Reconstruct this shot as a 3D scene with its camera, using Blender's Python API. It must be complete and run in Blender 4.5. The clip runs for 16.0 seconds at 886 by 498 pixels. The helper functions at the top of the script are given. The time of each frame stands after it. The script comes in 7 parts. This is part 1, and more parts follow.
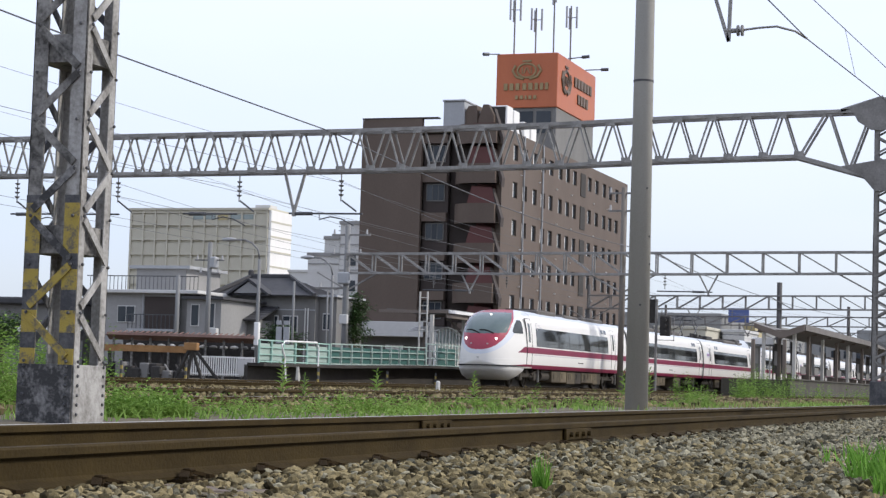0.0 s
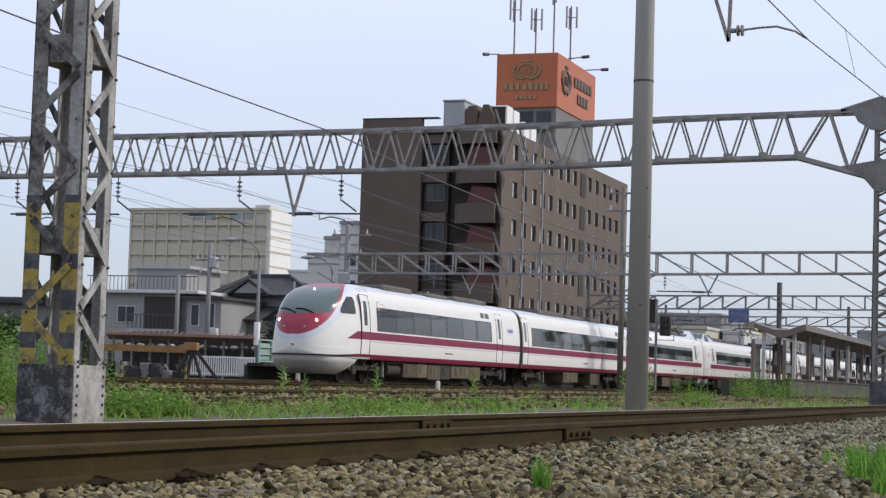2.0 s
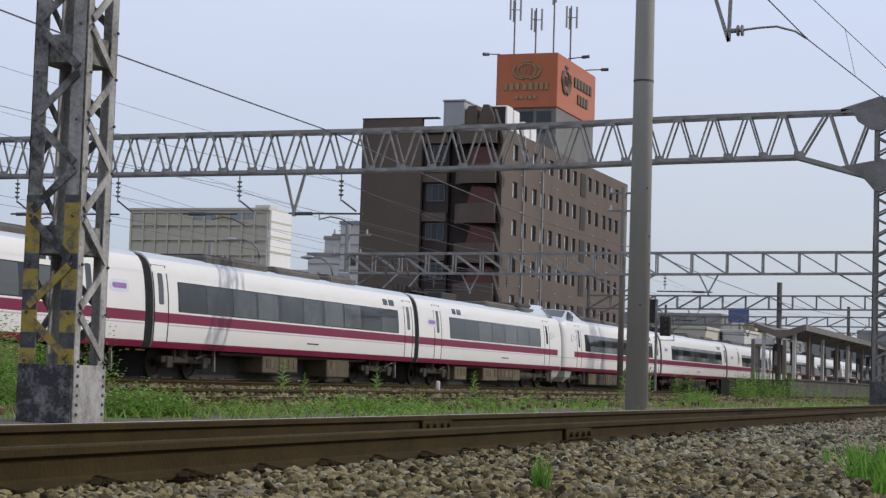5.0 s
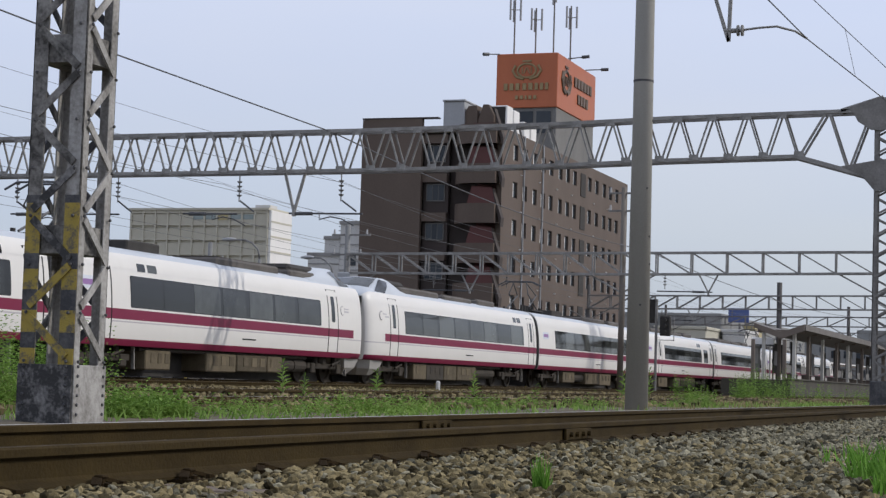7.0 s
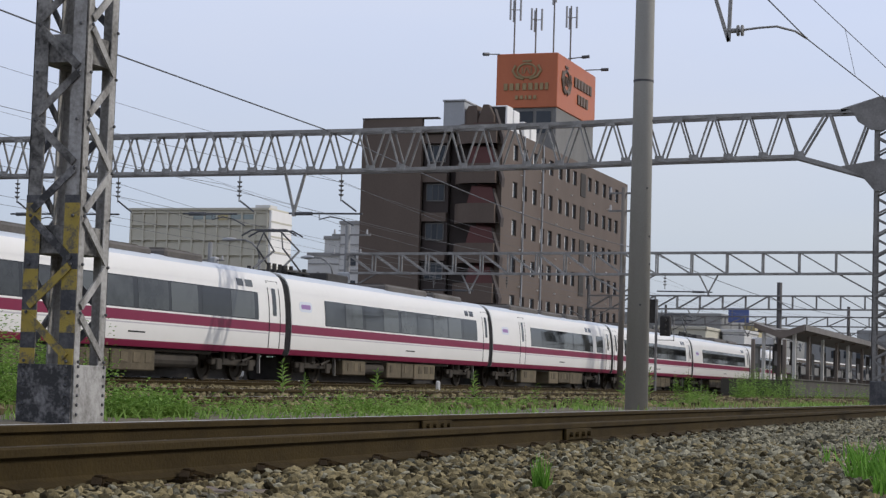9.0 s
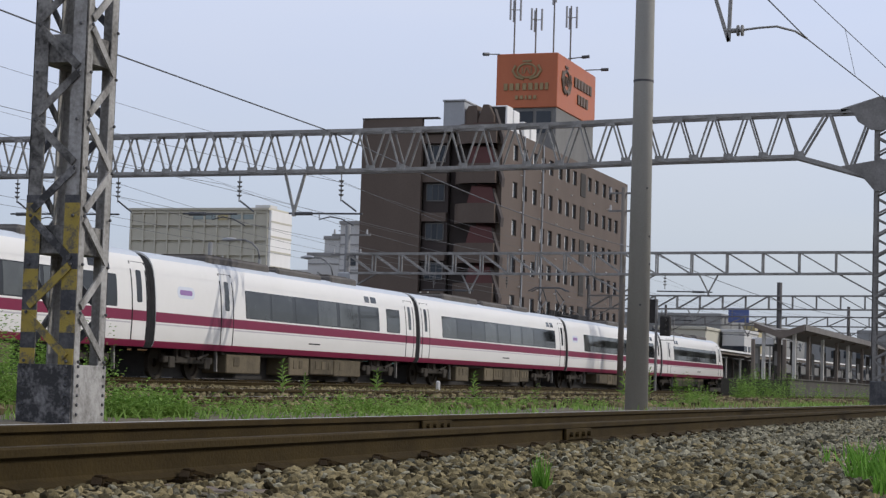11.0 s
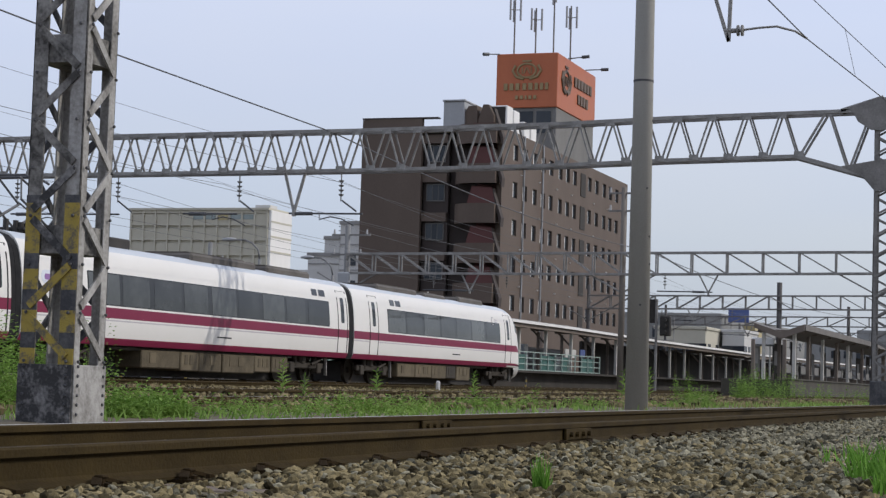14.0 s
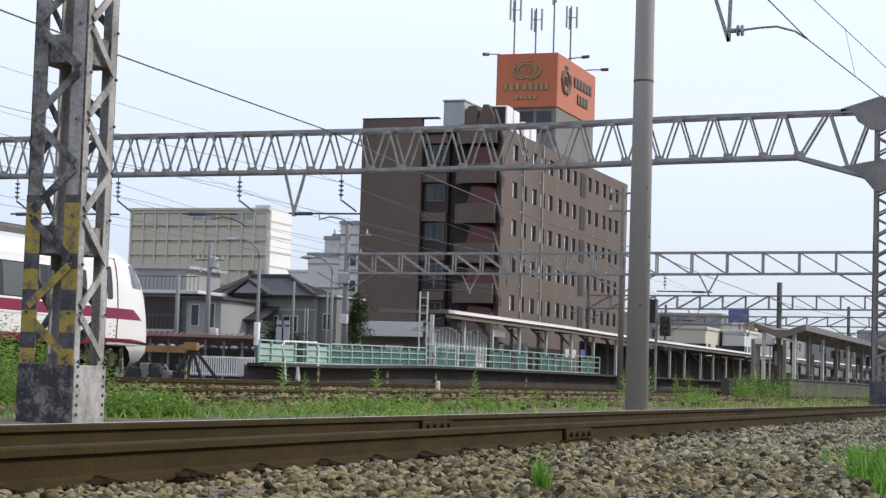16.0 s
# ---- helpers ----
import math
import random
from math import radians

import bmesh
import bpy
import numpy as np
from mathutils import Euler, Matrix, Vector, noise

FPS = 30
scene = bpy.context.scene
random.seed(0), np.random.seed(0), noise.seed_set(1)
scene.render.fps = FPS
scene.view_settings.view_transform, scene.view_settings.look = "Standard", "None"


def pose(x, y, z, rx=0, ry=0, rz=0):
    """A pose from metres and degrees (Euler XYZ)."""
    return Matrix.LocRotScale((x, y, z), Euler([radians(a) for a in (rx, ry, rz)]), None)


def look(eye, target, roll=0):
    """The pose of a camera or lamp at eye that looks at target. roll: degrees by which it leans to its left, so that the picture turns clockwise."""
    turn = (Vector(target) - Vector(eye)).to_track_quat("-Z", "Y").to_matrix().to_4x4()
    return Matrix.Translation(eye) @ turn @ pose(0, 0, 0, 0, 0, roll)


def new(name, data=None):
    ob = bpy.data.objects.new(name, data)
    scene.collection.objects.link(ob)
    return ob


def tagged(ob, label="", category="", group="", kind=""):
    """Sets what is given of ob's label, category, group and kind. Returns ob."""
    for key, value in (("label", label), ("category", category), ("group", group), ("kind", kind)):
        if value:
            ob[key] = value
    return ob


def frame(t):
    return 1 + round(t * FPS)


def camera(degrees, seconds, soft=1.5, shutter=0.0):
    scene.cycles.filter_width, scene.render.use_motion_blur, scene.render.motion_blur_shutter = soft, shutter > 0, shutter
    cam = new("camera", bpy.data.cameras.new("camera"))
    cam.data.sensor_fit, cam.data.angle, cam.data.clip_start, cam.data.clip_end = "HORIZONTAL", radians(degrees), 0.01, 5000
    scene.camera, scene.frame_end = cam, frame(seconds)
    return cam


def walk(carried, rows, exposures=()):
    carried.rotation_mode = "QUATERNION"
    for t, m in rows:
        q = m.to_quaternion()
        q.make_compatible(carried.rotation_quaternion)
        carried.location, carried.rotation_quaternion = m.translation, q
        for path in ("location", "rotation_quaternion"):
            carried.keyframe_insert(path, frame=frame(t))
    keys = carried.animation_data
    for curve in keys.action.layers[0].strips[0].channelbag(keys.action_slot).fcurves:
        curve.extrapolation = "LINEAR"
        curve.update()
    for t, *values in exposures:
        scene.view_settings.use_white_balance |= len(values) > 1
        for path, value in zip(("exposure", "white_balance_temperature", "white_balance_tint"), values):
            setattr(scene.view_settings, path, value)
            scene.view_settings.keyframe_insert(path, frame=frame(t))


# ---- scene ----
cam = camera(27.326, 16.0, soft=1.35)
EXPOSURES = [(0.0, 0.47), (0.6, 0.43), (1.5, 0.26), (2.5, 0.11), (3.5, -0.01), (4.2, -0.05), (8.0, -0.07), (12.0, -0.08), (14.5, -0.03), (15.0, 0.09), (15.5, 0.29), (16.0, 0.43)]
# ---------------------------------------------------------------- camera
EYE = (0.0, 0.0, 0.1735)
CAM = look(EYE, (46.969, 16.763, 3.769), 1.750)
walk(cam, [(0.0, CAM), (16.0, CAM)], exposures=EXPOSURES)

# ---------------------------------------------------------------- light
SUN_EL, SUN_AZ = 36.0, -68.0   # degrees; azimuth of the sun counted from +x to +y
world = bpy.data.worlds.new("world")
scene.world = world
world.use_nodes = True
wn = world.node_tree.nodes
sky = wn.new("ShaderNodeTexSky")
sky.sky_type = 'NISHITA'
sky.sun_disc = False
sky.sun_elevation = radians(SUN_EL)
sky.sun_rotation = radians(90 - SUN_AZ)
sky.air_density, sky.dust_density, sky.ozone_density = 1.0, 1.5, 1.5
wn["Background"].inputs["Strength"].default_value = 0.13
haze = wn.new("ShaderNodeMix")   # thin bright cloud over the clear sky
haze.data_type = 'RGBA'
haze.inputs[0].default_value = 0.72
veil = wn.new("ShaderNodeTexNoise")   # faint cloud streaks
veil.inputs["Scale"].default_value, veil.inputs["Detail"].default_value = 2.2, 3.0
streaks = wn.new("ShaderNodeMapping")
streaks.inputs["Scale"].default_value = (1.0, 1.0, 4.0)
where = wn.new("ShaderNodeTexCoord")
world.node_tree.links.new(where.outputs["Generated"], streaks.inputs["Vector"])
world.node_tree.links.new(streaks.outputs[0], veil.inputs["Vector"])
cloud = wn.new("ShaderNodeValToRGB")
cloud.color_ramp.elements[0].position, cloud.color_ramp.elements[1].position = 0.3, 0.7
cloud.color_ramp.elements[0].color, cloud.color_ramp.elements[1].color = (0.54, 0.59, 0.765, 1), (0.615, 0.635, 0.745, 1)
lift = wn.new("ShaderNodeVectorMath")
lift.operation = 'SCALE'
height = wn.new("ShaderNodeSeparateXYZ")
haziness = wn.new("ShaderNodeMapRange")   # the cloud thins to a duller haze low over the horizon
haziness.inputs["From Min"].default_value, haziness.inputs["From Max"].default_value = 0.02, 0.20
haziness.inputs["To Min"].default_value, haziness.inputs["To Max"].default_value = 7.4, 10.9
world.node_tree.links.new(where.outputs["Generated"], height.inputs[0])
world.node_tree.links.new(height.outputs[2], haziness.inputs[0])
world.node_tree.links.new(haziness.outputs[0], lift.inputs[3])
world.node_tree.links.new(veil.outputs[0], cloud.inputs[0])
world.node_tree.links.new(cloud.outputs[0], lift.inputs[0])
tint = wn.new("ShaderNodeValToRGB")   # bluer towards the horizon
tint.color_ramp.elements[0].position, tint.color_ramp.elements[1].position = 0.03, 0.16
tint.color_ramp.elements[0].color, tint.color_ramp.elements[1].color = (0.93, 0.985, 0.99, 1), (1.0, 0.995, 0.985, 1)
tinted = wn.new("ShaderNodeVectorMath")
tinted.operation = 'MULTIPLY'
world.node_tree.links.new(height.outputs[2], tint.inputs[0])
world.node_tree.links.new(lift.outputs[0], tinted.inputs[0])
world.node_tree.links.new(tint.outputs[0], tinted.inputs[1])
world.node_tree.links.new(tinted.outputs[0], haze.inputs[7])
world.node_tree.links.new(sky.outputs[0], haze.inputs[6])
world.node_tree.links.new(haze.outputs[2], wn["Background"].inputs["Color"])
sun = new("sun", bpy.data.lights.new("sun", 'SUN'))
sun.data.energy = 1.85
sun.data.angle = radians(0.7)
sun.data.color = (1.0, 0.945, 0.87)
sd = Vector((math.cos(radians(SUN_EL)) * math.cos(radians(SUN_AZ)), math.cos(radians(SUN_EL)) * math.sin(radians(SUN_AZ)), math.sin(radians(SUN_EL))))
sun.matrix_world = look(tuple(sd * 50), (0, 0, 0))


# ---------------------------------------------------------------- materials
def mat(name, col, col2=None, rough=0.7, metal=0.0, scale=4.0, fine=40.0, bump=0.15, mixat=0.5, spread=0.25, streak=1.0, island=0.0, objrand=0.0, detail=5.0, dist=0.02, spec=0.5):
    """Two colours mixed by coarse and fine noise, with relief; streak > 1 stretches the coarse noise upright."""
    m = bpy.data.materials.new(name)
    m.use_nodes = True
    nt = m.node_tree
    N, L = nt.nodes, nt.links
    b = N["Principled BSDF"]
    col2 = col2 or tuple(c * 0.7 for c in col)
    tc = N.new("ShaderNodeTexCoord")
    mp = N.new("ShaderNodeMapping")
    mp.inputs["Scale"].default_value = (1, 1, 1 / streak)
    L.new(tc.outputs["Object"], mp.inputs["Vector"])
    n1, n2 = N.new("ShaderNodeTexNoise"), N.new("ShaderNodeTexNoise")
    n1.inputs["Scale"].default_value, n1.inputs["Detail"].default_value = scale, detail
    n2.inputs["Scale"].default_value, n2.inputs["Detail"].default_value = fine, 4.0
    L.new(mp.outputs[0], n1.inputs["Vector"])
    L.new(tc.outputs["Object"], n2.inputs["Vector"])
    mix = N.new("ShaderNodeMix")
    mix.data_type = 'FLOAT'
    mix.inputs[0].default_value = 0.35
    L.new(n1.outputs[0], mix.inputs[2])
    L.new(n2.outputs[0], mix.inputs[3])
    val = mix.outputs[0]
    if island or objrand:
        src = N.new("ShaderNodeNewGeometry") if island else N.new("ShaderNodeObjectInfo")
        amt = island or objrand
        ad = N.new("ShaderNodeMath")
        ad.operation = 'MULTIPLY_ADD'
        L.new(src.outputs["Random Per Island" if island else "Random"], ad.inputs[0])
        ad.inputs[1].default_value = amt
        a2 = N.new("ShaderNodeMath")
        a2.operation = 'SUBTRACT'
        L.new(val, a2.inputs[0])
        a2.inputs[1].default_value = amt / 2
        L.new(a2.outputs[0], ad.inputs[2])
        val = ad.outputs[0]
    rp = N.new("ShaderNodeValToRGB")
    rp.color_ramp.elements[0].position, rp.color_ramp.elements[1].position = max(0, mixat - spread), min(1, mixat + spread)
    rp.color_ramp.elements[0].color, rp.color_ramp.elements[1].color = (*col, 1), (*col2, 1)
    L.new(val, rp.inputs[0])
    L.new(rp.outputs[0], b.inputs["Base Color"])
    b.inputs["Roughness"].default_value, b.inputs["Metallic"].default_value, b.inputs["Specular IOR Level"].default_value = rough, metal, spec
    if bump:
        bp = N.new("ShaderNodeBump")
        bp.inputs["Strength"].default_value, bp.inputs["Distance"].default_value = bump, dist
        L.new(n2.outputs[0], bp.inputs["Height"])
        L.new(bp.outputs[0], b.inputs["Normal"])
    return m


def glow(name, col, strength):
    m = bpy.data.materials.new(name)
    m.use_nodes = True
    b = m.node_tree.nodes["Principled BSDF"]
    b.inputs["Base Color"].default_value = (*col, 1)
    b.inputs["Emission Color"].default_value = (*col, 1)
    b.inputs["Emission Strength"].default_value = strength
    return m


M_GROUND = mat("yard_earth", (0.065, 0.052, 0.03), (0.15, 0.125, 0.08), 0.95, scale=0.6, fine=18, bump=0.6)
M_STONE = mat("ballast_stone", (0.022, 0.017, 0.007), (0.275, 0.225, 0.12), 0.95, scale=6, fine=60, bump=0.3, island=1.1, spread=0.5, spec=0.15)
M_STONEGREY = mat("grey_ballast_stone", (0.034, 0.032, 0.021), (0.32, 0.295, 0.205), 0.95, scale=6, fine=60, bump=0.3, island=1.1, spread=0.5, spec=0.15)
M_RAIL = mat("rusty_rail", (0.020, 0.013, 0.0035), (0.055, 0.037, 0.011), 0.85, 0.0, scale=5, fine=60, bump=0.2, spec=0.15)
M_RUSTDK = mat("dark_rust", (0.014, 0.009, 0.004), (0.04, 0.026, 0.011), 0.9, scale=9, fine=60, bump=0.3, spec=0.1)
M_RAILTOP = mat("worn_rail_head", (0.38, 0.36, 0.33), (0.50, 0.48, 0.44), 0.42, 0.4, scale=3, fine=30, bump=0.05)
M_SLEEPER = mat("weathered_sleeper", (0.07, 0.05, 0.035), (0.16, 0.125, 0.095), 0.9, scale=5, fine=40, bump=0.5, objrand=0.3)
M_CONC = mat("grey_concrete", (0.28, 0.275, 0.25), (0.40, 0.39, 0.36), 0.85, scale=3, fine=50, bump=0.15, streak=6)
M_PAINTSTEEL = mat("old_grey_steel", (0.13, 0.12, 0.105), (0.40, 0.39, 0.37), 0.65, 0.1, scale=6, fine=38, bump=0.2, streak=3, mixat=0.47, spread=0.13)
# stained steel, darkened to carry the shade of the mast's left face
M_STAINSHADE = mat("stained_shaded_steel", (0.045, 0.042, 0.038), (0.28, 0.27, 0.25), 0.7, 0.1, scale=7, fine=40, bump=0.25, spread=0.12)
M_YELLOW = mat("chipped_yellow_paint", (0.36, 0.27, 0.05), (0.12, 0.105, 0.08), 0.7, scale=14, fine=70, mixat=0.54, spread=0.07)
M_BLACKPSHADE = mat("chipped_black_and_shade", (0.035, 0.036, 0.042), (0.13, 0.13, 0.13), 0.6, scale=8, fine=50, mixat=0.58, spread=0.15)
M_PEEL = mat("peeling_dark_paint", (0.032, 0.032, 0.033), (0.22, 0.215, 0.21), 0.7, scale=11, fine=45, mixat=0.56, spread=0.09, bump=0.3)
M_POLEDK = mat("dark_brown_pole_paint", (0.045, 0.042, 0.042), (0.10, 0.094, 0.09), 0.7, scale=2, fine=20, bump=0.1, streak=5)
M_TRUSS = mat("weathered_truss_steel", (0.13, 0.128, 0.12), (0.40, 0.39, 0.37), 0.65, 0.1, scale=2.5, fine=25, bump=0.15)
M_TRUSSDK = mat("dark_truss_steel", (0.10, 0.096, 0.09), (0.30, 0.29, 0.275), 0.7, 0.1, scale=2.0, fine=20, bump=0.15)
M_WIRE = mat("dark_wire", (0.06, 0.065, 0.07), (0.09, 0.09, 0.095), 0.6, bump=0)
M_INSUL = mat("insulator_glaze", (0.35, 0.34, 0.33), (0.48, 0.47, 0.46), 0.3, bump=0)
M_TILEBROWN = mat("brown_wall_tile", (0.089, 0.064, 0.048), (0.128, 0.094, 0.072), 0.7, scale=0.5, fine=9, bump=0.2, streak=4)
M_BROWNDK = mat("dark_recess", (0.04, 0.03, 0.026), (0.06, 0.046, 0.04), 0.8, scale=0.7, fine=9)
M_BALC = mat("balcony_red_brown", (0.085, 0.028, 0.025), (0.115, 0.04, 0.035), 0.7, scale=0.7, fine=9)
M_ORANGE = mat("orange_sign_panel", (0.40, 0.105, 0.04), (0.47, 0.135, 0.052), 0.5, scale=0.5, fine=4, bump=0.03, streak=3)
M_GOLD = mat("dull_gold_letter", (0.24, 0.17, 0.08), (0.33, 0.25, 0.125), 0.5, 0.2, scale=2, fine=12, bump=0)
M_LETDK = mat("dark_letter", (0.10, 0.07, 0.05), (0.14, 0.10, 0.07), 0.6, bump=0)
M_GREYMETAL = mat("grey_cladding", (0.30, 0.31, 0.32), (0.40, 0.41, 0.42), 0.6, scale=0.6, fine=6, bump=0.05, streak=5)
M_WHITE = mat("white_paint", (0.74, 0.73, 0.70), (0.84, 0.83, 0.81), 0.5, scale=0.8, fine=8, bump=0.03, streak=5)
M_TRAINWHITE = mat("train_white_enamel", (0.70, 0.685, 0.65), (0.755, 0.74, 0.705), 0.42, scale=0.5, fine=4, bump=0.0, streak=0.3)
M_TRAINROOF = mat("train_pale_roof", (0.48, 0.52, 0.57), (0.56, 0.60, 0.64), 0.4, scale=0.5, fine=5, bump=0.02)
M_TRAINRED = mat("train_wine_red", (0.175, 0.011, 0.045), (0.21, 0.018, 0.057), 0.45, scale=0.6, fine=6, bump=0, spec=0.3)
M_MASK = mat("train_nose_red", (0.30, 0.022, 0.05), (0.36, 0.035, 0.065), 0.3, scale=1, fine=6, bump=0)
M_VIOLET = mat("violet_mark", (0.25, 0.12, 0.32), (0.3, 0.16, 0.38), 0.4, bump=0)
M_TRAINGREY = mat("train_grey_line", (0.42, 0.40, 0.43), (0.5, 0.48, 0.5), 0.35, bump=0)
M_SILVER = mat("train_silver_band", (0.58, 0.62, 0.68), (0.65, 0.68, 0.74), 0.5, 0.0, bump=0)
M_GLASS = mat("dark_tinted_glass", (0.008, 0.010, 0.011), (0.075, 0.082, 0.08), 0.07, scale=0.7, fine=3, bump=0.0, objrand=0.7, spec=0.38)
M_BANDGLASS = mat("black_window_band", (0.006, 0.007, 0.008), (0.012, 0.013, 0.014), 0.1, bump=0, spec=0.35)
M_SEAL = mat("black_rubber", (0.012, 0.012, 0.014), (0.03, 0.03, 0.03), 0.9, bump=0, spec=0.15)
M_UNDER = mat("dusty_underframe", (0.014, 0.012, 0.009), (0.06, 0.048, 0.034), 0.85, scale=2.5, fine=25, bump=0.2)
M_UNDERBOX = mat("brown_dust_box", (0.055, 0.043, 0.024), (0.14, 0.112, 0.068), 0.85, scale=3.5, fine=20, bump=0.15, objrand=0.4)
M_DARK = mat("black_grime", (0.015, 0.014, 0.013), (0.05, 0.045, 0.04), 0.8, scale=4, fine=30)
M_LAMP = glow("headlamp_glow", (1.0, 0.97, 0.9), 3.0)
M_CREAM = mat("cream_concrete", (0.47, 0.445, 0.36), (0.55, 0.525, 0.435), 0.8, scale=0.25, fine=3, bump=0.05, streak=5)
M_CREAMDK = mat("cream_panel", (0.50, 0.475, 0.385), (0.58, 0.555, 0.46), 0.8, scale=0.3, fine=3, bump=0.05, objrand=0.3)
M_PALE = mat("pale_wall", (0.50, 0.495, 0.475), (0.60, 0.595, 0.575), 0.8, scale=0.4, fine=4, bump=0.05, streak=6)
M_GREYWALL = mat("grey_plaster", (0.14, 0.138, 0.132), (0.21, 0.205, 0.195), 0.85, scale=0.5, fine=5, bump=0.1, streak=5)
M_HOUSEWHITE = mat("dirty_white_plaster", (0.23, 0.228, 0.222), (0.33, 0.325, 0.315), 0.85, scale=0.5, fine=5, bump=0.1, streak=5)
M_ROOFTILE = mat("dark_roof_tile", (0.028, 0.028, 0.031), (0.06, 0.06, 0.064), 0.7, scale=2, fine=18, bump=0.3)
M_WINGLASS = mat("window_glass", (0.03, 0.036, 0.045), (0.06, 0.07, 0.08), 0.12, scale=0.4, fine=2, bump=0, objrand=0.5, spec=0.25)
M_GREENFENCE = mat("pale_green_fence", (0.26, 0.44, 0.37), (0.36, 0.53, 0.46), 0.55, scale=1, fine=10, bump=0.05)
M_TEAL = mat("teal_sheet", (0.022, 0.085, 0.072), (0.045, 0.13, 0.11), 0.5, scale=1, fine=8, bump=0.03)
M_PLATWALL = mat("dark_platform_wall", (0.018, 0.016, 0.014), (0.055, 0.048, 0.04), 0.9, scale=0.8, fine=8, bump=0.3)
M_CANOPY = mat("canopy_brown_steel", (0.13, 0.105, 0.085), (0.20, 0.165, 0.135), 0.75, scale=0.8, fine=8, bump=0.1)
M_RUSTROOF = mat("rust_roof_sheet", (0.15, 0.085, 0.07), (0.26, 0.17, 0.14), 0.85, scale=1.2, fine=10, bump=0.2)
M_SHEDROOF = mat("grey_canopy_roof", (0.11, 0.10, 0.092), (0.19, 0.178, 0.165), 0.8, scale=0.7, fine=8, bump=0.1)
def leafy(name, col, col2, through_, **kw):
    """A thin leaf: a rough surface mixed with light that shines through the blade."""
    m = mat(name, col, col2, 0.7, bump=0, spec=0.2, **kw)
    N, L = m.node_tree.nodes, m.node_tree.links
    tl, mx = N.new("ShaderNodeBsdfTranslucent"), N.new("ShaderNodeMixShader")
    ramp = [n for n in N if n.bl_idname == "ShaderNodeValToRGB"][0]
    L.new(ramp.outputs[0], tl.inputs["Color"])
    mx.inputs[0].default_value = through_
    L.new(N["Principled BSDF"].outputs[0], mx.inputs[1])
    L.new(tl.outputs[0], mx.inputs[2])
    L.new(mx.outputs[0], N["Material Output"].inputs["Surface"])
    return m


M_LEAF = leafy("weed_leaf", (0.11, 0.215, 0.035), (0.30, 0.45, 0.11), 0.4, scale=1.5, fine=6, island=0.5)
M_GRASS = leafy("fresh_grass", (0.07, 0.18, 0.02), (0.19, 0.38, 0.06), 0.4, scale=1.5, fine=6, island=0.5)
M_LEAFDRY = leafy("dry_grass", (0.19, 0.18, 0.07), (0.34, 0.29, 0.15), 0.3, scale=1.5, fine=6, island=0.5)
M_STEM = mat("weed_stem", (0.09, 0.13, 0.04), (0.15, 0.17, 0.07), 0.7, bump=0)
M_TREELEAF = mat("tree_leaf", (0.03, 0.07, 0.02), (0.07, 0.13, 0.035), 0.6, scale=1, fine=5, bump=0, island=0.6)
M_BARK = mat("bark", (0.08, 0.06, 0.045), (0.14, 0.11, 0.085), 0.9)
M_BLUESIGN = mat("blue_sign", (0.06, 0.09, 0.24), (0.08, 0.12, 0.3), 0.5, bump=0)
M_YELLOWSIGN = mat("yellow_sign", (0.42, 0.35, 0.17), (0.5, 0.42, 0.22), 0.5, bump=0)

M_ROOFGEAR = mat("sooty_roof_gear", (0.055, 0.05, 0.045), (0.15, 0.135, 0.12), 0.8, scale=1.5, fine=14, bump=0.1)
# grey-green base holds the sky's reflection on the windscreen
M_SCREEN = mat("sky_toned_screen", (0.085, 0.12, 0.12), (0.12, 0.16, 0.155), 0.06, scale=0.5, fine=2, bump=0)
M_PLOUGH = mat("dusty_plough_grey", (0.36, 0.35, 0.33), (0.46, 0.45, 0.43), 0.5, scale=2, fine=12, bump=0.03)
# distant walls have the grey of haze mixed into their colour
M_HAZE = mat("hazy_far_wall", (0.20, 0.205, 0.20), (0.29, 0.29, 0.28), 0.85, scale=0.3, fine=3, bump=0.05, streak=4)
M_PALEGREEN = mat("pale_mint_paint", (0.27, 0.36, 0.32), (0.37, 0.45, 0.40), 0.55, scale=1, fine=10, bump=0.03)
M_PALEGLASS = mat("pale_glazing", (0.22, 0.27, 0.26), (0.32, 0.37, 0.36), 0.15, scale=0.6, fine=4, bump=0)
M_POST = mat("cream_post_paint", (0.42, 0.405, 0.36), (0.58, 0.56, 0.51), 0.65, scale=2, fine=14, bump=0.05)
M_PLATEDGE = mat("mossy_platform_wall", (0.035, 0.033, 0.026), (0.085, 0.078, 0.06), 0.9, scale=0.8, fine=9, bump=0.3)
M_LITSIGN = mat("clean_white_sign", (0.85, 0.85, 0.83), (0.88, 0.88, 0.87), 0.4, bump=0)
M_RUSTPOLE = mat("rust_brown_pole", (0.12, 0.105, 0.09), (0.20, 0.18, 0.155), 0.8, scale=2, fine=20, bump=0.1, streak=5)
M_CONCDK = mat("grey_pole_concrete", (0.16, 0.165, 0.165), (0.25, 0.25, 0.245), 0.85, scale=2, fine=20, bump=0.1, streak=6)
M_ORUST = mat("orange_rust", (0.20, 0.10, 0.035), (0.36, 0.20, 0.08), 0.85, scale=2.5, fine=18, bump=0.2)


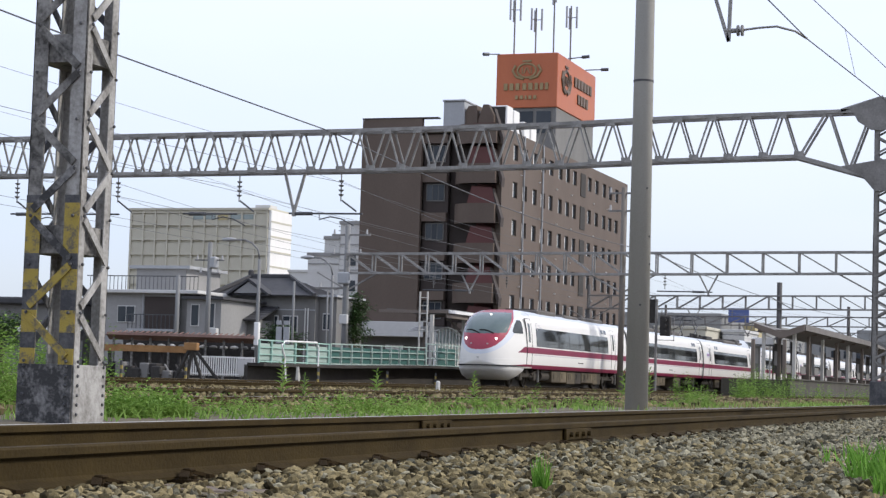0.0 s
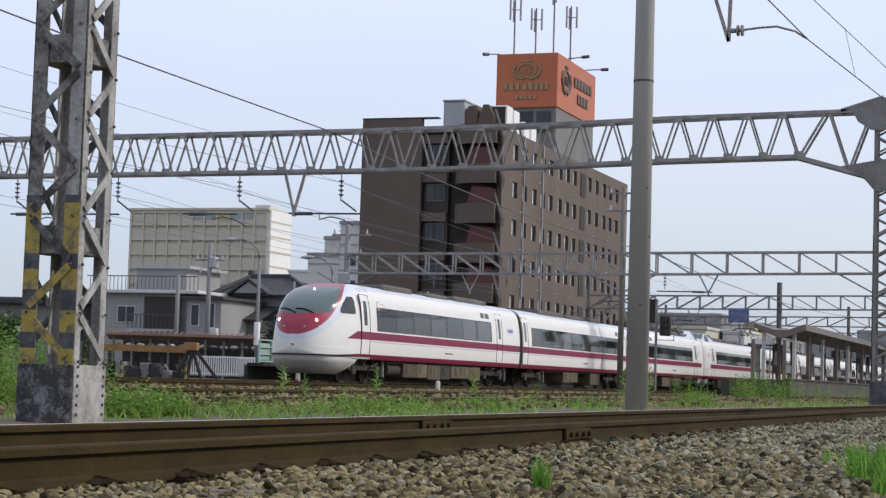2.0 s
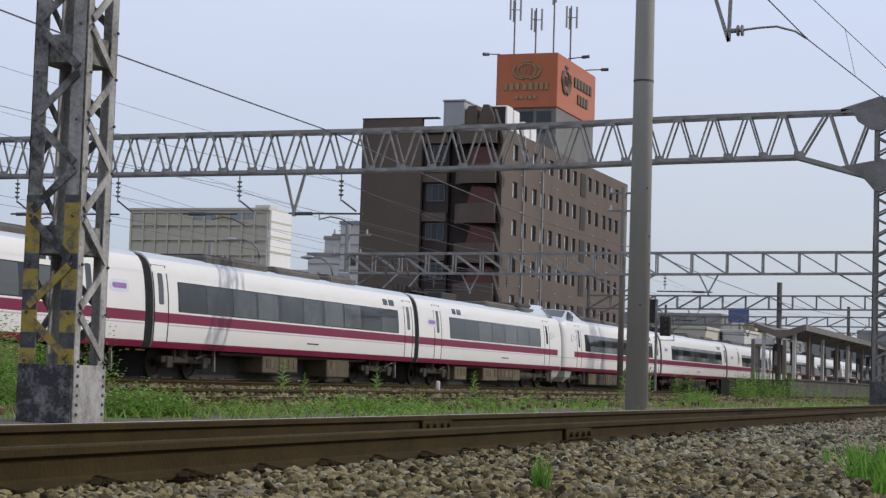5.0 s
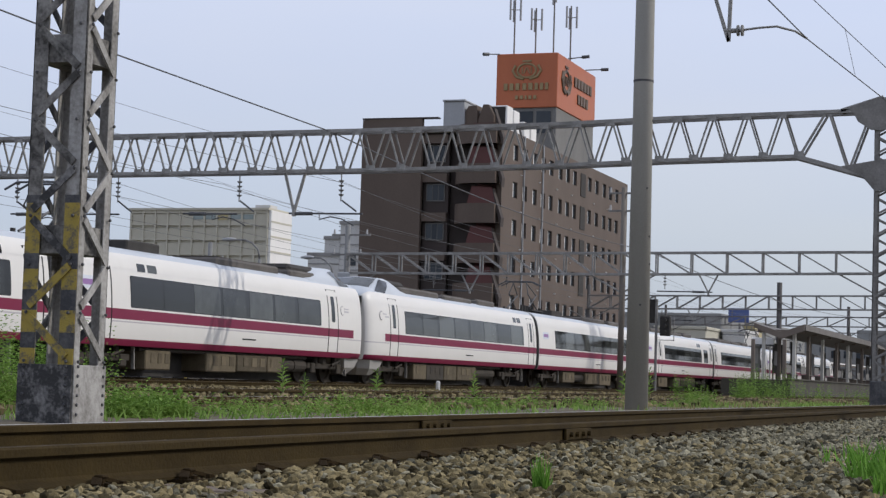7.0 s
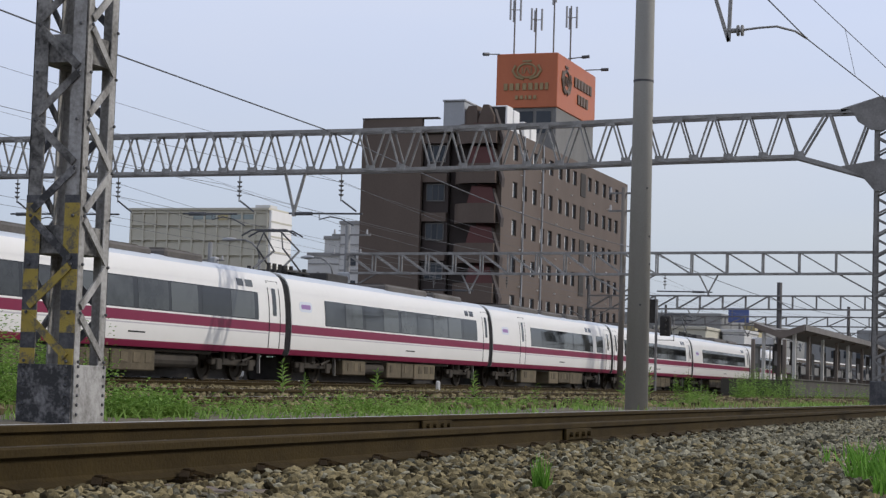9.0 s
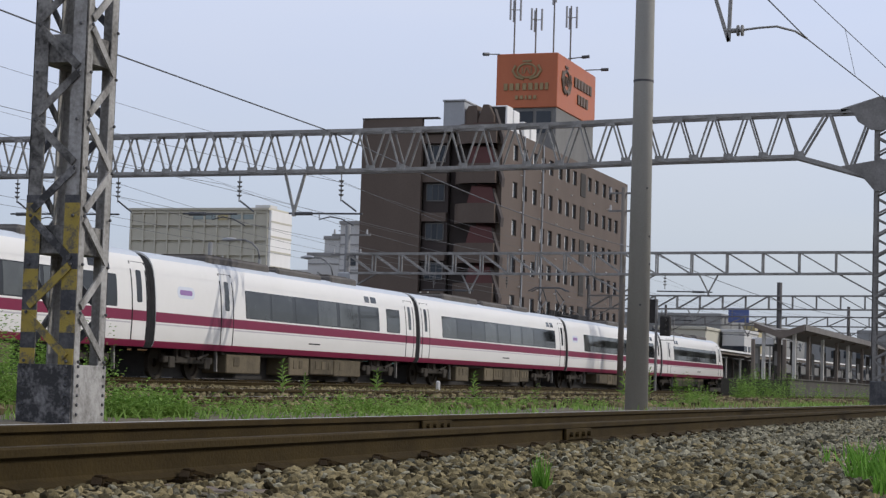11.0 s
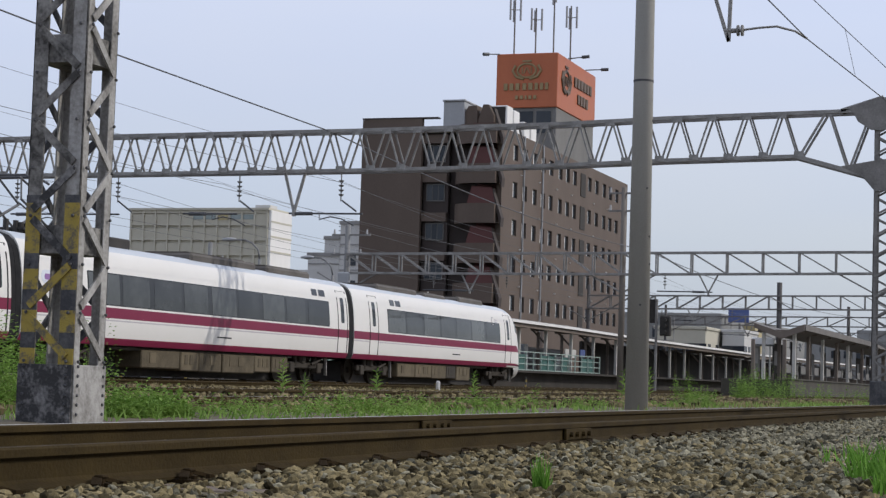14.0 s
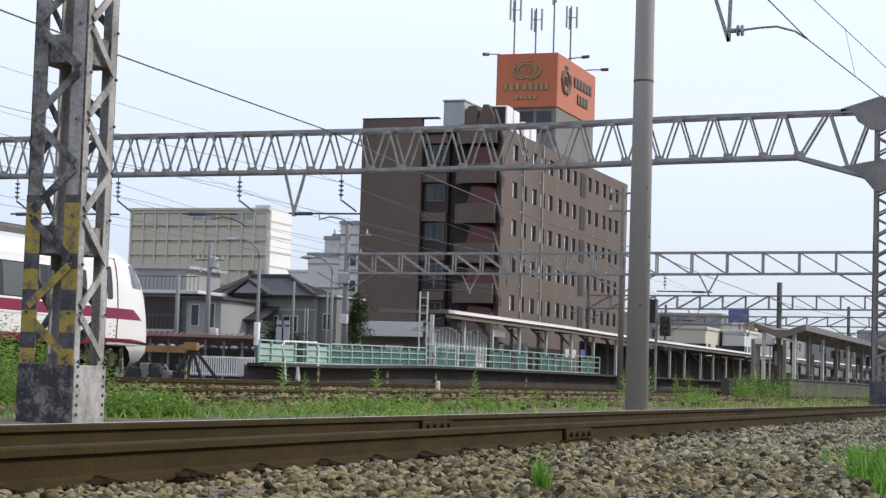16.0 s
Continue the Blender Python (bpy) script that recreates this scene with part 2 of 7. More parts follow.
# ---------------------------------------------------------------- building helpers
def part(name, bm, material, parent=None, label="", smooth=False, m=None):
    me = bpy.data.meshes.new(name)
    if isinstance(bm, bmesh.types.BMesh):
        bmesh.ops.recalc_face_normals(bm, faces=bm.faces)
        bm.to_mesh(me)
        bm.free()
    else:
        me.from_pydata(*bm)
    for k in (material if isinstance(material, (list, tuple)) else [material]):
        me.materials.append(k)
    if smooth:
        me.polygons.foreach_set("use_smooth", [True] * len(me.polygons))
    ob = new(name, me)
    if parent:
        ob.parent = parent
    if m:
        ob.matrix_basis = m
    if label:
        ob["label"] = label
    return ob


def share(name, ob, parent, m, label=""):
    o = new(name, ob.data)
    o.parent = parent
    o.matrix_basis = m
    if label:
        o["label"] = label
    return o


def thing(name, label, category, m=None, group="", kind=""):
    e = new(name)
    e.empty_display_size = 0.2
    if m:
        e.matrix_basis = m
    return tagged(e, label, category, group, kind)


def box(bm, x0, x1, y0, y1, z0, z1, bevel=0.0):
    r = bmesh.ops.create_cube(bm, size=1.0)
    vs = r["verts"]
    for v in vs:
        v.co = Vector(((x0 + x1) / 2 + v.co.x * (x1 - x0), (y0 + y1) / 2 + v.co.y * (y1 - y0), (z0 + z1) / 2 + v.co.z * (z1 - z0)))
    if bevel:
        es = list({e for v in vs for e in v.link_edges})
        bmesh.ops.bevel(bm, geom=es, offset=bevel, segments=1, affect='EDGES')
    return bm


def bx(x0, x1, y0, y1, z0, z1, bevel=0.0):
    return box(bmesh.new(), x0, x1, y0, y1, z0, z1, bevel)


def tube(bm, pts, r, seg=8, r1=None, cap=True):
    """A round bar along points."""
    pts = [Vector(q) for q in pts]
    r1 = r if r1 is None else r1
    rings = []
    n = len(pts)
    for i, q in enumerate(pts):
        t = (pts[min(i + 1, n - 1)] - pts[max(i - 1, 0)]).normalized()
        a = t.cross(Vector((0, 0, 1)) if abs(t.z) < 0.9 else Vector((1, 0, 0))).normalized()
        b = t.cross(a)
        rr = r + (r1 - r) * i / max(1, n - 1)
        rings.append([bm.verts.new(q + (a * math.cos(2 * math.pi * k / seg) + b * math.sin(2 * math.pi * k / seg)) * rr) for k in range(seg)])
    for i in range(n - 1):
        for k in range(seg):
            bm.faces.new((rings[i][k], rings[i][(k + 1) % seg], rings[i + 1][(k + 1) % seg], rings[i + 1][k]))
    if cap:
        bm.faces.new(rings[0])
        bm.faces.new(rings[-1])
    return bm


def bar(bm, p0, p1, w, h, side=None):
    """A flat bar from p0 to p1, w along side, h across."""
    p0, p1 = Vector(p0), Vector(p1)
    t = (p1 - p0).normalized()
    s = Vector(side) if side else (Vector((0, 0, 1)) if abs(t.z) < 0.9 else Vector((1, 0, 0)))
    s = (s - t * s.dot(t)).normalized()
    o = t.cross(s)
    vs = [bm.verts.new(q + s * (w / 2 * i) + o * (h / 2 * j)) for q in (p0, p1) for i, j in ((-1, -1), (1, -1), (1, 1), (-1, 1))]
    for f in ((0, 1, 2, 3), (7, 6, 5, 4), (0, 4, 5, 1), (1, 5, 6, 2), (2, 6, 7, 3), (3, 7, 4, 0)):
        bm.faces.new([vs[k] for k in f])
    return bm


def prism(bm, prof, x0, x1):
    """A closed (y, z) outline drawn out along x."""
    a = [bm.verts.new((x0, y, z)) for y, z in prof]
    b = [bm.verts.new((x1, y, z)) for y, z in prof]
    n = len(prof)
    for k in range(n):
        bm.faces.new((a[k], a[(k + 1) % n], b[(k + 1) % n], b[k]))
    bm.faces.new(a)
    bm.faces.new(b)
    return bm


def sag(p0, p1, drop, n=12):
    p0, p1 = Vector(p0), Vector(p1)
    return [p0.lerp(p1, i / n) - Vector((0, 0, drop * 4 * (i / n) * (1 - i / n))) for i in range(n + 1)]


# ---------------------------------------------------------------- ground
def ground_z(x, y):
    """Flat yard, a shallow ditch of fine relief away from the tracks."""
    n = noise.noise(Vector((x * 0.5, y * 0.5, 0))) * 0.025 + noise.noise(Vector((x * 2.1, y * 2.1, 3))) * 0.012
    base = -0.20
    if y > 5.0:
        base = -0.17
    if y > 28.0:
        base = -0.15
    return base + n


def build_ground():
    xs = [-3000, -800, -200, -60, -20] + [i * 0.5 for i in range(-20, 60)] + [30 + i * 2 for i in range(0, 60)] + [160, 200, 300, 600, 1200, 4500]
    ys = [-3000, -800, -200, -50, -15] + [i * 0.4 - 8 for i in range(0, 80)] + [26, 30, 40, 60, 100, 200, 500, 1200, 3500]
    verts = [(x, y, ground_z(x, y)) for x in xs for y in ys]
    ny = len(ys)
    faces = [(i * ny + j, (i + 1) * ny + j, (i + 1) * ny + j + 1, i * ny + j + 1) for i in range(len(xs) - 1) for j in range(ny - 1)]
    g = part("ground", (verts, [], faces), M_GROUND, smooth=True)
    tagged(g, "dry earth and gravel of a railway yard, patched with weeds", "ground", kind="structure")


build_ground()


def stones(name, spots, label, material, size, seed, parent=None, sub=1):
    """Many angular stones at (x, y, z) spots in one mesh."""
    rng = np.random.default_rng(seed)
    bm = bmesh.new()
    bmesh.ops.create_icosphere(bm, subdivisions=sub, radius=1.0)
    V = np.array([v.co[:] for v in bm.verts])
    Fc = np.array([[v.index for v in f.verts] for f in bm.faces])
    bm.free()
    n = len(spots)
    S = np.array(spots)
    jit = 1 + rng.uniform(-0.2, 0.2, (n, len(V), 1)) * (1.15 if sub > 1 else 1.4)
    sc = rng.uniform(0.5, 1.25, (n, 1, 3)) * rng.uniform(0.65, 1.35, (n, 1, 1)) * size / 2
    sc[:, :, 2] *= 0.75
    P = V[None] * jit * sc
    q = rng.normal(size=(n, 4))
    q /= np.linalg.norm(q, axis=1, keepdims=True)
    w, x, y, z = q.T
    Rm = np.stack([1 - 2 * (y * y + z * z), 2 * (x * y - z * w), 2 * (x * z + y * w), 2 * (x * y + z * w), 1 - 2 * (x * x + z * z), 2 * (y * z - x * w), 2 * (x * z - y * w), 2 * (y * z + x * w), 1 - 2 * (x * x + y * y)], -1).reshape(n, 3, 3)
    P = np.einsum('nij,nkj->nki', Rm, P) + S[:, None, :]
    A = (Fc[None] + (np.arange(n) * len(V))[:, None, None]).reshape(-1, 3)
    ob = part(name, (P.reshape(-1, 3).tolist(), [], A.tolist()), material, parent)
    return tagged(ob, label, "gravel", kind="stuff")


def ballast_spots(x0, x1, y0, y1, step, z, seed, keep=None):
    rng = np.random.default_rng(seed)
    out = []
    for x in np.arange(x0, x1, step):
        for y in np.arange(y0, y1, step):
            a, b = x + rng.uniform(-.5, .5) * step, y + rng.uniform(-.5, .5) * step
            if keep is None or keep(a, b):
                h = noise.noise(Vector((a * 1.3, b * 1.3, 7))) * 0.02
                out.append((a, b, z + h + rng.uniform(-0.012, 0.014)))
    return out


# ---------------------------------------------------------------- tracks
def rail_profile(y, top, h):
    k = h / 0.153
    half = [(0.0635, 0), (0.0635, 0.010), (0.02, 0.026), (0.0075, 0.038), (0.0075, 0.105), (0.0325, 0.118), (0.0325, 0.145), (0.026, 0.153)]
    r = [(y + a * k, top - h + b * k) for a, b in half]
    l = [(y - a * k, top - h + b * k) for a, b in reversed(half)]
    return r + l


def rail(bm_material, parent, y, top, h, x0, x1, label="", worn=True):
    bm = bmesh.new()
    prism(bm, rail_profile(y, top, h), x0, x1)
    for f in bm.faces:
        c = f.calc_center_median()
        if f.normal.z > 0.9 and c.z > top - 0.004:
            f.material_index = 1
    bm.normal_update()
    for f in bm.faces:
        if abs(f.normal.z) > 0.9 and f.calc_center_median().z > top - 0.004:
            f.material_index = 1
    return part("rail", bm, [M_RAIL, M_RAILTOP if worn else M_RAIL], parent, label if worn else "rusty brown rail")


def track(name, yc, top, h, x0, x1, s0, s1, step, label, detail=False):
    e = thing(name, label, "railway track", kind="structure")
    for sgn in (-1, 1):
        rail(None, e, yc + sgn * 0.566, top, h, x0, x1, "rusty rail with a worn bright head", sgn > 0)
    proto = None
    x = s0
    while x < s1:
        if proto is None:
            proto = part("sleeper", bx(-0.11, 0.11, -1.05, 1.05, -0.14, 0.0, 0.008), M_SLEEPER, e, m=pose(x, yc, top - h - 0.004))
        else:
            share("sleeper", proto, e, pose(x, yc, top - h - 0.004 - random.uniform(0, 0.006), 0, 0, random.uniform(-1, 1)))
        x += step
    return e


near = track("near_track", 3.49, -0.055, 0.127, -30, 260, -1.35, 60, 0.597, "siding track with rusty rails on ballast")


def spike_mesh():
    """Thin tie plate with a dog spike and two screw heads."""
    bm = bmesh.new()
    bar(bm, (-0.10, -0.035, -0.006), (0.10, -0.035, -0.006), 0.012, 0.11)
    bar(bm, (-0.095, -0.05, 0.004), (-0.01, -0.012, 0.022), 0.012, 0.03)
    bar(bm, (0.10, -0.055, 0.002), (0.01, -0.012, 0.022), 0.012, 0.03)
    box(bm, -0.014, 0.014, -0.03, 0.0, 0.0, 0.026, 0.005)
    box(bm, -0.02, 0.02, -0.036, -0.002, 0.022, 0.032, 0.004)
    tube(bm, [(0.05, -0.07, -0.004), (0.05, -0.07, 0.014)], 0.013, 6)
    tube(bm, [(-0.055, -0.07, -0.004), (-0.055, -0.07, 0.012)], 0.012, 6)
    return bm


sp0 = None
for i in range(40):
    x = 4.95 - 6 * 0.582 + i * 0.582
    for yy, rz in ((2.924 - 0.045, 0), (2.924 + 0.045, 180), (4.056 - 0.045, 0)):
        mm = pose(x + random.uniform(-.01, .01), yy, -0.18, 0, 0, rz + random.uniform(-4, 4))
        if sp0 is None:
            sp0 = part("rail_spike", spike_mesh(), M_RUSTDK, near, m=mm)
        else:
            share("rail_spike", sp0, near, mm)


def fishplate(x, y, sgn):
    bm = bmesh.new()
    yy = y + sgn * 0.022
    box(bm, x - 0.28, x + 0.28, yy - 0.009, yy + 0.009, -0.155, -0.088, 0.004)
    for k in (-0.2, -0.07, 0.07, 0.2):
        tube(bm, [(x + k, yy, -0.122), (x + k, yy + sgn * 0.03, -0.122)], 0.016, 6)
    part("fishplate", bm, M_RAIL, near, "rusty bolted joint bar")


fishplate(10.64, 2.924, -1)
fishplate(11.28, 4.056, -1)

for k, (yc, top, nm) in enumerate(((9.0, -0.09, "yard_track"), (13.2, -0.07, "yard_track"), (20.6, -0.02, "yard_track"), (24.6, 0.0, "main_track"))):
    track(nm, yc, top, 0.14, -60, 420, -6 if k else 4, 70, 0.62, "yard track with brown rusty rails among weeds")

# tan stones near by give way to grey ones further along
pick = random.Random(21)
near_spots = ballast_spots(2.6, 9.5, 0.15, 2.86, 0.031, -0.197, 5, lambda a, b: a * 0.09 - 0.1 < b < a * 0.72 + 0.2)
far_spots = ballast_spots(9.5, 42, 0.6, 2.86, 0.042, -0.195, 6, lambda a, b: b > a * 0.09 - 0.1)
for spots, size, sub, seed in ((near_spots, 0.041, 2, 1), (far_spots, 0.056, 1, 2)):
    grey = [pick.random() < 0.15 + 0.75 * min(1, max(0, (p[0] - 5.0 - 1.5 * (p[1] - 1.5)) / 8)) for p in spots]
    stones("ballast", [p for p, g in zip(spots, grey) if not g], "loose tan ballast stones beside the rail", M_STONE, size, seed, sub=sub)
    stones("ballast", [p for p, g in zip(spots, grey) if g], "loose grey ballast stones beside the rail", M_STONEGREY, size, seed + 10, sub=sub)
spots = ballast_spots(-14, 3.8, 0.9, 2.86, 0.075, -0.20, 15, lambda a, b: a < 2.6 or b > a * 0.72 + 0.2) + ballast_spots(-14, 2.6, 2.98, 5.2, 0.085, -0.20, 16)
stones("ballast", spots, "ballast along the siding before the joint", M_STONE, 0.075, 5)
spots = ballast_spots(2.6, 40, 2.98, 5.2, 0.085, -0.20, 7)
stones("ballast", spots, "ballast between the rails of the siding", M_STONE, 0.075, 3)
spots = ballast_spots(8, 75, 7.0, 26.5, 0.30, -0.15, 8)
stones("ballast", spots, "scattered ballast over the yard tracks", M_STONE, 0.12, 4)


# ---------------------------------------------------------------- train
YC, HALF = 24.6, 1.457
SIDE = [(0.81, 1.37), (0.93, 1.42), (0.98, 1.435), (1.40, 1.455), (1.435, 1.456), (1.475, 1.457), (1.74, 1.455), (1.79, 1.453), (2.1, 1.435), (2.4, 1.405), (2.61, 1.375), (2.85, 1.325), (3.02, 1.265), (3.16, 1.17), (3.27, 1.02), (3.34, 0.82), (3.385, 0.5), (3.40, 0.0)]


def side_y(z):
    for (z0, y0), (z1, y1) in zip(SIDE, SIDE[1:]):
        if z <= z1:
            return y0 + (y1 - y0) * (z - z0) / (z1 - z0)
    return 0.0


def paint_index(z, x=None):
    """0 white, 1 wine red, 2 grey line, 3 roof."""
    if z < 0.98 or 1.475 < z < 1.74:
        return 1
    if 1.40 < z < 1.435:
        return 2
    if z > 3.10:
        return 3
    return 0


BODYMATS = [M_TRAINWHITE, M_TRAINRED, M_TRAINGREY, M_TRAINROOF]


def body_mesh(x0, x1):
    bm = bmesh.new()
    prof = [(-y, z) for z, y in SIDE] + [(y, z) for z, y in reversed(SIDE[:-1])]
    a = [bm.verts.new((x0, y, z)) for y, z in prof]
    b = [bm.verts.new((x1, y, z)) for y, z in prof]
    n = len(prof)
    for k in range(n - 1):
        f = bm.faces.new((a[k], a[k + 1], b[k + 1], b[k]))
        zm = (prof[k][1] + prof[k + 1][1]) / 2
        f.material_index = paint_index(zm)
        f.smooth = True
    f = bm.faces.new([bm.verts.new((x, y, 0.81)) for x, y in ((x0, -1.37), (x0, 1.37), (x1, 1.37), (x1, -1.37))])
    f.material_index = 1
    for f in list(bm.faces):
        if f.material_index == 1 and abs(f.normal.z) > 0.9:
            f.smooth = False
    for x in (x0, x1):
        bm.faces.new([bm.verts.new((x, y, z)) for y, z in prof])
    return bm


def panel(x0, x1, z0, z1, off, side=-1, nz=6, r=0.0, bm=None):
    """A sheet of 12 mm that lies on the body's curved side, with clipped corners."""
    bm = bm or bmesh.new()
    zs = [z0 + (z1 - z0) * k / nz for k in range(nz + 1)]
    if r:
        zs = [z0, z0 + 0.12 * r, z0 + 0.4 * r, z0 + r] + [z0 + r + (z1 - z0 - 2 * r) * k / nz for k in range(1, nz)] + [z1 - r, z1 - 0.4 * r, z1 - 0.12 * r, z1]
    cols = []
    for z in zs:
        ins = 0.0
        if r:
            d = min(z - z0, z1 - z)
            if d < r:
                ins = r - math.sqrt(max(0, r * r - (r - d) ** 2))
        y = side_y(z)
        cols.append([bm.verts.new((x, side * (y + o), z)) for o in (off, -0.012) for x in (x0 + ins, x1 - ins)])
    for p, q in zip(cols, cols[1:]):
        for i, j in ((0, 1), (1, 3), (3, 2), (2, 0)):
            bm.faces.new((p[i], p[j], q[j], q[i]))
    bm.faces.new((cols[0][0], cols[0][1], cols[0][3], cols[0][2]))
    bm.faces.new((cols[-1][0], cols[-1][1], cols[-1][3], cols[-1][2]))
    return bm


def wheel_mesh():
    bm = bmesh.new()
    prof = [(0.43, -0.065), (0.43, 0.04), (0.46, 0.045), (0.46, 0.07), (0.36, 0.07), (0.33, 0.02), (0.12, 0.02), (0.1, -0.09), (0.0, -0.09)]
    n = 24
    rings = [[bm.verts.new((r * math.cos(2 * math.pi * k / n), o, r * math.sin(2 * math.pi * k / n))) for k in range(n)] for r, o in prof[:-1]]
    for p, q in zip(rings, rings[1:]):
        for k in range(n):
            bm.faces.new((p[k], p[(k + 1) % n], q[(k + 1) % n], q[k]))
    bm.faces.new(rings[0])
    bm.faces.new(rings[-1])
    return bm


WHEEL = []


def bogie(car, xc):
    bm = bmesh.new()
    for s in (-1, 1):
        box(bm, xc - 1.45, xc + 1.45, s * 1.0 - 0.09, s * 1.0 + 0.09, 0.42, 0.62, 0.03)
        for dx in (-1.05, 1.05):
            box(bm, xc + dx - 0.17, xc + dx + 0.17, s * 1.02 - 0.12, s * 1.02 + 0.12, 0.28, 0.6, 0.03)
            tube(bm, [(xc + dx * 0.72, s * 1.05, 0.5), (xc + dx * 0.72, s * 1.05, 0.85)], 0.09, 8)
        tube(bm, [(xc - 0.2, s * 0.98, 0.6), (xc - 0.2, s * 0.98, 0.92)], 0.2, 10)
        tube(bm, [(xc + 0.25, s * 1.2, 0.55), (xc + 0.9, s * 1.2, 0.7)], 0.04, 6)
    box(bm, xc - 0.25, xc + 0.25, -1.0, 1.0, 0.4, 0.75, 0.03)
    b = part("bogie", bm, M_UNDER, car, "dusty dark bogie")
    for dx in (-1.05, 1.05):
        for s in (-1, 1):
            mm = pose(xc + dx, s * 0.56, 0.43, 0, 0, 0 if s > 0 else 180)
            if not WHEEL:
                WHEEL.append(part("wheel", wheel_mesh(), M_UNDER, b, m=mm))
            else:
                share("wheel", WHEEL[0], b, mm)
    part("guard_iron", bar(bmesh.new(), (xc + 1.52, -1.12, 0.95), (xc + 1.58, -1.12, 0.22), 0.05, 0.09), M_PAINTSTEEL, b, "pale grey guard bar")


def underfloor(car, x0, x1, seed):
    rng = random.Random(seed)
    part("underframe", bx(x0, x1, -1.2, 1.2, 0.70, 0.80, 0.02), M_UNDER, car)
    part("centre_sill", bx(x0 - 3.2, x1 + 3.2, -0.5, 0.5, 0.04, 0.72), M_DARK, car, "black grimy centre sill")
    x = x0 + 0.2
    while x < x1 - 0.8:
        w = rng.uniform(1.0, 2.6)
        w = min(w, x1 - x)
        kind = rng.random()
        if kind < 0.84:
            m = M_UNDERBOX if rng.random() < 0.85 else M_UNDER
            bm = bx(x, x + w, -1.28, 1.28, rng.uniform(0.16, 0.26), 0.74, 0.03)
            o = part("equipment_box", bm, m, car, "dust-covered underfloor equipment box")
            for k in range(rng.randint(1, 3)):
                xx = x + w * (0.2 + 0.28 * k)
                part("box_cover", bx(xx, xx + 0.16 * w, -1.295, -1.27, 0.4, 0.66, 0.004), m, o)
        elif kind < 0.88:
            bm = bmesh.new()
            tube(bm, [(x, -1.0, 0.5), (x + w, -1.0, 0.5)], 0.2, 12)
            part("air_tank", bm, M_UNDER, car, "dark air tank under the floor")
        x += w + rng.uniform(0.03, 0.12)


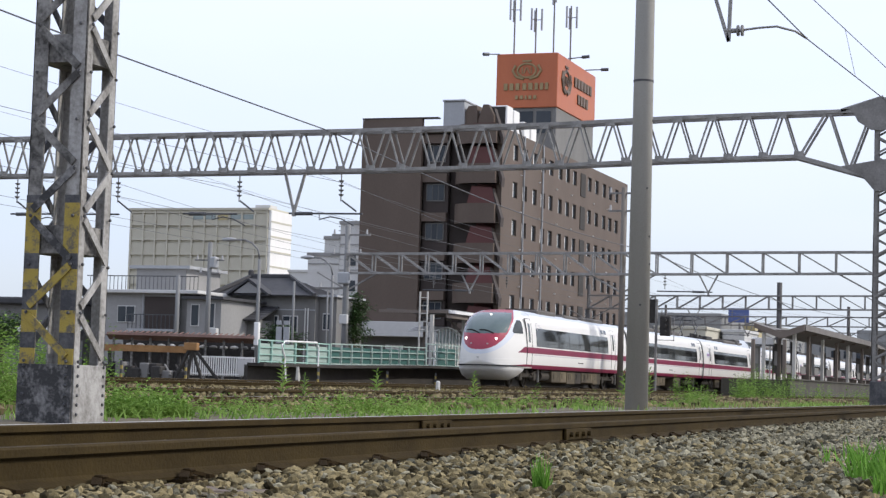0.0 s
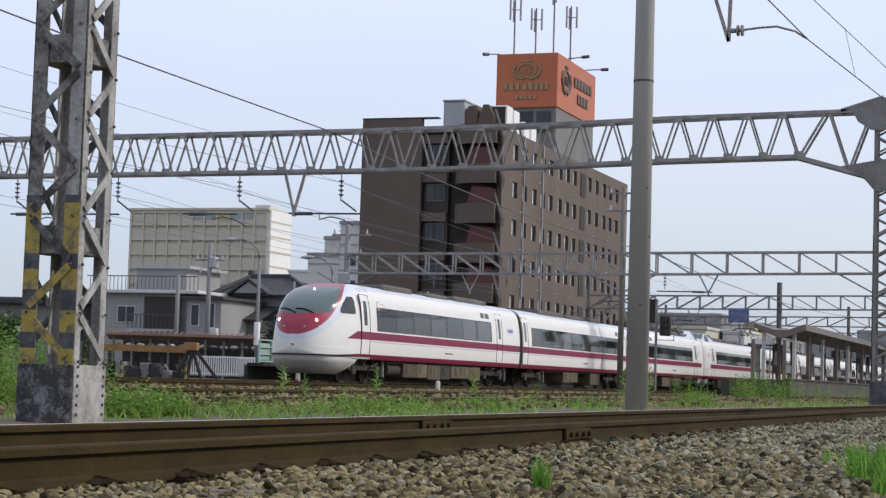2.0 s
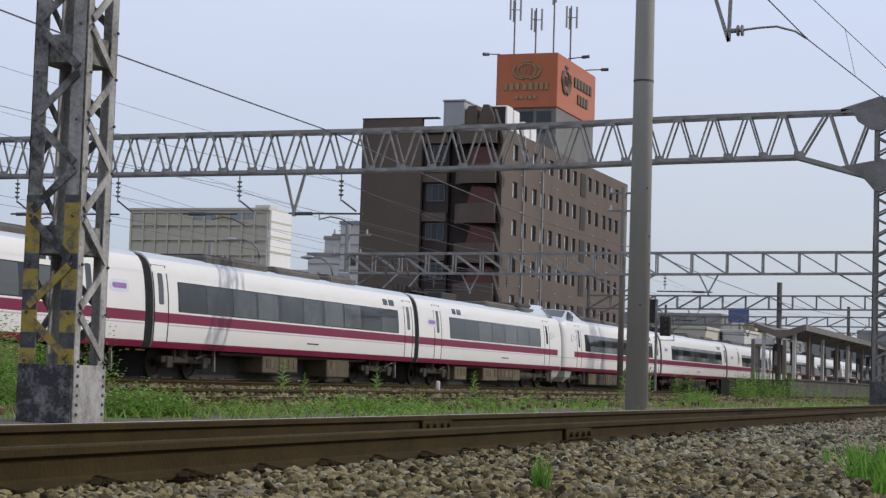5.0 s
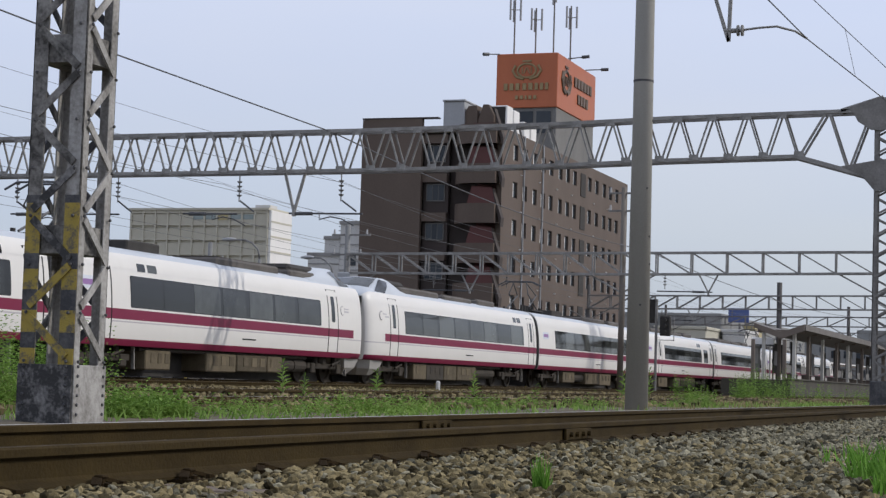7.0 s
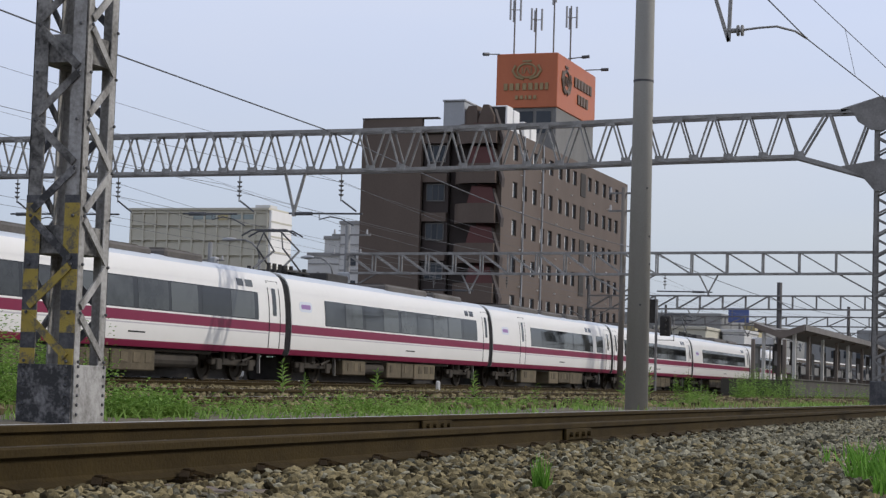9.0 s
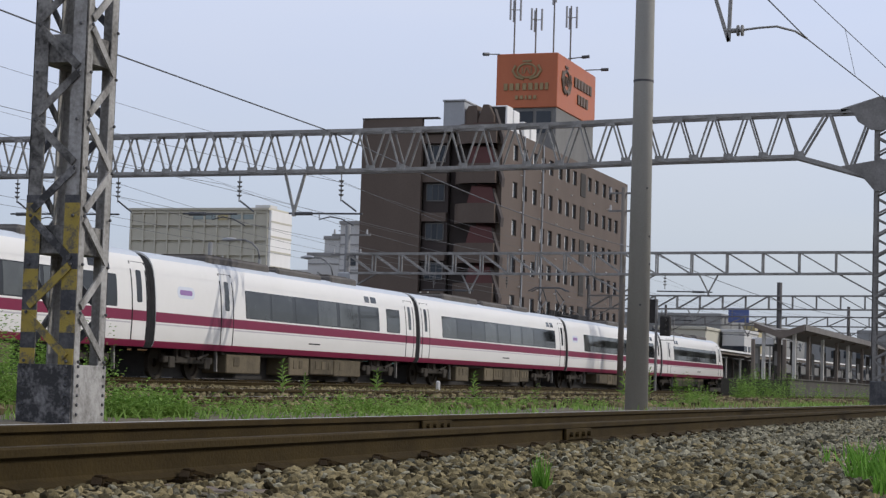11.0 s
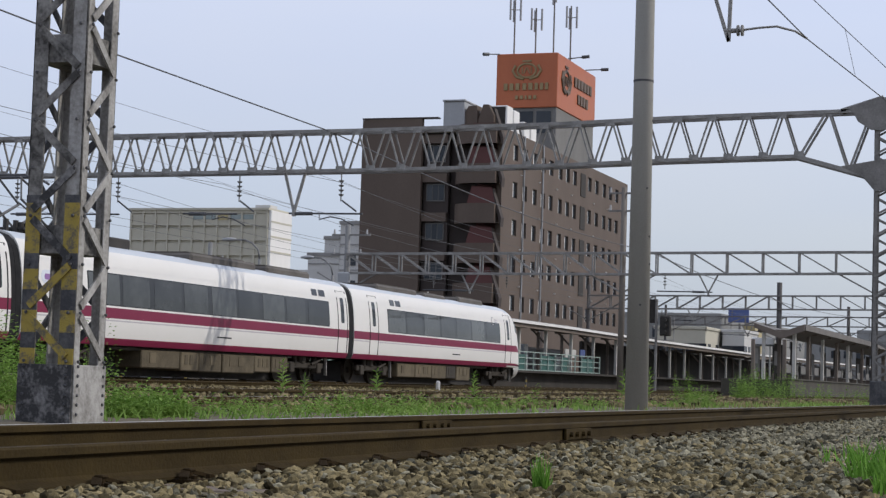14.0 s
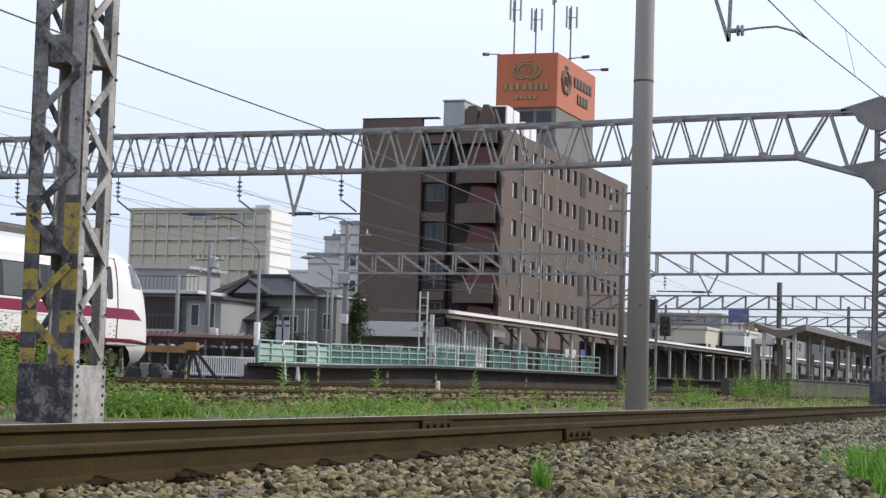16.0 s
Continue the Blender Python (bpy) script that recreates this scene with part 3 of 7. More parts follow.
def nose_shell(car, flip):
    """The streamlined cab: points by angle round the section and by depth from the tip. flip=1: tip towards -x."""
    prof = [(-y, z) for z, y in SIDE] + [(y, z) for z, y in reversed(SIDE[:-1])]
    # dense outline
    dense = []
    for (ya, za), (yb, zb) in zip(prof, prof[1:]):
        k = max(2, int(math.hypot(yb - ya, zb - za) / 0.035))
        dense += [(ya + (yb - ya) * i / k, za + (zb - za) * i / k) for i in range(k)]
    dense.append(prof[-1])
    k = 30
    (ya, za), (yb, zb) = prof[-1], prof[0]
    dense += [(ya + (yb - ya) * i / k, za + (zb - za) * i / k) for i in range(1, k)]
    n = len(dense)
    NQ = 90
    zt = 1.18

    def place(y, z, q):
        up = max(0.0, (z - zt)) / 2.2
        lo = max(0.0, (zt - z)) / 0.4
        ang = abs(y) / HALF
        top = min(1.0, up * 1.15)
        L = 2.6 * (1 - top) + 3.4 * top
        if z < zt:
            L = 0.3 + 2.3 * min(1.0, abs(y) / 1.455) ** 3
        u = L * (1 - (1 - q ** 2.25) ** (1 / 1.9)) if q < 1 else L
        return u, y * q, zt + (z - zt) * q

    groups = {"w": [], "g": [], "r": [], "s": [], "sk": []}
    verts, faces_by = [], {"cab_shell": [], "windscreen": [], "nose_mask": [], "silver_band": [], "red_sill": [], "grey_line": [], "roof_fairing": [], "red_flash": [], "cab_side_window": []}
    qs = [0.03 + 0.97 * (1 - (1 - i / NQ) ** 1.3) for i in range(NQ + 1)]
    LMAX = 3.4
    for q in qs:
        for y, z in dense:
            u, yy, zz = place(y, z, q)
            verts.append((u, yy, zz))
    # bring the rim to one plane
    rim = len(verts)
    for y, z in dense:
        verts.append((LMAX, y, z))
    rows = NQ + 2
    for i in range(rows - 1):
        for j in range(n):
            ids = (i * n + j, i * n + (j + 1) % n, (i + 1) * n + (j + 1) % n, (i + 1) * n + j)
            c = np.mean([verts[k] for k in ids], axis=0)
            u, y, z = c
            e = (abs(y) / 1.04) ** 2.3 + (abs(z - 2.66) / (1.12 if z < 2.66 else 0.80)) ** 2.2
            w = (abs(y) / (0.86 + 0.05 * (z - 2.3))) ** 6 + 0.0
            if e < 1.0 and u < 3.3:
                key = "windscreen" if 2.24 + 0.06 * y * y < z < 3.22 and e < 0.90 else "nose_mask"
            elif e < 1.40 and u < 3.3:
                key = "silver_band"
            elif z > 3.10 and u > 2.6:
                key = "roof_fairing"
            else:
                key = "cab_shell"
            faces_by[key].append(ids)
    tip = [k for k in range(n)]
    faces_by["cab_shell"].append(tuple(tip))
    mats = {"cab_shell": (M_TRAINWHITE, ""), "windscreen": (M_SCREEN, "tinted curved windscreen toned like reflected sky"), "nose_mask": (M_MASK, "dark red nose panel"), "silver_band": (M_SILVER, "silver band round the nose panel"), "red_sill": (M_TRAINRED, "wine-red sill"), "grey_line": (M_TRAINGREY, ""), "roof_fairing": (M_TRAINROOF, "pale grey roof"), "red_flash": (M_TRAINRED, "wine-red stripe"), "cab_side_window": (M_GLASS, "dark cab side window")}
    for key, fl in faces_by.items():
        if not fl:
            continue
        used = sorted({k for f in fl for k in f})
        idx = {k: i for i, k in enumerate(used)}
        vv = [verts[k] for k in used]
        off = 0.0
        vs = [((v[0] if flip > 0 else -v[0]), v[1], v[2]) for v in vv]
        fs = [tuple(idx[k] for k in (f if flip > 0 else f[::-1])) for f in fl]
        m, lb = mats[key]
        o = part(key, (vs, [], fs), m, car, lb, smooth=True, m=pose(CAB_X[0], 0, 0))
    # plough: a boat-shaped skirt that follows the nose
    bm = bmesh.new()
    lev = [(0.885, 1.37, 0.10, 2.5), (0.66, 1.33, 0.26, 2.15), (0.45, 1.18, 0.55, 1.8), (0.27, 0.92, 0.95, 1.5)]
    rings = []
    for zz, W, u0, ue in lev:
        row = []
        for k in range(25):
            a = radians(-90 + 180 * k / 24)
            yy = W * (1 if a > 0 else -1) * abs(math.sin(a)) ** 0.85
            uu = ue - (ue - u0) * abs(math.cos(a)) ** 0.8
            row.append(bm.verts.new((uu * flip, yy, zz)))
        rings.append(row)
    for p, q in zip(rings, rings[1:]):
        for k in range(24):
            bm.faces.new((p[k], p[k + 1], q[k + 1], q[k])).smooth = True
    bm.faces.new(rings[0])
    bm.faces.new(rings[-1])
    part("snow_plough", bm, M_PLOUGH, car, "pale grey snow plough skirt", m=pose(CAB_X[0], 0, 0))
    bm = bmesh.new()
    pts = []
    for k in range(25):
        a = radians(-90 + 180 * k / 24)
        pts.append((flip * (2.5 - 2.43 * abs(math.cos(a)) ** 0.8), 1.395 * (1 if a > 0 else -1) * abs(math.sin(a)) ** 0.85, 0.893))
    tube(bm, pts, 0.022, 5)
    part("skirt_seam", bm, M_SEAL, car, "dark seam above the plough", m=pose(CAB_X[0], 0, 0))

    def depth(y, z):
        """How far behind the tip the shell lies at (y, z)."""
        a = math.atan2(z - zt, y)
        best = min(dense, key=lambda d: abs((math.atan2(d[1] - zt, d[0]) - a + math.pi) % (2 * math.pi) - math.pi))
        q = math.hypot(y, z - zt) / math.hypot(best[0], best[1] - zt)
        return place(best[0], best[1], min(q, 0.999))[0]

    def across(u, z):
        """Half width of the shell at depth u and height z."""
        lo_, hi_ = 0.02, side_y(z)
        if depth(hi_, z) < u:
            return hi_
        for _ in range(22):
            m_ = (lo_ + hi_) / 2
            if depth(m_, z) < u:
                lo_ = m_
            else:
                hi_ = m_
        return lo_

    def patch(name, zs, u0, u1, material, label, off=0.007, nu=14):
        for sd_ in (-1, 1):
            b_ = bmesh.new()
            grid = []
            for z in zs:
                ua, ub = u0(z), u1(z)
                grid.append([b_.verts.new((flip * (ua + (ub - ua) * k / nu), sd_ * (across(ua + (ub - ua) * k / nu, z) + off), z)) for k in range(nu + 1)])
            for p, q in zip(grid, grid[1:]):
                for k in range(nu):
                    b_.faces.new((p[k], p[k + 1], q[k + 1], q[k])).smooth = True
            part(name, b_, material, car, label, m=pose(CAB_X[0], 0, 0))
    patch("stripe", [1.475 + 0.265 * k / 5 for k in range(6)], lambda z: 1.5 + (z - 1.475) * 2.5, lambda z: 3.41, M_TRAINRED, "wine-red stripe with a slanted end")
    patch("sill", [0.885, 0.91, 0.935, 0.96, 0.98], lambda z: 0.35 + 2.0 * (z - 0.885) / 0.1, lambda z: 3.41, M_TRAINRED, "wine-red sill", 0.012)
    patch("cab_side_window", [2.30 + 0.58 * k / 8 for k in range(9)], lambda z: 1.28 + 0.55 * max(0.0, (z - 2.30) / 0.58) ** 1.6 + (0.06 if z < 2.31 else 0), lambda z: 2.14 - (0.05 if z < 2.31 or z > 2.86 else 0), M_GLASS, "dark cab side window", 0.009)
    return depth


CAB_X = [0.0]


def lens(car, x, y, z, r, flip, lit):
    bm = bmesh.new()
    bmesh.ops.create_uvsphere(bm, u_segments=14, v_segments=8, radius=r)
    for v in bm.verts:
        v.co.x *= 0.35
    part("headlamp", bm, M_LAMP if lit else M_INSUL, car, "glowing round headlamp" if lit else "unlit round headlamp", m=pose(x, y, z))


def pantograph(car, x, up):
    e = bmesh.new()
    box(e, x - 0.9, x + 0.9, -0.75, 0.75, 3.45, 3.5)
    for dx in (-0.8, 0.8):
        for s in (-0.6, 0.6):
            tube(e, [(x + dx, s, 3.38), (x + dx, s, 3.62)], 0.07, 8)
    base = part("pantograph", e, M_DARK, car, "raised black pantograph" if up else "folded black pantograph")
    kz = (4.2, 4.75) if up else (3.62, 3.7)
    for s in (-0.5, 0.5):
        for p, q, r in (((x - 0.7, s, 3.55), (x + 0.7, s * 0.9, kz[0]), 0.035), ((x + 0.7, s * 0.9, kz[0]), (x - 0.5, s * 0.6, kz[1]), 0.028), ((x + 0.7, s, 3.55), (x - 0.6, s * 0.9, kz[0]), 0.03), ((x - 0.6, s * 0.9, kz[0]), (x - 0.4, s * 0.6, kz[1]), 0.025)):
            part("pantograph_arm", tube(bmesh.new(), [p, q], r, 6), M_WIRE, base)
    h = bmesh.new()
    for dx in (-0.25, 0.25):
        tube(h, [(x - 0.45 + dx, -0.95, kz[1] - 0.16), (x - 0.45 + dx, -0.6, kz[1] + 0.02), (x - 0.45 + dx, 0.6, kz[1] + 0.02), (x - 0.45 + dx, 0.95, kz[1] - 0.16)], 0.03, 6)
    part("collector_head", h, M_WIRE, base)


def door(car, xc, side):
    d = part("door", panel(xc - 0.36, xc + 0.36, 1.08, 2.98, 0.002, side, 8, 0.06), [M_TRAINWHITE], car, "white plug door with a narrow window")
    # outline, stripe and window lie on the leaf
    part("door_window", panel(xc - 0.14, xc + 0.14, 1.95, 2.78, 0.007, side, 4, 0.06), M_GLASS, d)
    part("door_stripe", panel(xc - 0.36, xc + 0.36, 1.475, 1.74, 0.005, side, 2), M_TRAINRED, d)
    for x in (xc - 0.385, xc + 0.385):
        part("door_seam", panel(x - 0.028, x + 0.028, 0.98, 3.0, 0.004, side, 8), M_SEAL, d, "dark door seam")
    part("door_seam", panel(xc - 0.40, xc + 0.40, 2.985, 2.998, 0.004, side, 1), M_SEAL, d, "dark door seam")


def panes(car, x0, x1, side, n):
    z0, z1 = 1.79, 2.61
    b = part("window_band", panel(x0, x1, z0, z1, 0.003, side, 8, 0.05), M_BANDGLASS, car, "black band behind the tinted windows")
    w = (x1 - x0 - 0.06) / n
    for k in range(n):
        a = x0 + 0.03 + k * w
        part("pane", panel(a + 0.02, a + w - (0.24 if k % 2 else 0.13), z0 + 0.03, z1 - 0.03, 0.007, side, 6, 0.03), M_GLASS, b)


def blunt_cab(car, f):
    """Flat gangway front with rounded corners and a raised driver's cab on the roof. f: +1 towards +x."""
    prof = [(-y, z) for z, y in SIDE] + [(y, z) for z, y in reversed(SIDE[:-1])]
    n = len(prof)
    bm = bmesh.new()
    secs = [(8.6, 1.0, 3.45), (8.9, 0.998, 3.42), (9.2, 0.985, 3.35), (9.45, 0.955, 3.25), (9.65, 0.90, 3.15), (9.78, 0.80, 3.06)]
    rings = [[bm.verts.new((f * x, y * k, min(z, cap - 0.04 * abs(y)))) for y, z in prof] for x, k, cap in secs]
    for i, (p, q) in enumerate(zip(rings, rings[1:])):
        for k in range(n):
            fc = bm.faces.new((p[k], p[(k + 1) % n], q[(k + 1) % n], q[k]))
            zm = (prof[k][1] + prof[(k + 1) % n][1]) / 2
            idx = paint_index(zm) if k < n - 1 else 1
            if idx == 1 and zm > 1.2:
                idx = 0
            fc.material_index = idx
            fc.smooth = True
    bm.faces.new(rings[-1])
    part("gangway_front", bm, BODYMATS, car, "white rounded gangway front")
    hump = [(5.2, 3.36, 1.0), (6.0, 3.50, 1.0), (6.8, 3.70, 1.0), (7.4, 3.78, 1.0), (7.9, 3.77, 0.99), (8.7, 3.46, 1.0), (9.5, 3.06, 1.02)]

    def ring(x):
        """Section of the raised cab at x: seven points from one eave to the other."""
        for (xa, za, wa), (xb, zb, wb) in zip(hump, hump[1:]):
            if x <= xb:
                q = (x - xa) / (xb - xa)
                zt_, w = za + (zb - za) * q, wa + (wb - wa) * q
                break
        return [(-1.2 * w, 2.96), (-1.1 * w, 3.0 + (zt_ - 3.0) * 0.5), (-0.82 * w, zt_ - 0.06), (0, zt_), (0.82 * w, zt_ - 0.06), (1.1 * w, 3.0 + (zt_ - 3.0) * 0.5), (1.2 * w, 2.96)]

    def on_ring(x, t):
        r_ = ring(x)
        k = min(5, int(t))
        (ya, za), (yb, zb) = r_[k], r_[k + 1]
        y, z = ya + (yb - ya) * (t - k), za + (zb - za) * (t - k)
        return Vector((f * (x + 0.008), y * 1.012, z + 0.012))
    bm = bmesh.new()
    rr = [[bm.verts.new((f * x, y, z)) for y, z in ring(x)] for x, _, _ in hump]
    for p, q in zip(rr, rr[1:]):
        for k in range(6):
            bm.faces.new((p[k], p[k + 1], q[k + 1], q[k])).smooth = True
    bm.faces.new(rr[0])
    bm.faces.new(rr[-1])
    hm = part("raised_cab", bm, M_TRAINROOF, car, "raised driver's cab on the roof")

    def glazing(name, a, b, c, d, label, nu=8):
        """A sheet on the cab's skin between four (x, t) corners."""
        b_ = bmesh.new()
        grid = []
        for i in range(nu + 1):
            u = i / nu
            row = []
            for j in range(nu + 1):
                v = j / nu
                x = (a[0] * (1 - v) + b[0] * v) * (1 - u) + (d[0] * (1 - v) + c[0] * v) * u
                t = (a[1] * (1 - v) + b[1] * v) * (1 - u) + (d[1] * (1 - v) + c[1] * v) * u
                row.append(b_.verts.new(on_ring(x, t)))
            grid.append(row)
        for p, q in zip(grid, grid[1:]):
            for k in range(nu):
                b_.faces.new((p[k], p[k + 1], q[k + 1], q[k]))
        part(name, b_, M_GLASS, hm, label)
    glazing("cab_windscreen", (7.98, 2.05), (9.25, 1.85), (9.25, 4.15), (7.98, 3.95), "dark sloping cab windscreen")
    glazing("cab_window", (7.35, 1.6), (7.95, 1.85), (9.15, 0.8), (8.0, 0.45), "dark cab side window")
    glazing("cab_window", (7.35, 4.4), (7.95, 4.15), (9.15, 5.2), (8.0, 5.55), "dark cab side window")
    part("roof_dome", bx(min(f * 4.9, f * 7.0), max(f * 4.9, f * 7.0), -0.7, 0.7, 3.36, 3.72, 0.12), M_DARK, car, "dark roof dome behind the cab")
    # black coupling made over-wide to fill the cab gap with shade
    bm = bmesh.new()
    prism(bm, [(-1.02, 0.95), (1.02, 0.95), (1.0, 2.98), (-1.0, 2.98)], min(f * 9.78, f * 10.0), max(f * 9.78, f * 10.0))
    part("gangway_door", bm, M_SEAL, car, "black gangway coupling widened to darken the gap")
    bm = bmesh.new()
    lev = [(0.80, 1.28, 8.3, 9.75), (0.5, 1.2, 8.5, 9.6), (0.28, 1.0, 8.8, 9.35)]
    rg = [[bm.verts.new((f * x, y, z)) for x, y in ((a_, -w_), (b_ - 0.25, -w_), (b_, -w_ * 0.7), (b_, w_ * 0.7), (b_ - 0.25, w_), (a_, w_))] for z, w_, a_, b_ in lev]
    for p, q in zip(rg, rg[1:]):
        for k in range(6):
            bm.faces.new((p[k], p[(k + 1) % 6], q[(k + 1) % 6], q[k]))
    bm.faces.new(rg[0])
    bm.faces.new(rg[-1])
    part("snow_plough", bm, M_PLOUGH, car, "pale grey snow plough skirt")


def train_car(kind, xc, seed, panto=None, up=True, doors=(), win=(0, 0), vent=None, badge=None, small=None):
    """kind: 0 plain, -1 or 1 a streamlined cab towards -x or +x, -2 or 2 a gangway cab."""
    label = {0: "white express train car with wine-red stripe and tinted windows", 1: "white express cab car with wine-red stripe and streamlined red nose", 2: "white express cab car with flat gangway front and raised cab"}[abs(kind)]
    car = thing("train_car", label, "train car", pose(xc, YC, 0), group="cars of the express train")
    E = 9.82
    b0, b1 = -E, E
    f = 1 if kind > 0 else -1
    if abs(kind) == 1:
        b0, b1 = (-E, 7.3) if f > 0 else (-7.3, E)
    if abs(kind) == 2:
        b0, b1 = (-E, 8.6) if f > 0 else (-8.6, E)
    part("body", body_mesh(b0, b1), BODYMATS, car)
    if abs(kind) == 1:
        CAB_X[0] = f * 10.7
        depth = nose_shell(car, -f)
        lit = seed == 1
        on = lambda y, z, o=0.0: (f * (10.7 - depth(y, z) + o), y, z)
        for sd_ in (-1, 1):
            lens(car, *on(sd_ * 0.66, 2.02), 0.06, f, lit)
            lens(car, *on(sd_ * 0.36, 1.80), 0.04, f, False)
        lens(car, *on(0.0, 3.10, 0.01), 0.045, f, lit)
        for yw in (0.62, 0.0):
            bm = bmesh.new()
            tube(bm, [on(yw - 0.55, 2.26, 0.03), on(yw - 0.3, 2.36, 0.03), on(yw - 0.12, 2.40, 0.03), on(yw + 0.12, 2.40, 0.03)], 0.024, 5)
            part("wiper", bm, M_SEAL, car, "black wiper")
    if abs(kind) == 2:
        blunt_cab(car, f)
    for s in (-1, 1):
        panes(car, win[0], win[1], s, max(2, round((win[1] - win[0]) / 1.75)))
        if small:
            panes(car, small[0], small[1], s, 1)
        for d in doors:
            door(car, d, s)
        if vent is not None:
            part("destination_sign", panel(vent, vent + 0.42, 2.74, 2.95, 0.006, s, 2, 0.03), M_GLASS, car, "small dark display window")
            part("destination_sign", panel(vent + 0.55, vent + 1.05, 2.74, 2.95, 0.006, s, 2, 0.03), M_GLASS, car, "small dark display window")
        if badge is not None:
            part("badge", panel(badge, badge + 1.0, 2.17, 2.49, 0.005, s, 6, 0.155), M_SILVER, car, "small oval badge")
            part("badge_bar", panel(badge + 0.14, badge + 0.86, 2.26, 2.40, 0.009, s, 4, 0.06), M_VIOLET, car, "small violet mark")
        if kind:
            c = 6.0 * f if abs(kind) == 1 else 8.3 * f
            part("badge", panel(c - 0.1 * f - 0.35, c - 0.1 * f + 0.0, 2.62 if abs(kind) == 1 else 2.3, 2.67 if abs(kind) == 1 else 2.35, 0.006, s, 1), M_TRAINGREY, car, "small grey lettering bar")
            part("badge", panel(c - 0.45, c - 0.1, 2.71 if abs(kind) == 1 else 2.4, 2.75 if abs(kind) == 1 else 2.44, 0.006, s, 1), M_TRAINGREY, car, "small grey lettering bar")
        if kind:
            zc = 2.68 if abs(kind) == 1 else 2.36
            xc_ = c - 0.62 if f < 0 or abs(kind) == 2 else c - 0.7
            bm = bmesh.new()
            tube(bm, [(xc_ + 0.15 * math.cos(radians(a)), s * (side_y(zc + 0.15 * math.sin(radians(a))) + 0.004), zc + 0.15 * math.sin(radians(a))) for a in range(60, 320, 20)], 0.016, 5)
            part("arc_mark", bm, M_TRAINGREY, car, "small grey arc mark")
        part("side_plate", panel(0.2, 1.1, 1.17, 1.21, 0.004, s, 1), M_SEAL, car, "small dark plate")
    for x in ([-E] if kind >= 0 else []) + ([E] if kind <= 0 else []):
        o = 0.225 if x > 0 else -0.225
        bm = bmesh.new()
        prof = [(-y * 0.985, 0.79 + (z - 0.81) * 0.99) for z, y in SIDE] + [(y * 0.985, 0.79 + (z - 0.81) * 0.99) for z, y in reversed(SIDE[:-1])]
        prism(bm, prof, min(x, x + o), max(x, x + o))
        part("gangway_bellows", bm, M_SEAL, car, "black rubber gangway surround")
    bc = (-7.15, 7.15)
    if abs(kind) == 1:
        bc = (-7.15, 7.0) if f > 0 else (-7.0, 7.15)
    for c in bc:
        bogie(car, c)
    underfloor(car, bc[0] + 1.75, bc[1] - 1.75, seed)
    rng = random.Random(seed * 7)
    rz = 3.36
    segs = [(-6.0, -1.8, 0.16), (-1.2, 2.2, 0.12), (3.0, 5.2, 0.16)]
    if abs(kind) == 1:
        segs = [(-6.6 * f, -2.6 * f, 0.13), (-1.8 * f, 0.6 * f, 0.09), (2.2 * f, 5.2 * f, 0.14)]
    if panto is not None:
        segs = [(-0.6, 3.6, 0.16), (4.4, 7.6, 0.14)]
    for a, b, h in segs:
        a, b = min(a, b), max(a, b)
        bm = bx(a, b, -0.95, 0.95, rz - 0.12, rz + h, 0.07)
        o = part("roof_unit", bm, M_ROOFGEAR, car, "dusty grey roof unit")
        part("roof_unit_lid", bx(a + 0.3, b - 0.3, -0.7, 0.7, rz + h, rz + h + 0.05, 0.02), M_UNDER, o)
    if panto is not None:
        pantograph(car, panto, up)
        for k in range(5):
            bm = bmesh.new()
            xx = -9.6 + k * 0.42
            tube(bm, [(xx, -0.5, 3.34), (xx, -0.5, 3.66)], 0.07, 8)
            part("roof_insulator", bm, M_DARK, car)
        part("roof_switchgear", bx(-5.4, -3.6, -0.7, 0.7, 3.3, 3.62, 0.04), M_DARK, car, "dark roof switchgear box")
    return car


PITCH, GAP0 = 20.1, 94.5
CARS = []


def build_train():
    spec = [
        dict(kind=-1, doors=(-7.88, 7.0), win=(-6.85, 5.95), vent=4.7, badge=8.0),
        dict(kind=0, doors=(-9.4, 9.2), win=(-8.45, 8.2), vent=6.85),
        dict(kind=2, doors=(-7.75, 6.9), win=(-6.4, 5.9), vent=-5.95, badge=-8.9, panto=-8.0),
        dict(kind=-2, doors=(-7.68, 9.05), win=(-6.6, 7.93), vent=6.6),
        dict(kind=0, doors=(9.4,), win=(-7.2, 8.25), vent=6.9, badge=-9.2, panto=-7.9),
        dict(kind=0, doors=(-5.6, 9.2), win=(-4.4, 6.2), vent=5.0, badge=-8.6, small=(6.9, 8.2)),
        dict(kind=0, doors=(-9.2, 9.3), win=(-7.4, 8.16), vent=6.9),
        dict(kind=0, doors=(9.3,), win=(-6.9, 8.2), vent=6.9, badge=-9.0, panto=-7.9),
        dict(kind=1, doors=(-8.0, 7.3), win=(-6.7, 6.2), vent=-6.35),
    ]
    for k, d in enumerate(spec):
        CARS.append(train_car(d.pop("kind"), GAP0 + PITCH * (k - 0.5), k + 1, **d))


build_train()


def advance(t):
    return -(9.0156 * t + 0.59458 * t * t / 2 - 0.0019544 * t ** 3)


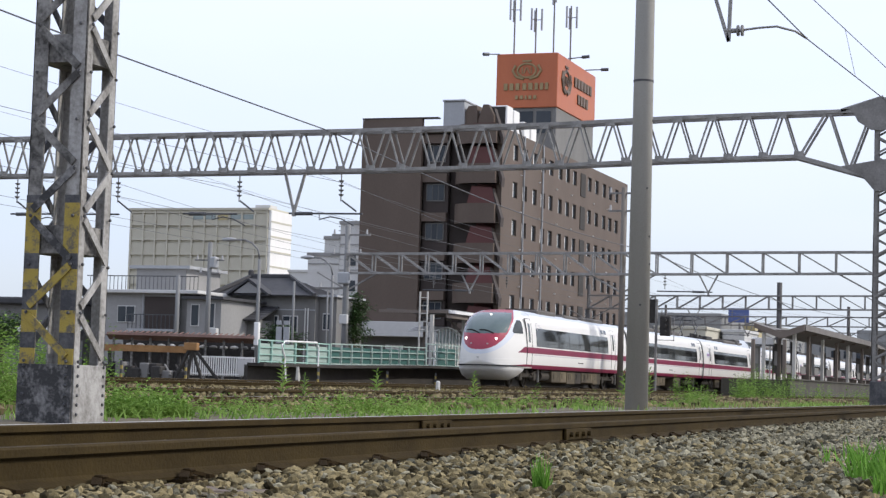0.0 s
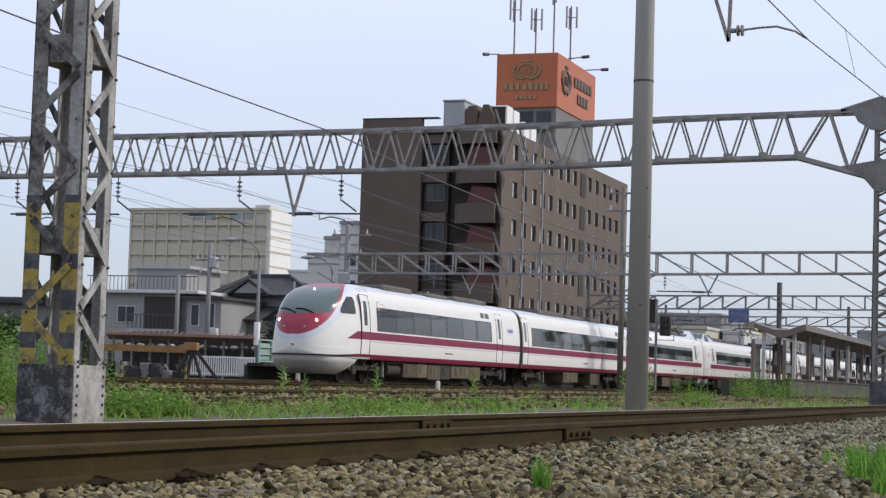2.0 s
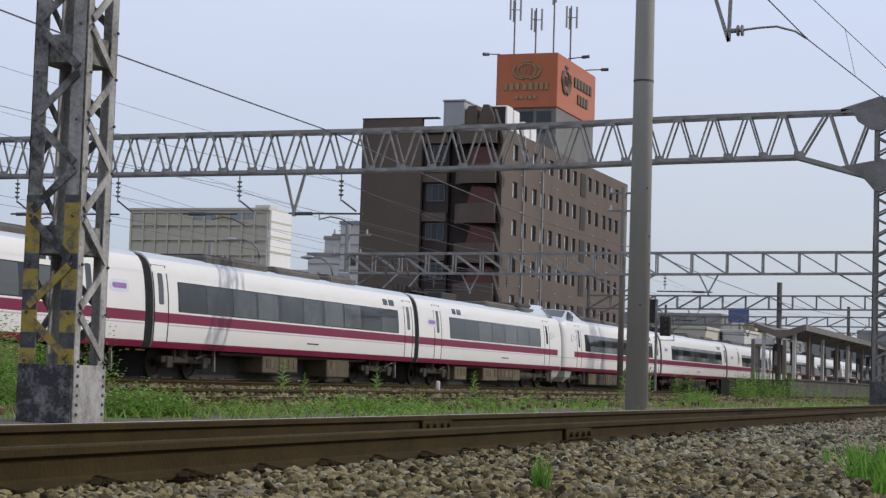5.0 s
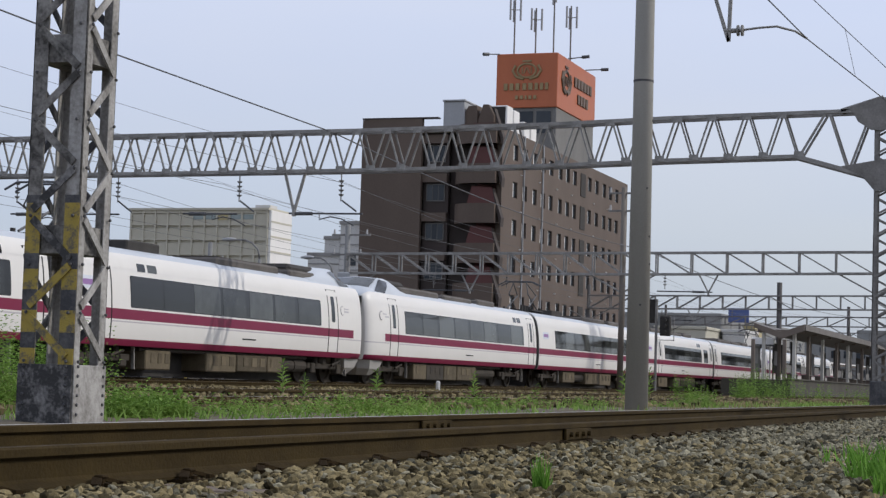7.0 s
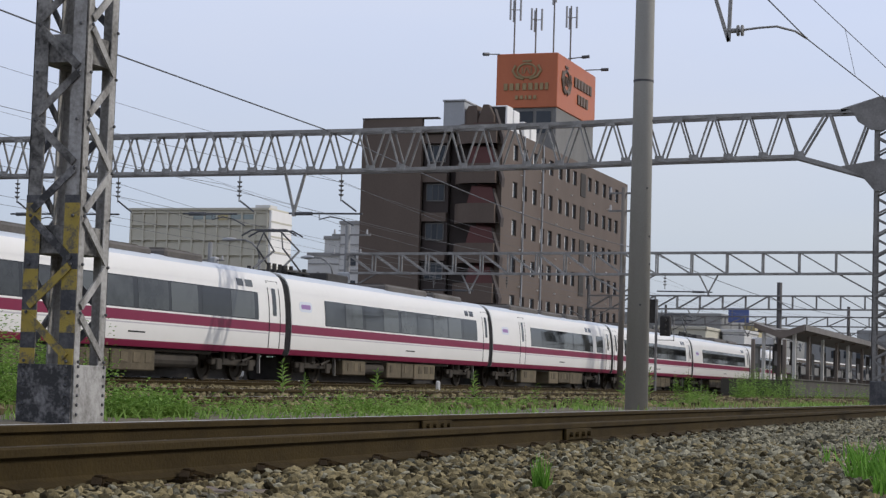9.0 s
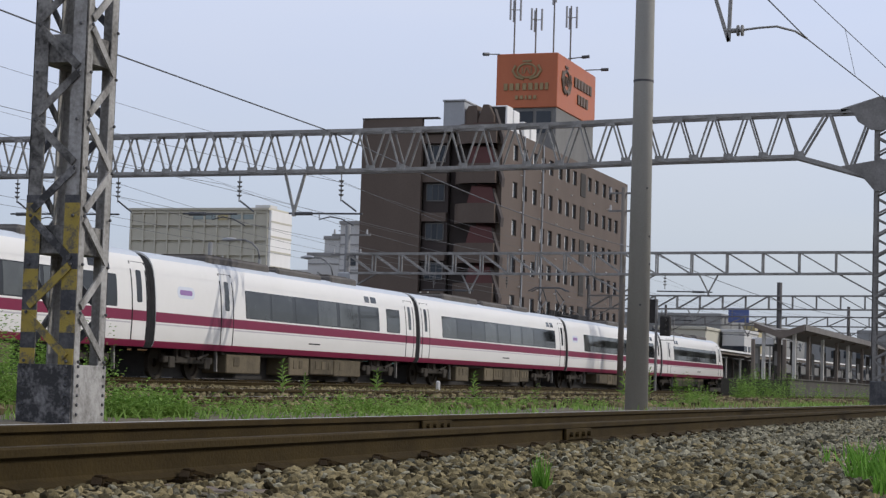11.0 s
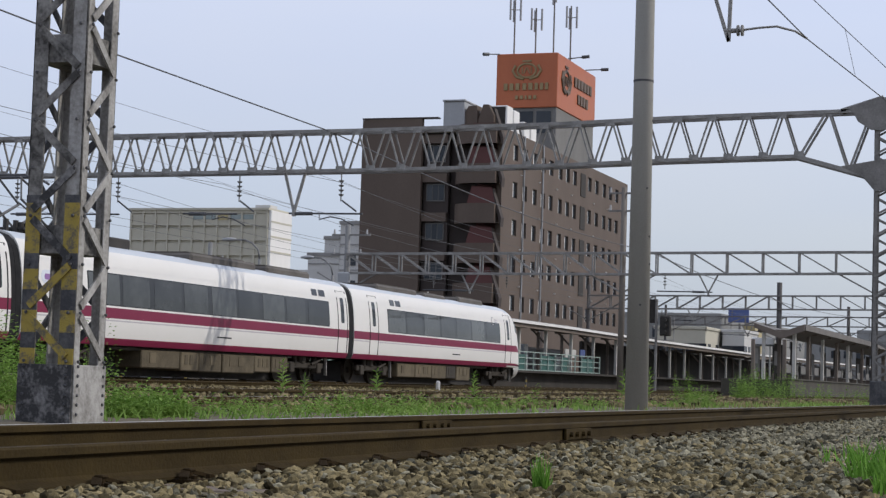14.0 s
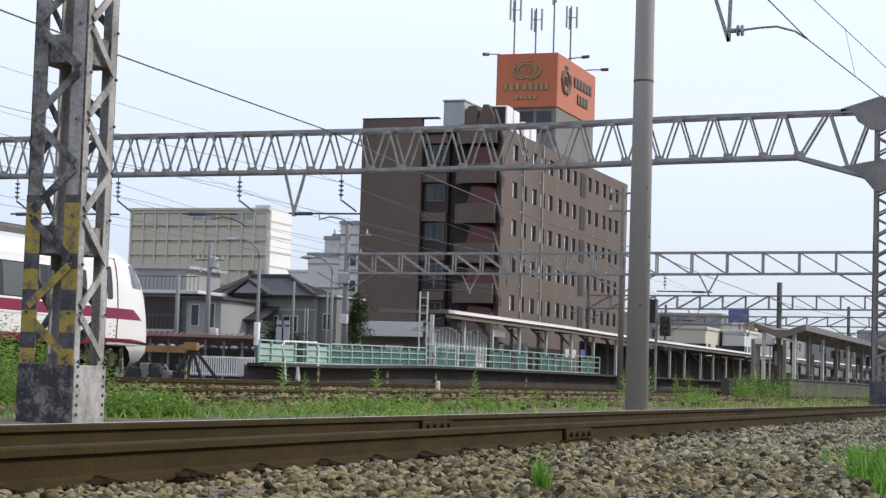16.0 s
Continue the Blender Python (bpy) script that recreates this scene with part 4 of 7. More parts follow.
# ---------------------------------------------------------------- overhead line structures
def bent_truss(e, x, top, depth, y_node, pitch, n, w=0.5, chord=0.1, lace=0.055):
    """A box truss along y whose top chord follows the (y, z) points of top, with lacing at even nodes."""
    def zt(y):
        for (ya, za), (yb, zb) in zip(top, top[1:]):
            if ya <= y <= yb:
                return za + (zb - za) * (y - ya) / (yb - ya)
        return top[-1][1]
    first = None
    for dx in (-w / 2, w / 2):
        # far frame takes the darker steel: its shade is put into the colour
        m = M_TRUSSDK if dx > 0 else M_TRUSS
        for k in range(len(top) - 1):
            (ya, za), (yb, zb) = top[k], top[k + 1]
            part("chord", bar(bmesh.new(), (x + dx, ya, za), (x + dx, yb, zb), chord, chord * 0.9), m, e)
            yc = max(ya, y_node)
            part("chord", bar(bmesh.new(), (x + dx, yc, zt(yc) - depth), (x + dx, yb, zb - depth), chord, chord * 0.9), m, e)
        dn = None
        for k in range(n):
            mm = pose(x + dx, y_node + k * pitch, zt(y_node + k * pitch) - depth)
            if dn is None:
                dn = part("lacing_bar", bar(bmesh.new(), (0, 0.05, 0), (0, pitch / 2 - 0.05, depth), lace, lace * 0.8), m, e, m=mm)
                up = part("lacing_bar", bar(bmesh.new(), (0, pitch / 2 + 0.05, depth), (0, pitch - 0.05, 0), lace, lace * 0.8), m, e, m=mm)
            else:
                share("lacing_bar", dn, e, mm)
                share("lacing_bar", up, e, mm)
    g = t = None
    for k in range(n):
        y = y_node + k * pitch
        for yy, zz in ((y, zt(y) - depth + 0.06), (y + pitch / 2, zt(y + pitch / 2) - 0.06)):
            mm = pose(x - w / 2 - 0.05, yy, zz)
            if g is None:
                g = part("gusset_plate", bx(-0.012, 0.012, -0.13, 0.13, -0.07, 0.07), M_TRUSS, e, m=mm)
            else:
                share("gusset_plate", g, e, mm)
        for z in (zt(y), zt(y) - depth):
            mm = pose(x, y, z)
            if t is None:
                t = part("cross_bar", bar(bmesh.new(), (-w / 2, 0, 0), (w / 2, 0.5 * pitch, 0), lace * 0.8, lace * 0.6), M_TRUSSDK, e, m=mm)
            else:
                share("cross_bar", t, e, mm)


def lattice_post(parent, x, y, w, z0, z1, leg=0.09, lace=0.05, pitch=0.6, mats=None):
    """Four angle legs with zigzag lacing; x, y: the corner nearest the camera (low x, low y)."""
    for ix in (0, 1):
        for iy in (0, 1):
            bm = bmesh.new()
            cx, cy = x + ix * w, y + iy * w
            sx, sy = (1 if ix == 0 else -1), (1 if iy == 0 else -1)
            box(bm, min(cx, cx + sx * leg), max(cx, cx + sx * leg), min(cy, cy + sy * 0.012), max(cy, cy + sy * 0.012), z0, z1)
            box(bm, min(cx, cx + sx * 0.012), max(cx, cx + sx * 0.012), min(cy, cy + sy * leg), max(cy, cy + sy * leg), z0, z1)
            part("leg", bm, mats[0], parent)
    n = int((z1 - z0) / pitch)
    for face in range(4):
        pr = None
        if face == 0:
            p, q = (x - 0.006, y + 0.04), (x - 0.006, y + w - 0.04)
        elif face == 1:
            p, q = (x + w - 0.04, y - 0.006), (x + 0.04, y - 0.006)
        elif face == 2:
            p, q = (x + w, y + 0.04), (x + w, y + w - 0.04)
        else:
            p, q = (x + 0.04, y + w), (x + w - 0.04, y + w)
        nrm = (1, 0, 0) if face in (0, 2) else (0, 1, 0)
        for k in range(n):
            a = z0 + k * pitch
            if pr is None:
                pr = [part("lacing_bar", bar(bmesh.new(), (*p, 0.03), (*q, pitch / 2 - 0.03), 0.012, lace, nrm), mats[1], parent, m=pose(0, 0, a)),
                      part("lacing_bar", bar(bmesh.new(), (*q, pitch / 2 + 0.03), (*p, pitch - 0.03), 0.012, lace, nrm), mats[1], parent, m=pose(0, 0, a))]
            else:
                for o in pr:
                    share("lacing_bar", o, parent, pose(0, 0, a))


def near_mast():
    x, y, w = 9.99, 6.0, 0.385
    e = thing("lattice_mast", "riveted lattice steel mast with chipped yellow and black warning bands", "mast")
    z0, z1 = -0.22, 8.6
    for ix in (0, 1):
        for iy in (0, 1):
            cx, cy = x + ix * w, y + iy * w
            sx, sy = (1 if ix == 0 else -1), (1 if iy == 0 else -1)
            leg = 0.105
            bm = bmesh.new()
            box(bm, min(cx, cx + sx * leg * 0.75), max(cx, cx + sx * leg * 0.75), min(cy, cy + sy * 0.012), max(cy, cy + sy * 0.012), z0, z1, 0.003)
            box(bm, min(cx, cx + sx * 0.012), max(cx, cx + sx * 0.012), min(cy, cy + sy * leg), max(cy, cy + sy * leg), z0, z1, 0.003)
            # outer left leg in the darker steel: shade put into its colour
            L = part("leg", bm, M_STAINSHADE if ix == 0 and iy == 1 else M_PAINTSTEEL, e, "angle steel leg with rust stains")
            if ix == 0:
                for k, (za, zb, m) in enumerate(((0.20, 0.30, M_YELLOW), (0.30, 0.40, M_BLACKPSHADE), (0.40, 0.54, M_YELLOW), (0.54, 0.67, M_BLACKPSHADE), (0.67, 0.80, M_YELLOW), (0.80, 0.90, M_BLACKPSHADE), (0.90, 1.22, M_YELLOW), (1.22, 1.27, M_BLACKPSHADE))):
                    part("warning_band", bx(cx - 0.004, cx + 0.001, min(cy, cy + sy * leg) - 0.001, max(cy, cy + sy * leg) + 0.001, za, zb), m, L, "chipped yellow paint" if m is M_YELLOW else "worn black paint")
    # base plates
    part("base_plate", bx(x - 0.016, x - 0.004, y - 0.004, y + w + 0.004, z0, 0.20, 0.003), M_PEEL, e, "dark base plate with peeling paint")
    part("base_plate", bx(x - 0.004, x + w, y - 0.016, y - 0.004, z0, 0.20, 0.003), M_PAINTSTEEL, e, "pale grey base plate")
    pitch = 0.612
    n = 14
    for face in range(4):
        for k in range(n):
            a, b, c = 0.22 + k * pitch, 0.22 + (k + 0.5) * pitch, 0.22 + (k + 1) * pitch
            if face == 0:
                p, q = (x - 0.010, y + 0.05), (x - 0.010, y + w - 0.05)
            elif face == 1:
                p, q = (x + 0.05, y - 0.010), (x + w - 0.05, y - 0.010)
            elif face == 2:
                p, q = (x + w + 0.004, y + 0.05), (x + w + 0.004, y + w - 0.05)
            else:
                p, q = (x + 0.05, y + w + 0.004), (x + w - 0.05, y + w + 0.004)
            if face in (1, 2):
                p, q = q, p
            nrm = (1, 0, 0) if face in (0, 2) else (0, 1, 0)
            # black back lacing and dark left lacing paint in the mast's inner shade
            m = M_YELLOW if (face == 0 and k == 0) else M_PEEL if (face == 0 and k == 1) else (M_BLACKPSHADE if face in (2, 3) else M_STAINSHADE if face == 0 else M_PAINTSTEEL)
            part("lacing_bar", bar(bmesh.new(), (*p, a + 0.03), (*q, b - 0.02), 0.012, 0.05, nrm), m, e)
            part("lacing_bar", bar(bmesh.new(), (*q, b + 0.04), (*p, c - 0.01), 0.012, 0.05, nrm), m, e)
    for k in range(0, n, 2):
        z = 0.9 + k * pitch
        part("tie_plate", bx(x + 0.02, x + w - 0.02, y + 0.02, y + w - 0.02, z, z + 0.18), M_STAINSHADE, e, "dark inner tie plate")
    # rivets along the visible legs
    riv = None
    for k in range(44):
        z = -0.17 + k * 0.06 if k < 7 else 0.22 + (k - 7) * pitch / 4 * 1.0
        for (rx, ry) in ((x + 0.035, y - 0.018), (x + w - 0.035, y - 0.018), (x - 0.018, y + 0.04), (x - 0.018, y + w - 0.04)):
            if k >= 7 and (k - 7) % 2:
                continue
            if riv is None:
                bm = bmesh.new()
                bmesh.ops.create_icosphere(bm, subdivisions=1, radius=0.012)
                riv = part("rivet", bm, M_BLACKPSHADE, e, m=pose(rx, ry, z))
            else:
                share("rivet", riv, e, pose(rx, ry, z))


near_mast()


def concrete_pole():
    bm = bmesh.new()
    tube(bm, [(0, 0, -0.25), (0, 0, 12.0)], 0.168, 28, 0.108)
    p = thing("utility_pole", "tall tapered grey concrete utility pole beside the siding", "utility pole", pose(25.9, 6.2, 0))
    part("shaft", bm, M_CONC, p, smooth=True)
    for z in (1.35, 1.95, 2.35, 3.05, 4.05):
        b = bmesh.new()
        a = random.uniform(190, 290)
        r = 0.16 - z * 0.005
        tube(b, [(r * 0.9 * math.cos(radians(a)), r * 0.9 * math.sin(radians(a)), z), (r * 1.12 * math.cos(radians(a)), r * 1.12 * math.sin(radians(a)), z)], 0.014, 8)
        part("step_socket", b, M_BLACKPSHADE, p)
    b = bmesh.new()
    tube(b, [(0, 0, 4.62), (0, 0, 4.65)], 0.149, 28)
    part("steel_band", b, M_BLACKPSHADE, p, "thin dark steel band")


concrete_pole()


def insulator(parent, x, y, z0, n=4, k_=1.0):
    bm = bmesh.new()
    tube(bm, [(x, y, z0), (x, y, z0 - (0.16 * n + 0.3) * k_)], 0.02, 6)
    for k in range(n):
        z = z0 - (0.22 + 0.16 * k) * k_
        tube(bm, [(x, y, z), (x, y, z - 0.05)], 0.1 * k_, 10, 0.05)
    return part("insulator", bm, M_TRUSSDK, parent, "strung disc insulator")


def v_hanger(parent, x, y, ztop, zbot, w=0.7):
    bm = bmesh.new()
    bar(bm, (x, y - w / 2, ztop), (x, y, zbot), 0.07, 0.07)
    bar(bm, (x, y + w / 2, ztop), (x, y, zbot), 0.07, 0.07)
    bar(bm, (x, y, zbot - 0.12), (x, y, zbot + 0.1), 0.09, 0.09)
    return part("drop_arm", bm, M_TRUSS, parent, "V-shaped drop bracket")


def gantry1():
    X = 49.1
    e = thing("overhead_gantry", "grey lattice steel gantry over the railway tracks", "gantry", group="overhead line gantries")
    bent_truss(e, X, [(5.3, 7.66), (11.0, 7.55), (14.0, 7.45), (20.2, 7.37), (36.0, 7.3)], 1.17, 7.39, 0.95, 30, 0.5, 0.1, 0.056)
    # haunch down to the post
    for dx in (-0.25, 0.25):
        # far haunch bars darker as well, shade painted by colour
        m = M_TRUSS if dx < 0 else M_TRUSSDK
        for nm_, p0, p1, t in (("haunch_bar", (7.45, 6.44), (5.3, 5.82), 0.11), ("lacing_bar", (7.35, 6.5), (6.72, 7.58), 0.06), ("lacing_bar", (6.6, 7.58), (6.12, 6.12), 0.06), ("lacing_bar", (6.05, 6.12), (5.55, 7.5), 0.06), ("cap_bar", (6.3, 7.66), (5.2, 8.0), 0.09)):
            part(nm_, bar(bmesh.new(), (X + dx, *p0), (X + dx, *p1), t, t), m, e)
    for pl in (((6.05, 7.75), (5.85, 7.35), (5.5, 7.12), (5.05, 7.12), (5.05, 7.98), (5.3, 8.0)), ((6.3, 6.16), (5.75, 5.92), (5.4, 5.5), (5.05, 5.5), (5.05, 6.35), (5.45, 6.3))):
        c = bmesh.new()
        prism(c, list(pl), X - 0.31, X - 0.29)
        part("gusset_plate", c, M_TRUSSDK, e)
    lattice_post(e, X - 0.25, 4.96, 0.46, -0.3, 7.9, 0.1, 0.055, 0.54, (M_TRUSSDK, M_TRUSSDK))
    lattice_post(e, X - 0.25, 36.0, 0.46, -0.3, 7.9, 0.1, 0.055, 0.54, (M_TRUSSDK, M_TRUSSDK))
    part("post_plinth", bx(X - 0.29, X + 0.27, 4.92, 5.46, -0.4, 0.5, 0.02), M_BLACKPSHADE, e, "dark plated foot")
    for y in (31.75, 28.17, 24.05, 20.75):
        insulator(e, X, y, 6.12, 4, 0.85)
        bm = bmesh.new()
        bar(bm, (X, y - 0.03, 5.35), (X, y - 0.5, 5.02), 0.045, 0.045)
        part("register_tube", bm, M_WIRE, e)
    for ya, yb in ((22.4, 20.05), (31.95, 28.1), (25.9, 24.1)):
        bm = bmesh.new()
        tube(bm, [(X, ya, 4.97), (X, yb, 4.95)], 0.03, 6)
        tube(bm, [(X, ya - 0.2, 4.96), (X, ya - 0.75, 4.96)], 0.055, 8)
        part("register_tube", bm, M_WIRE, e)
        bm = bmesh.new()
        tube(bm, [(X - 0.05, ya - 1.0, 4.95), (X - 0.05, ya - 1.0, 4.78), (X - 0.05, ya - 1.35, 4.86), (X - 0.05, ya - 1.7, 4.80), (X - 0.05, ya - 2.1, 4.6)], 0.02, 6)
        part("register_arm", bm, M_WIRE, e, "curved steady arm")
    v_hanger(e, X, 22.24, 6.16, 5.0, 0.64)


gantry1()


def far_gantry(X, spans, posts, hangs, insul, m):
    """spans: (y_high, z0, z1, y_low, z0, z1, bays, lean); the diagonals fall towards low y where lean is 1."""
    e = thing("overhead_gantry", "distant grey steel gantry over the station tracks", "gantry", group="overhead line gantries")
    for ya, a0, a1, yb, b0, b1, n, lean in spans:
        for dx in (-0.22, 0.22):
            part("chord", bar(bmesh.new(), (X + dx, ya, a0), (X + dx, yb, b0), 0.1, 0.1), m, e)
            part("chord", bar(bmesh.new(), (X + dx, ya, a1), (X + dx, yb, b1), 0.1, 0.1), m, e)
            for k in range(n):
                f, g = k / n, (k + 1) / n
                y0, y1 = ya + (yb - ya) * f, ya + (yb - ya) * g
                l0, l1 = a0 + (b0 - a0) * f, a0 + (b0 - a0) * g
                h0, h1 = a1 + (b1 - a1) * f, a1 + (b1 - a1) * g
                part("upright_bar", bar(bmesh.new(), (X + dx, y0, l0), (X + dx, y0, h0), 0.07, 0.07), m, e)
                p, q = ((y0, h0), (y1, l1)) if lean > 0 else ((y0, l0), (y1, h1))
                part("lacing_bar", bar(bmesh.new(), (X + dx, *p), (X + dx, *q), 0.06, 0.06), m, e)
    for y, z, r in posts:
        if r:
            bm = bmesh.new()
            tube(bm, [(X, y, -0.2), (X, y, z + 1.9)], r, 12, r * 0.85)
            part("post", bm, M_POLEDK, e, smooth=True)
        for s in (-1, 1):
            part("brace", bar(bmesh.new(), (X, y, z - 0.95), (X, y + s * 1.75, z), 0.075, 0.075), m, e)
    for y, z in hangs:
        v_hanger(e, X, y, z, z - 0.95, 1.0)
        bm = bmesh.new()
        tube(bm, [(X, y - 0.2, z - 0.92), (X, y + 2.6, z - 0.9)], 0.035, 6)
        tube(bm, [(X, y + 0.2, z - 0.92), (X, y + 0.8, z - 0.91)], 0.06, 6)
        part("register_tube", bm, M_WIRE, e)
    for y, z in insul:
        insulator(e, X, y, z, 3)


far_gantry(89.5, ((37.3, 5.72, 6.74, 22.3, 5.78, 6.86, 10, 1), (22.3, 5.78, 6.86, 9.9, 5.93, 6.97, 7, 1)), ((37.3, 5.75, 0), (22.3, 5.8, 0), (9.8, 5.9, 0.17)), ((30.4, 5.78), (17.9, 5.86)), ((32.4, 5.75), (28.4, 5.8), (20.1, 5.85)), M_TRUSS)
far_gantry(139.4, ((37.4, 6.2, 7.22, 23.2, 6.34, 7.36, 8, -1), (23.2, 6.34, 7.36, 12.4, 6.44, 7.5, 6, 1)), ((37.4, 6.2, 0.17), (12.4, 6.4, 0.17)), ((29.0, 6.3),), ((31.5, 6.25), (26.0, 6.3)), M_TRUSSDK)
far_gantry(174.3, ((39.0, 6.3, 7.06, 21.5, 6.35, 7.25, 9, -1), (21.5, 6.35, 7.25, 12.0, 6.4, 7.3, 5, 1)), ((39.0, 6.3, 0.15), (21.5, 6.35, 0.17), (12.0, 6.4, 0.15)), ((31.0, 6.3),), ((35.0, 6.3),), M_TRUSSDK)
far_gantry(225.0, ((41.0, 6.4, 7.4, 14.0, 6.4, 7.4, 12, 1),), ((41.0, 6.4, 0.16), (14.0, 6.4, 0.16)), ((33.5, 6.4),), (), M_TRUSSDK)


def wires():
    def cable(name, pts, r, label):
        bm = bmesh.new()
        tube(bm, pts, r, 5)
        tagged(part(name, bm, M_WIRE), label, "wire")
    for y, dz, r in ((21.1, 0.0, 0.02), (25.0, 0.06, 0.006), (29.9, 0.2, 0.005)):
        pts = [(-15, y, 8.3 + dz), (15, y, 7.65 + dz), (31.7, y, 7.47 + dz), (36.5, y, 7.40 + dz), (42.7, y, 7.38 + dz), (49.1, y, 7.37 + dz)]
        cable("feeder_wire", pts + sag((49.1, y, 7.37 + dz), (89.5, y, 7.0), 0.4)[1:] + sag((89.5, y, 7.0), (174, y, 7.3), 0.6)[1:], r, "dark feeder cable along the tracks")
    for y in (24.6, 20.6, 29.5, 28.0):
        pts = []
        for a, b in ((-10, 49.1), (49.1, 89.5), (89.5, 139.4), (139.4, 174.3), (174.3, 225)):
            pts += sag((a, y, 5.85), (b, y, 5.85), 0.55, 10)
        cable("messenger_wire", pts, 0.0065, "catenary wire over the track")
        cable("contact_wire", [(-10, y, 4.83), (225, y, 4.83)], 0.006, "contact wire over the track")


wires()


# ---------------------------------------------------------------- hotel
HX, HY, HY2, HX2 = 126.7, 40.8, 51.95, 165.0


def window_unit(parent, proto, m, w, h, frame_m=None):
    """A dark framed window facing -y with a half-drawn white curtain, reused by sharing the meshes."""
    if not proto:
        f = bmesh.new()
        for a in ((-w / 2, -w / 2 + 0.05, 0, h), (w / 2 - 0.05, w / 2, 0, h), (-w / 2 + 0.05, w / 2 - 0.05, 0, 0.05), (-w / 2 + 0.05, w / 2 - 0.05, h - 0.05, h)):
            box(f, a[0], a[1], -0.05, 0.06, a[2], a[3])
        wn_ = part("window", f, M_BROWNDK, parent, "dark framed window", m=m)
        g = part("pane", bx(0.0, w / 2 - 0.05, 0.0, 0.03, 0.05, h - 0.05), M_WINGLASS, wn_)
        c = part("curtained_pane", bx(-w / 2 + 0.05, 0.0, 0.0, 0.03, 0.05, h - 0.05), M_WHITE, wn_)
        proto += [wn_, g, c]
        return wn_
    o = share("window", proto[0], parent, m, "dark framed window")
    share("pane", proto[1], o, Matrix())
    share("curtained_pane", proto[2], o, Matrix())
    return o


def hotel():
    e = thing("hotel", "brown tiled hotel building with an orange rooftop sign tower", "building")
    # walls: the long side has real openings, built of bands and piers
    cols = [130.0, 132.5, 135.1, 137.4, 139.6, 142.3, 144.5, 146.7, 151.5, 153.9, 156.5, 158.7, 161.0]
    ww, wh = 1.15, 1.2
    rows = [5.5, 8.35, 11.15, 13.98, 16.8]
    top = 18.9
    zs = [-0.3]
    wall = bmesh.new()
    z = -0.3
    for r in rows + [None]:
        z1 = r if r is not None else top
        box(wall, HX, HX2, HY, HY + 0.4, z, z1)
        if r is None:
            break
        xa = HX
        for c in cols:
            box(wall, xa, c - ww / 2, HY, HY + 0.4, r, r + wh)
            xa = c + ww / 2
        box(wall, xa, HX2, HY, HY + 0.4, r, r + wh)
        z = r + wh
    part("wall", wall, M_TILEBROWN, e, "brown tiled wall")
    # core behind the openings is dark brown, the indoor shade painted in
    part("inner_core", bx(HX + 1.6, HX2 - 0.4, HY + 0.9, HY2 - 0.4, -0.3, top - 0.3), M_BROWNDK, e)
    part("wall", bx(HX2 - 0.4, HX2, HY + 0.4, HY2, -0.3, top), M_TILEBROWN, e)
    part("wall", bx(HX, HX2, HY2 - 0.4, HY2, -0.3, top + 0.7), M_TILEBROWN, e)
    part("roof", bx(HX, HX2, HY + 0.4, HY2 - 0.4, top - 0.3, top - 0.05), M_CONC, e)
    pro = []
    for r in rows:
        for c in cols:
            window_unit(e, pro, pose(c, HY + 0.14, r), ww, wh)
    # joints between storeys and drain pipes
    for x in (131.9, 137.0):
        bm = bmesh.new()
        tube(bm, [(x, HY - 0.1, 0), (x, HY - 0.1, top)], 0.07, 8)
        part("drain_pipe", bm, M_GREYMETAL, e, "grey drain pipe")
    # black sheets on the wall paint the shade of the landing openings
    for x in (149.2,):
        for r in rows:
            part("opening_sheet", bx(x - 0.75, x + 0.75, HY - 0.06, HY - 0.003, r - 0.7, r + 1.25), M_DARK, e, "tall black sheet for a shaded landing opening")
    # small wall lamps
    for r in rows:
        for c in cols[1::2]:
            part("vent_cap", bx(c - 1.2, c - 1.05, HY - 0.12, HY, r - 1.0, r - 0.9, 0.02), M_PALE, e)
    # short side towards -x : blank wall, window strip, stair tower
    part("wall", bx(HX, HX + 0.4, 47.15, HY2 - 0.4, 3.4, 19.65), M_TILEBROWN, e)
    part("parapet", bx(HX - 0.03, HX + 0.5, 45.9, HY2 + 0.03, 19.65, 19.75), M_BROWNDK, e)
    part("white_band", bx(HX - 1.2, HX + 0.3, 45.8, 51.9, 3.3, 4.4, 0.03), M_PALE, e, "pale fascia over the entrance")
    part("entrance_wall", bx(HX + 0.2, HX + 0.5, 45.8, 51.9, -0.3, 3.3), M_GREYWALL, e)
    part("entrance_door", bx(HX + 0.14, HX + 0.2, 48.2, 49.6, 1.2, 2.7), M_WHITE, e, "pale door")
    # walls that lie back are darker: recess shade put into their colour
    part("wall", bx(HX + 0.7, HX + 1.1, 45.2, 47.15, -0.3, 19.0), M_BROWNDK, e, "recessed wall in shade-dark brown")
    part("wall", bx(HX + 1.3, HX + 1.6, 40.9, 45.2, -0.3, 18.5), M_BROWNDK, e, "stair wall in shade-dark brown")
    part("wall", bx(HX + 1.2, HX + 1.29, 40.9, 43.1, 3.0, 18.4), M_BALC, e, "red-brown stair wall")
    z = 4.0
    while z < 18.0:
        wdw = part("window", bx(HX + 0.62, HX + 0.70, 45.45, 46.9, z + 0.7, z + 2.0), M_GREYWALL, e, "grey framed window")
        for k in range(3):
            part("pane", bx(HX + 0.59, HX + 0.63, 45.52 + 0.46 * k, 45.52 + 0.46 * k + 0.4, z + 0.78, z + 1.92), M_WINGLASS, wdw)
        part("lintel", bx(HX + 0.3, HX + 0.68, 45.2, 47.15, z + 2.1, z + 2.75), M_TILEBROWN, e)
        z += 2.93
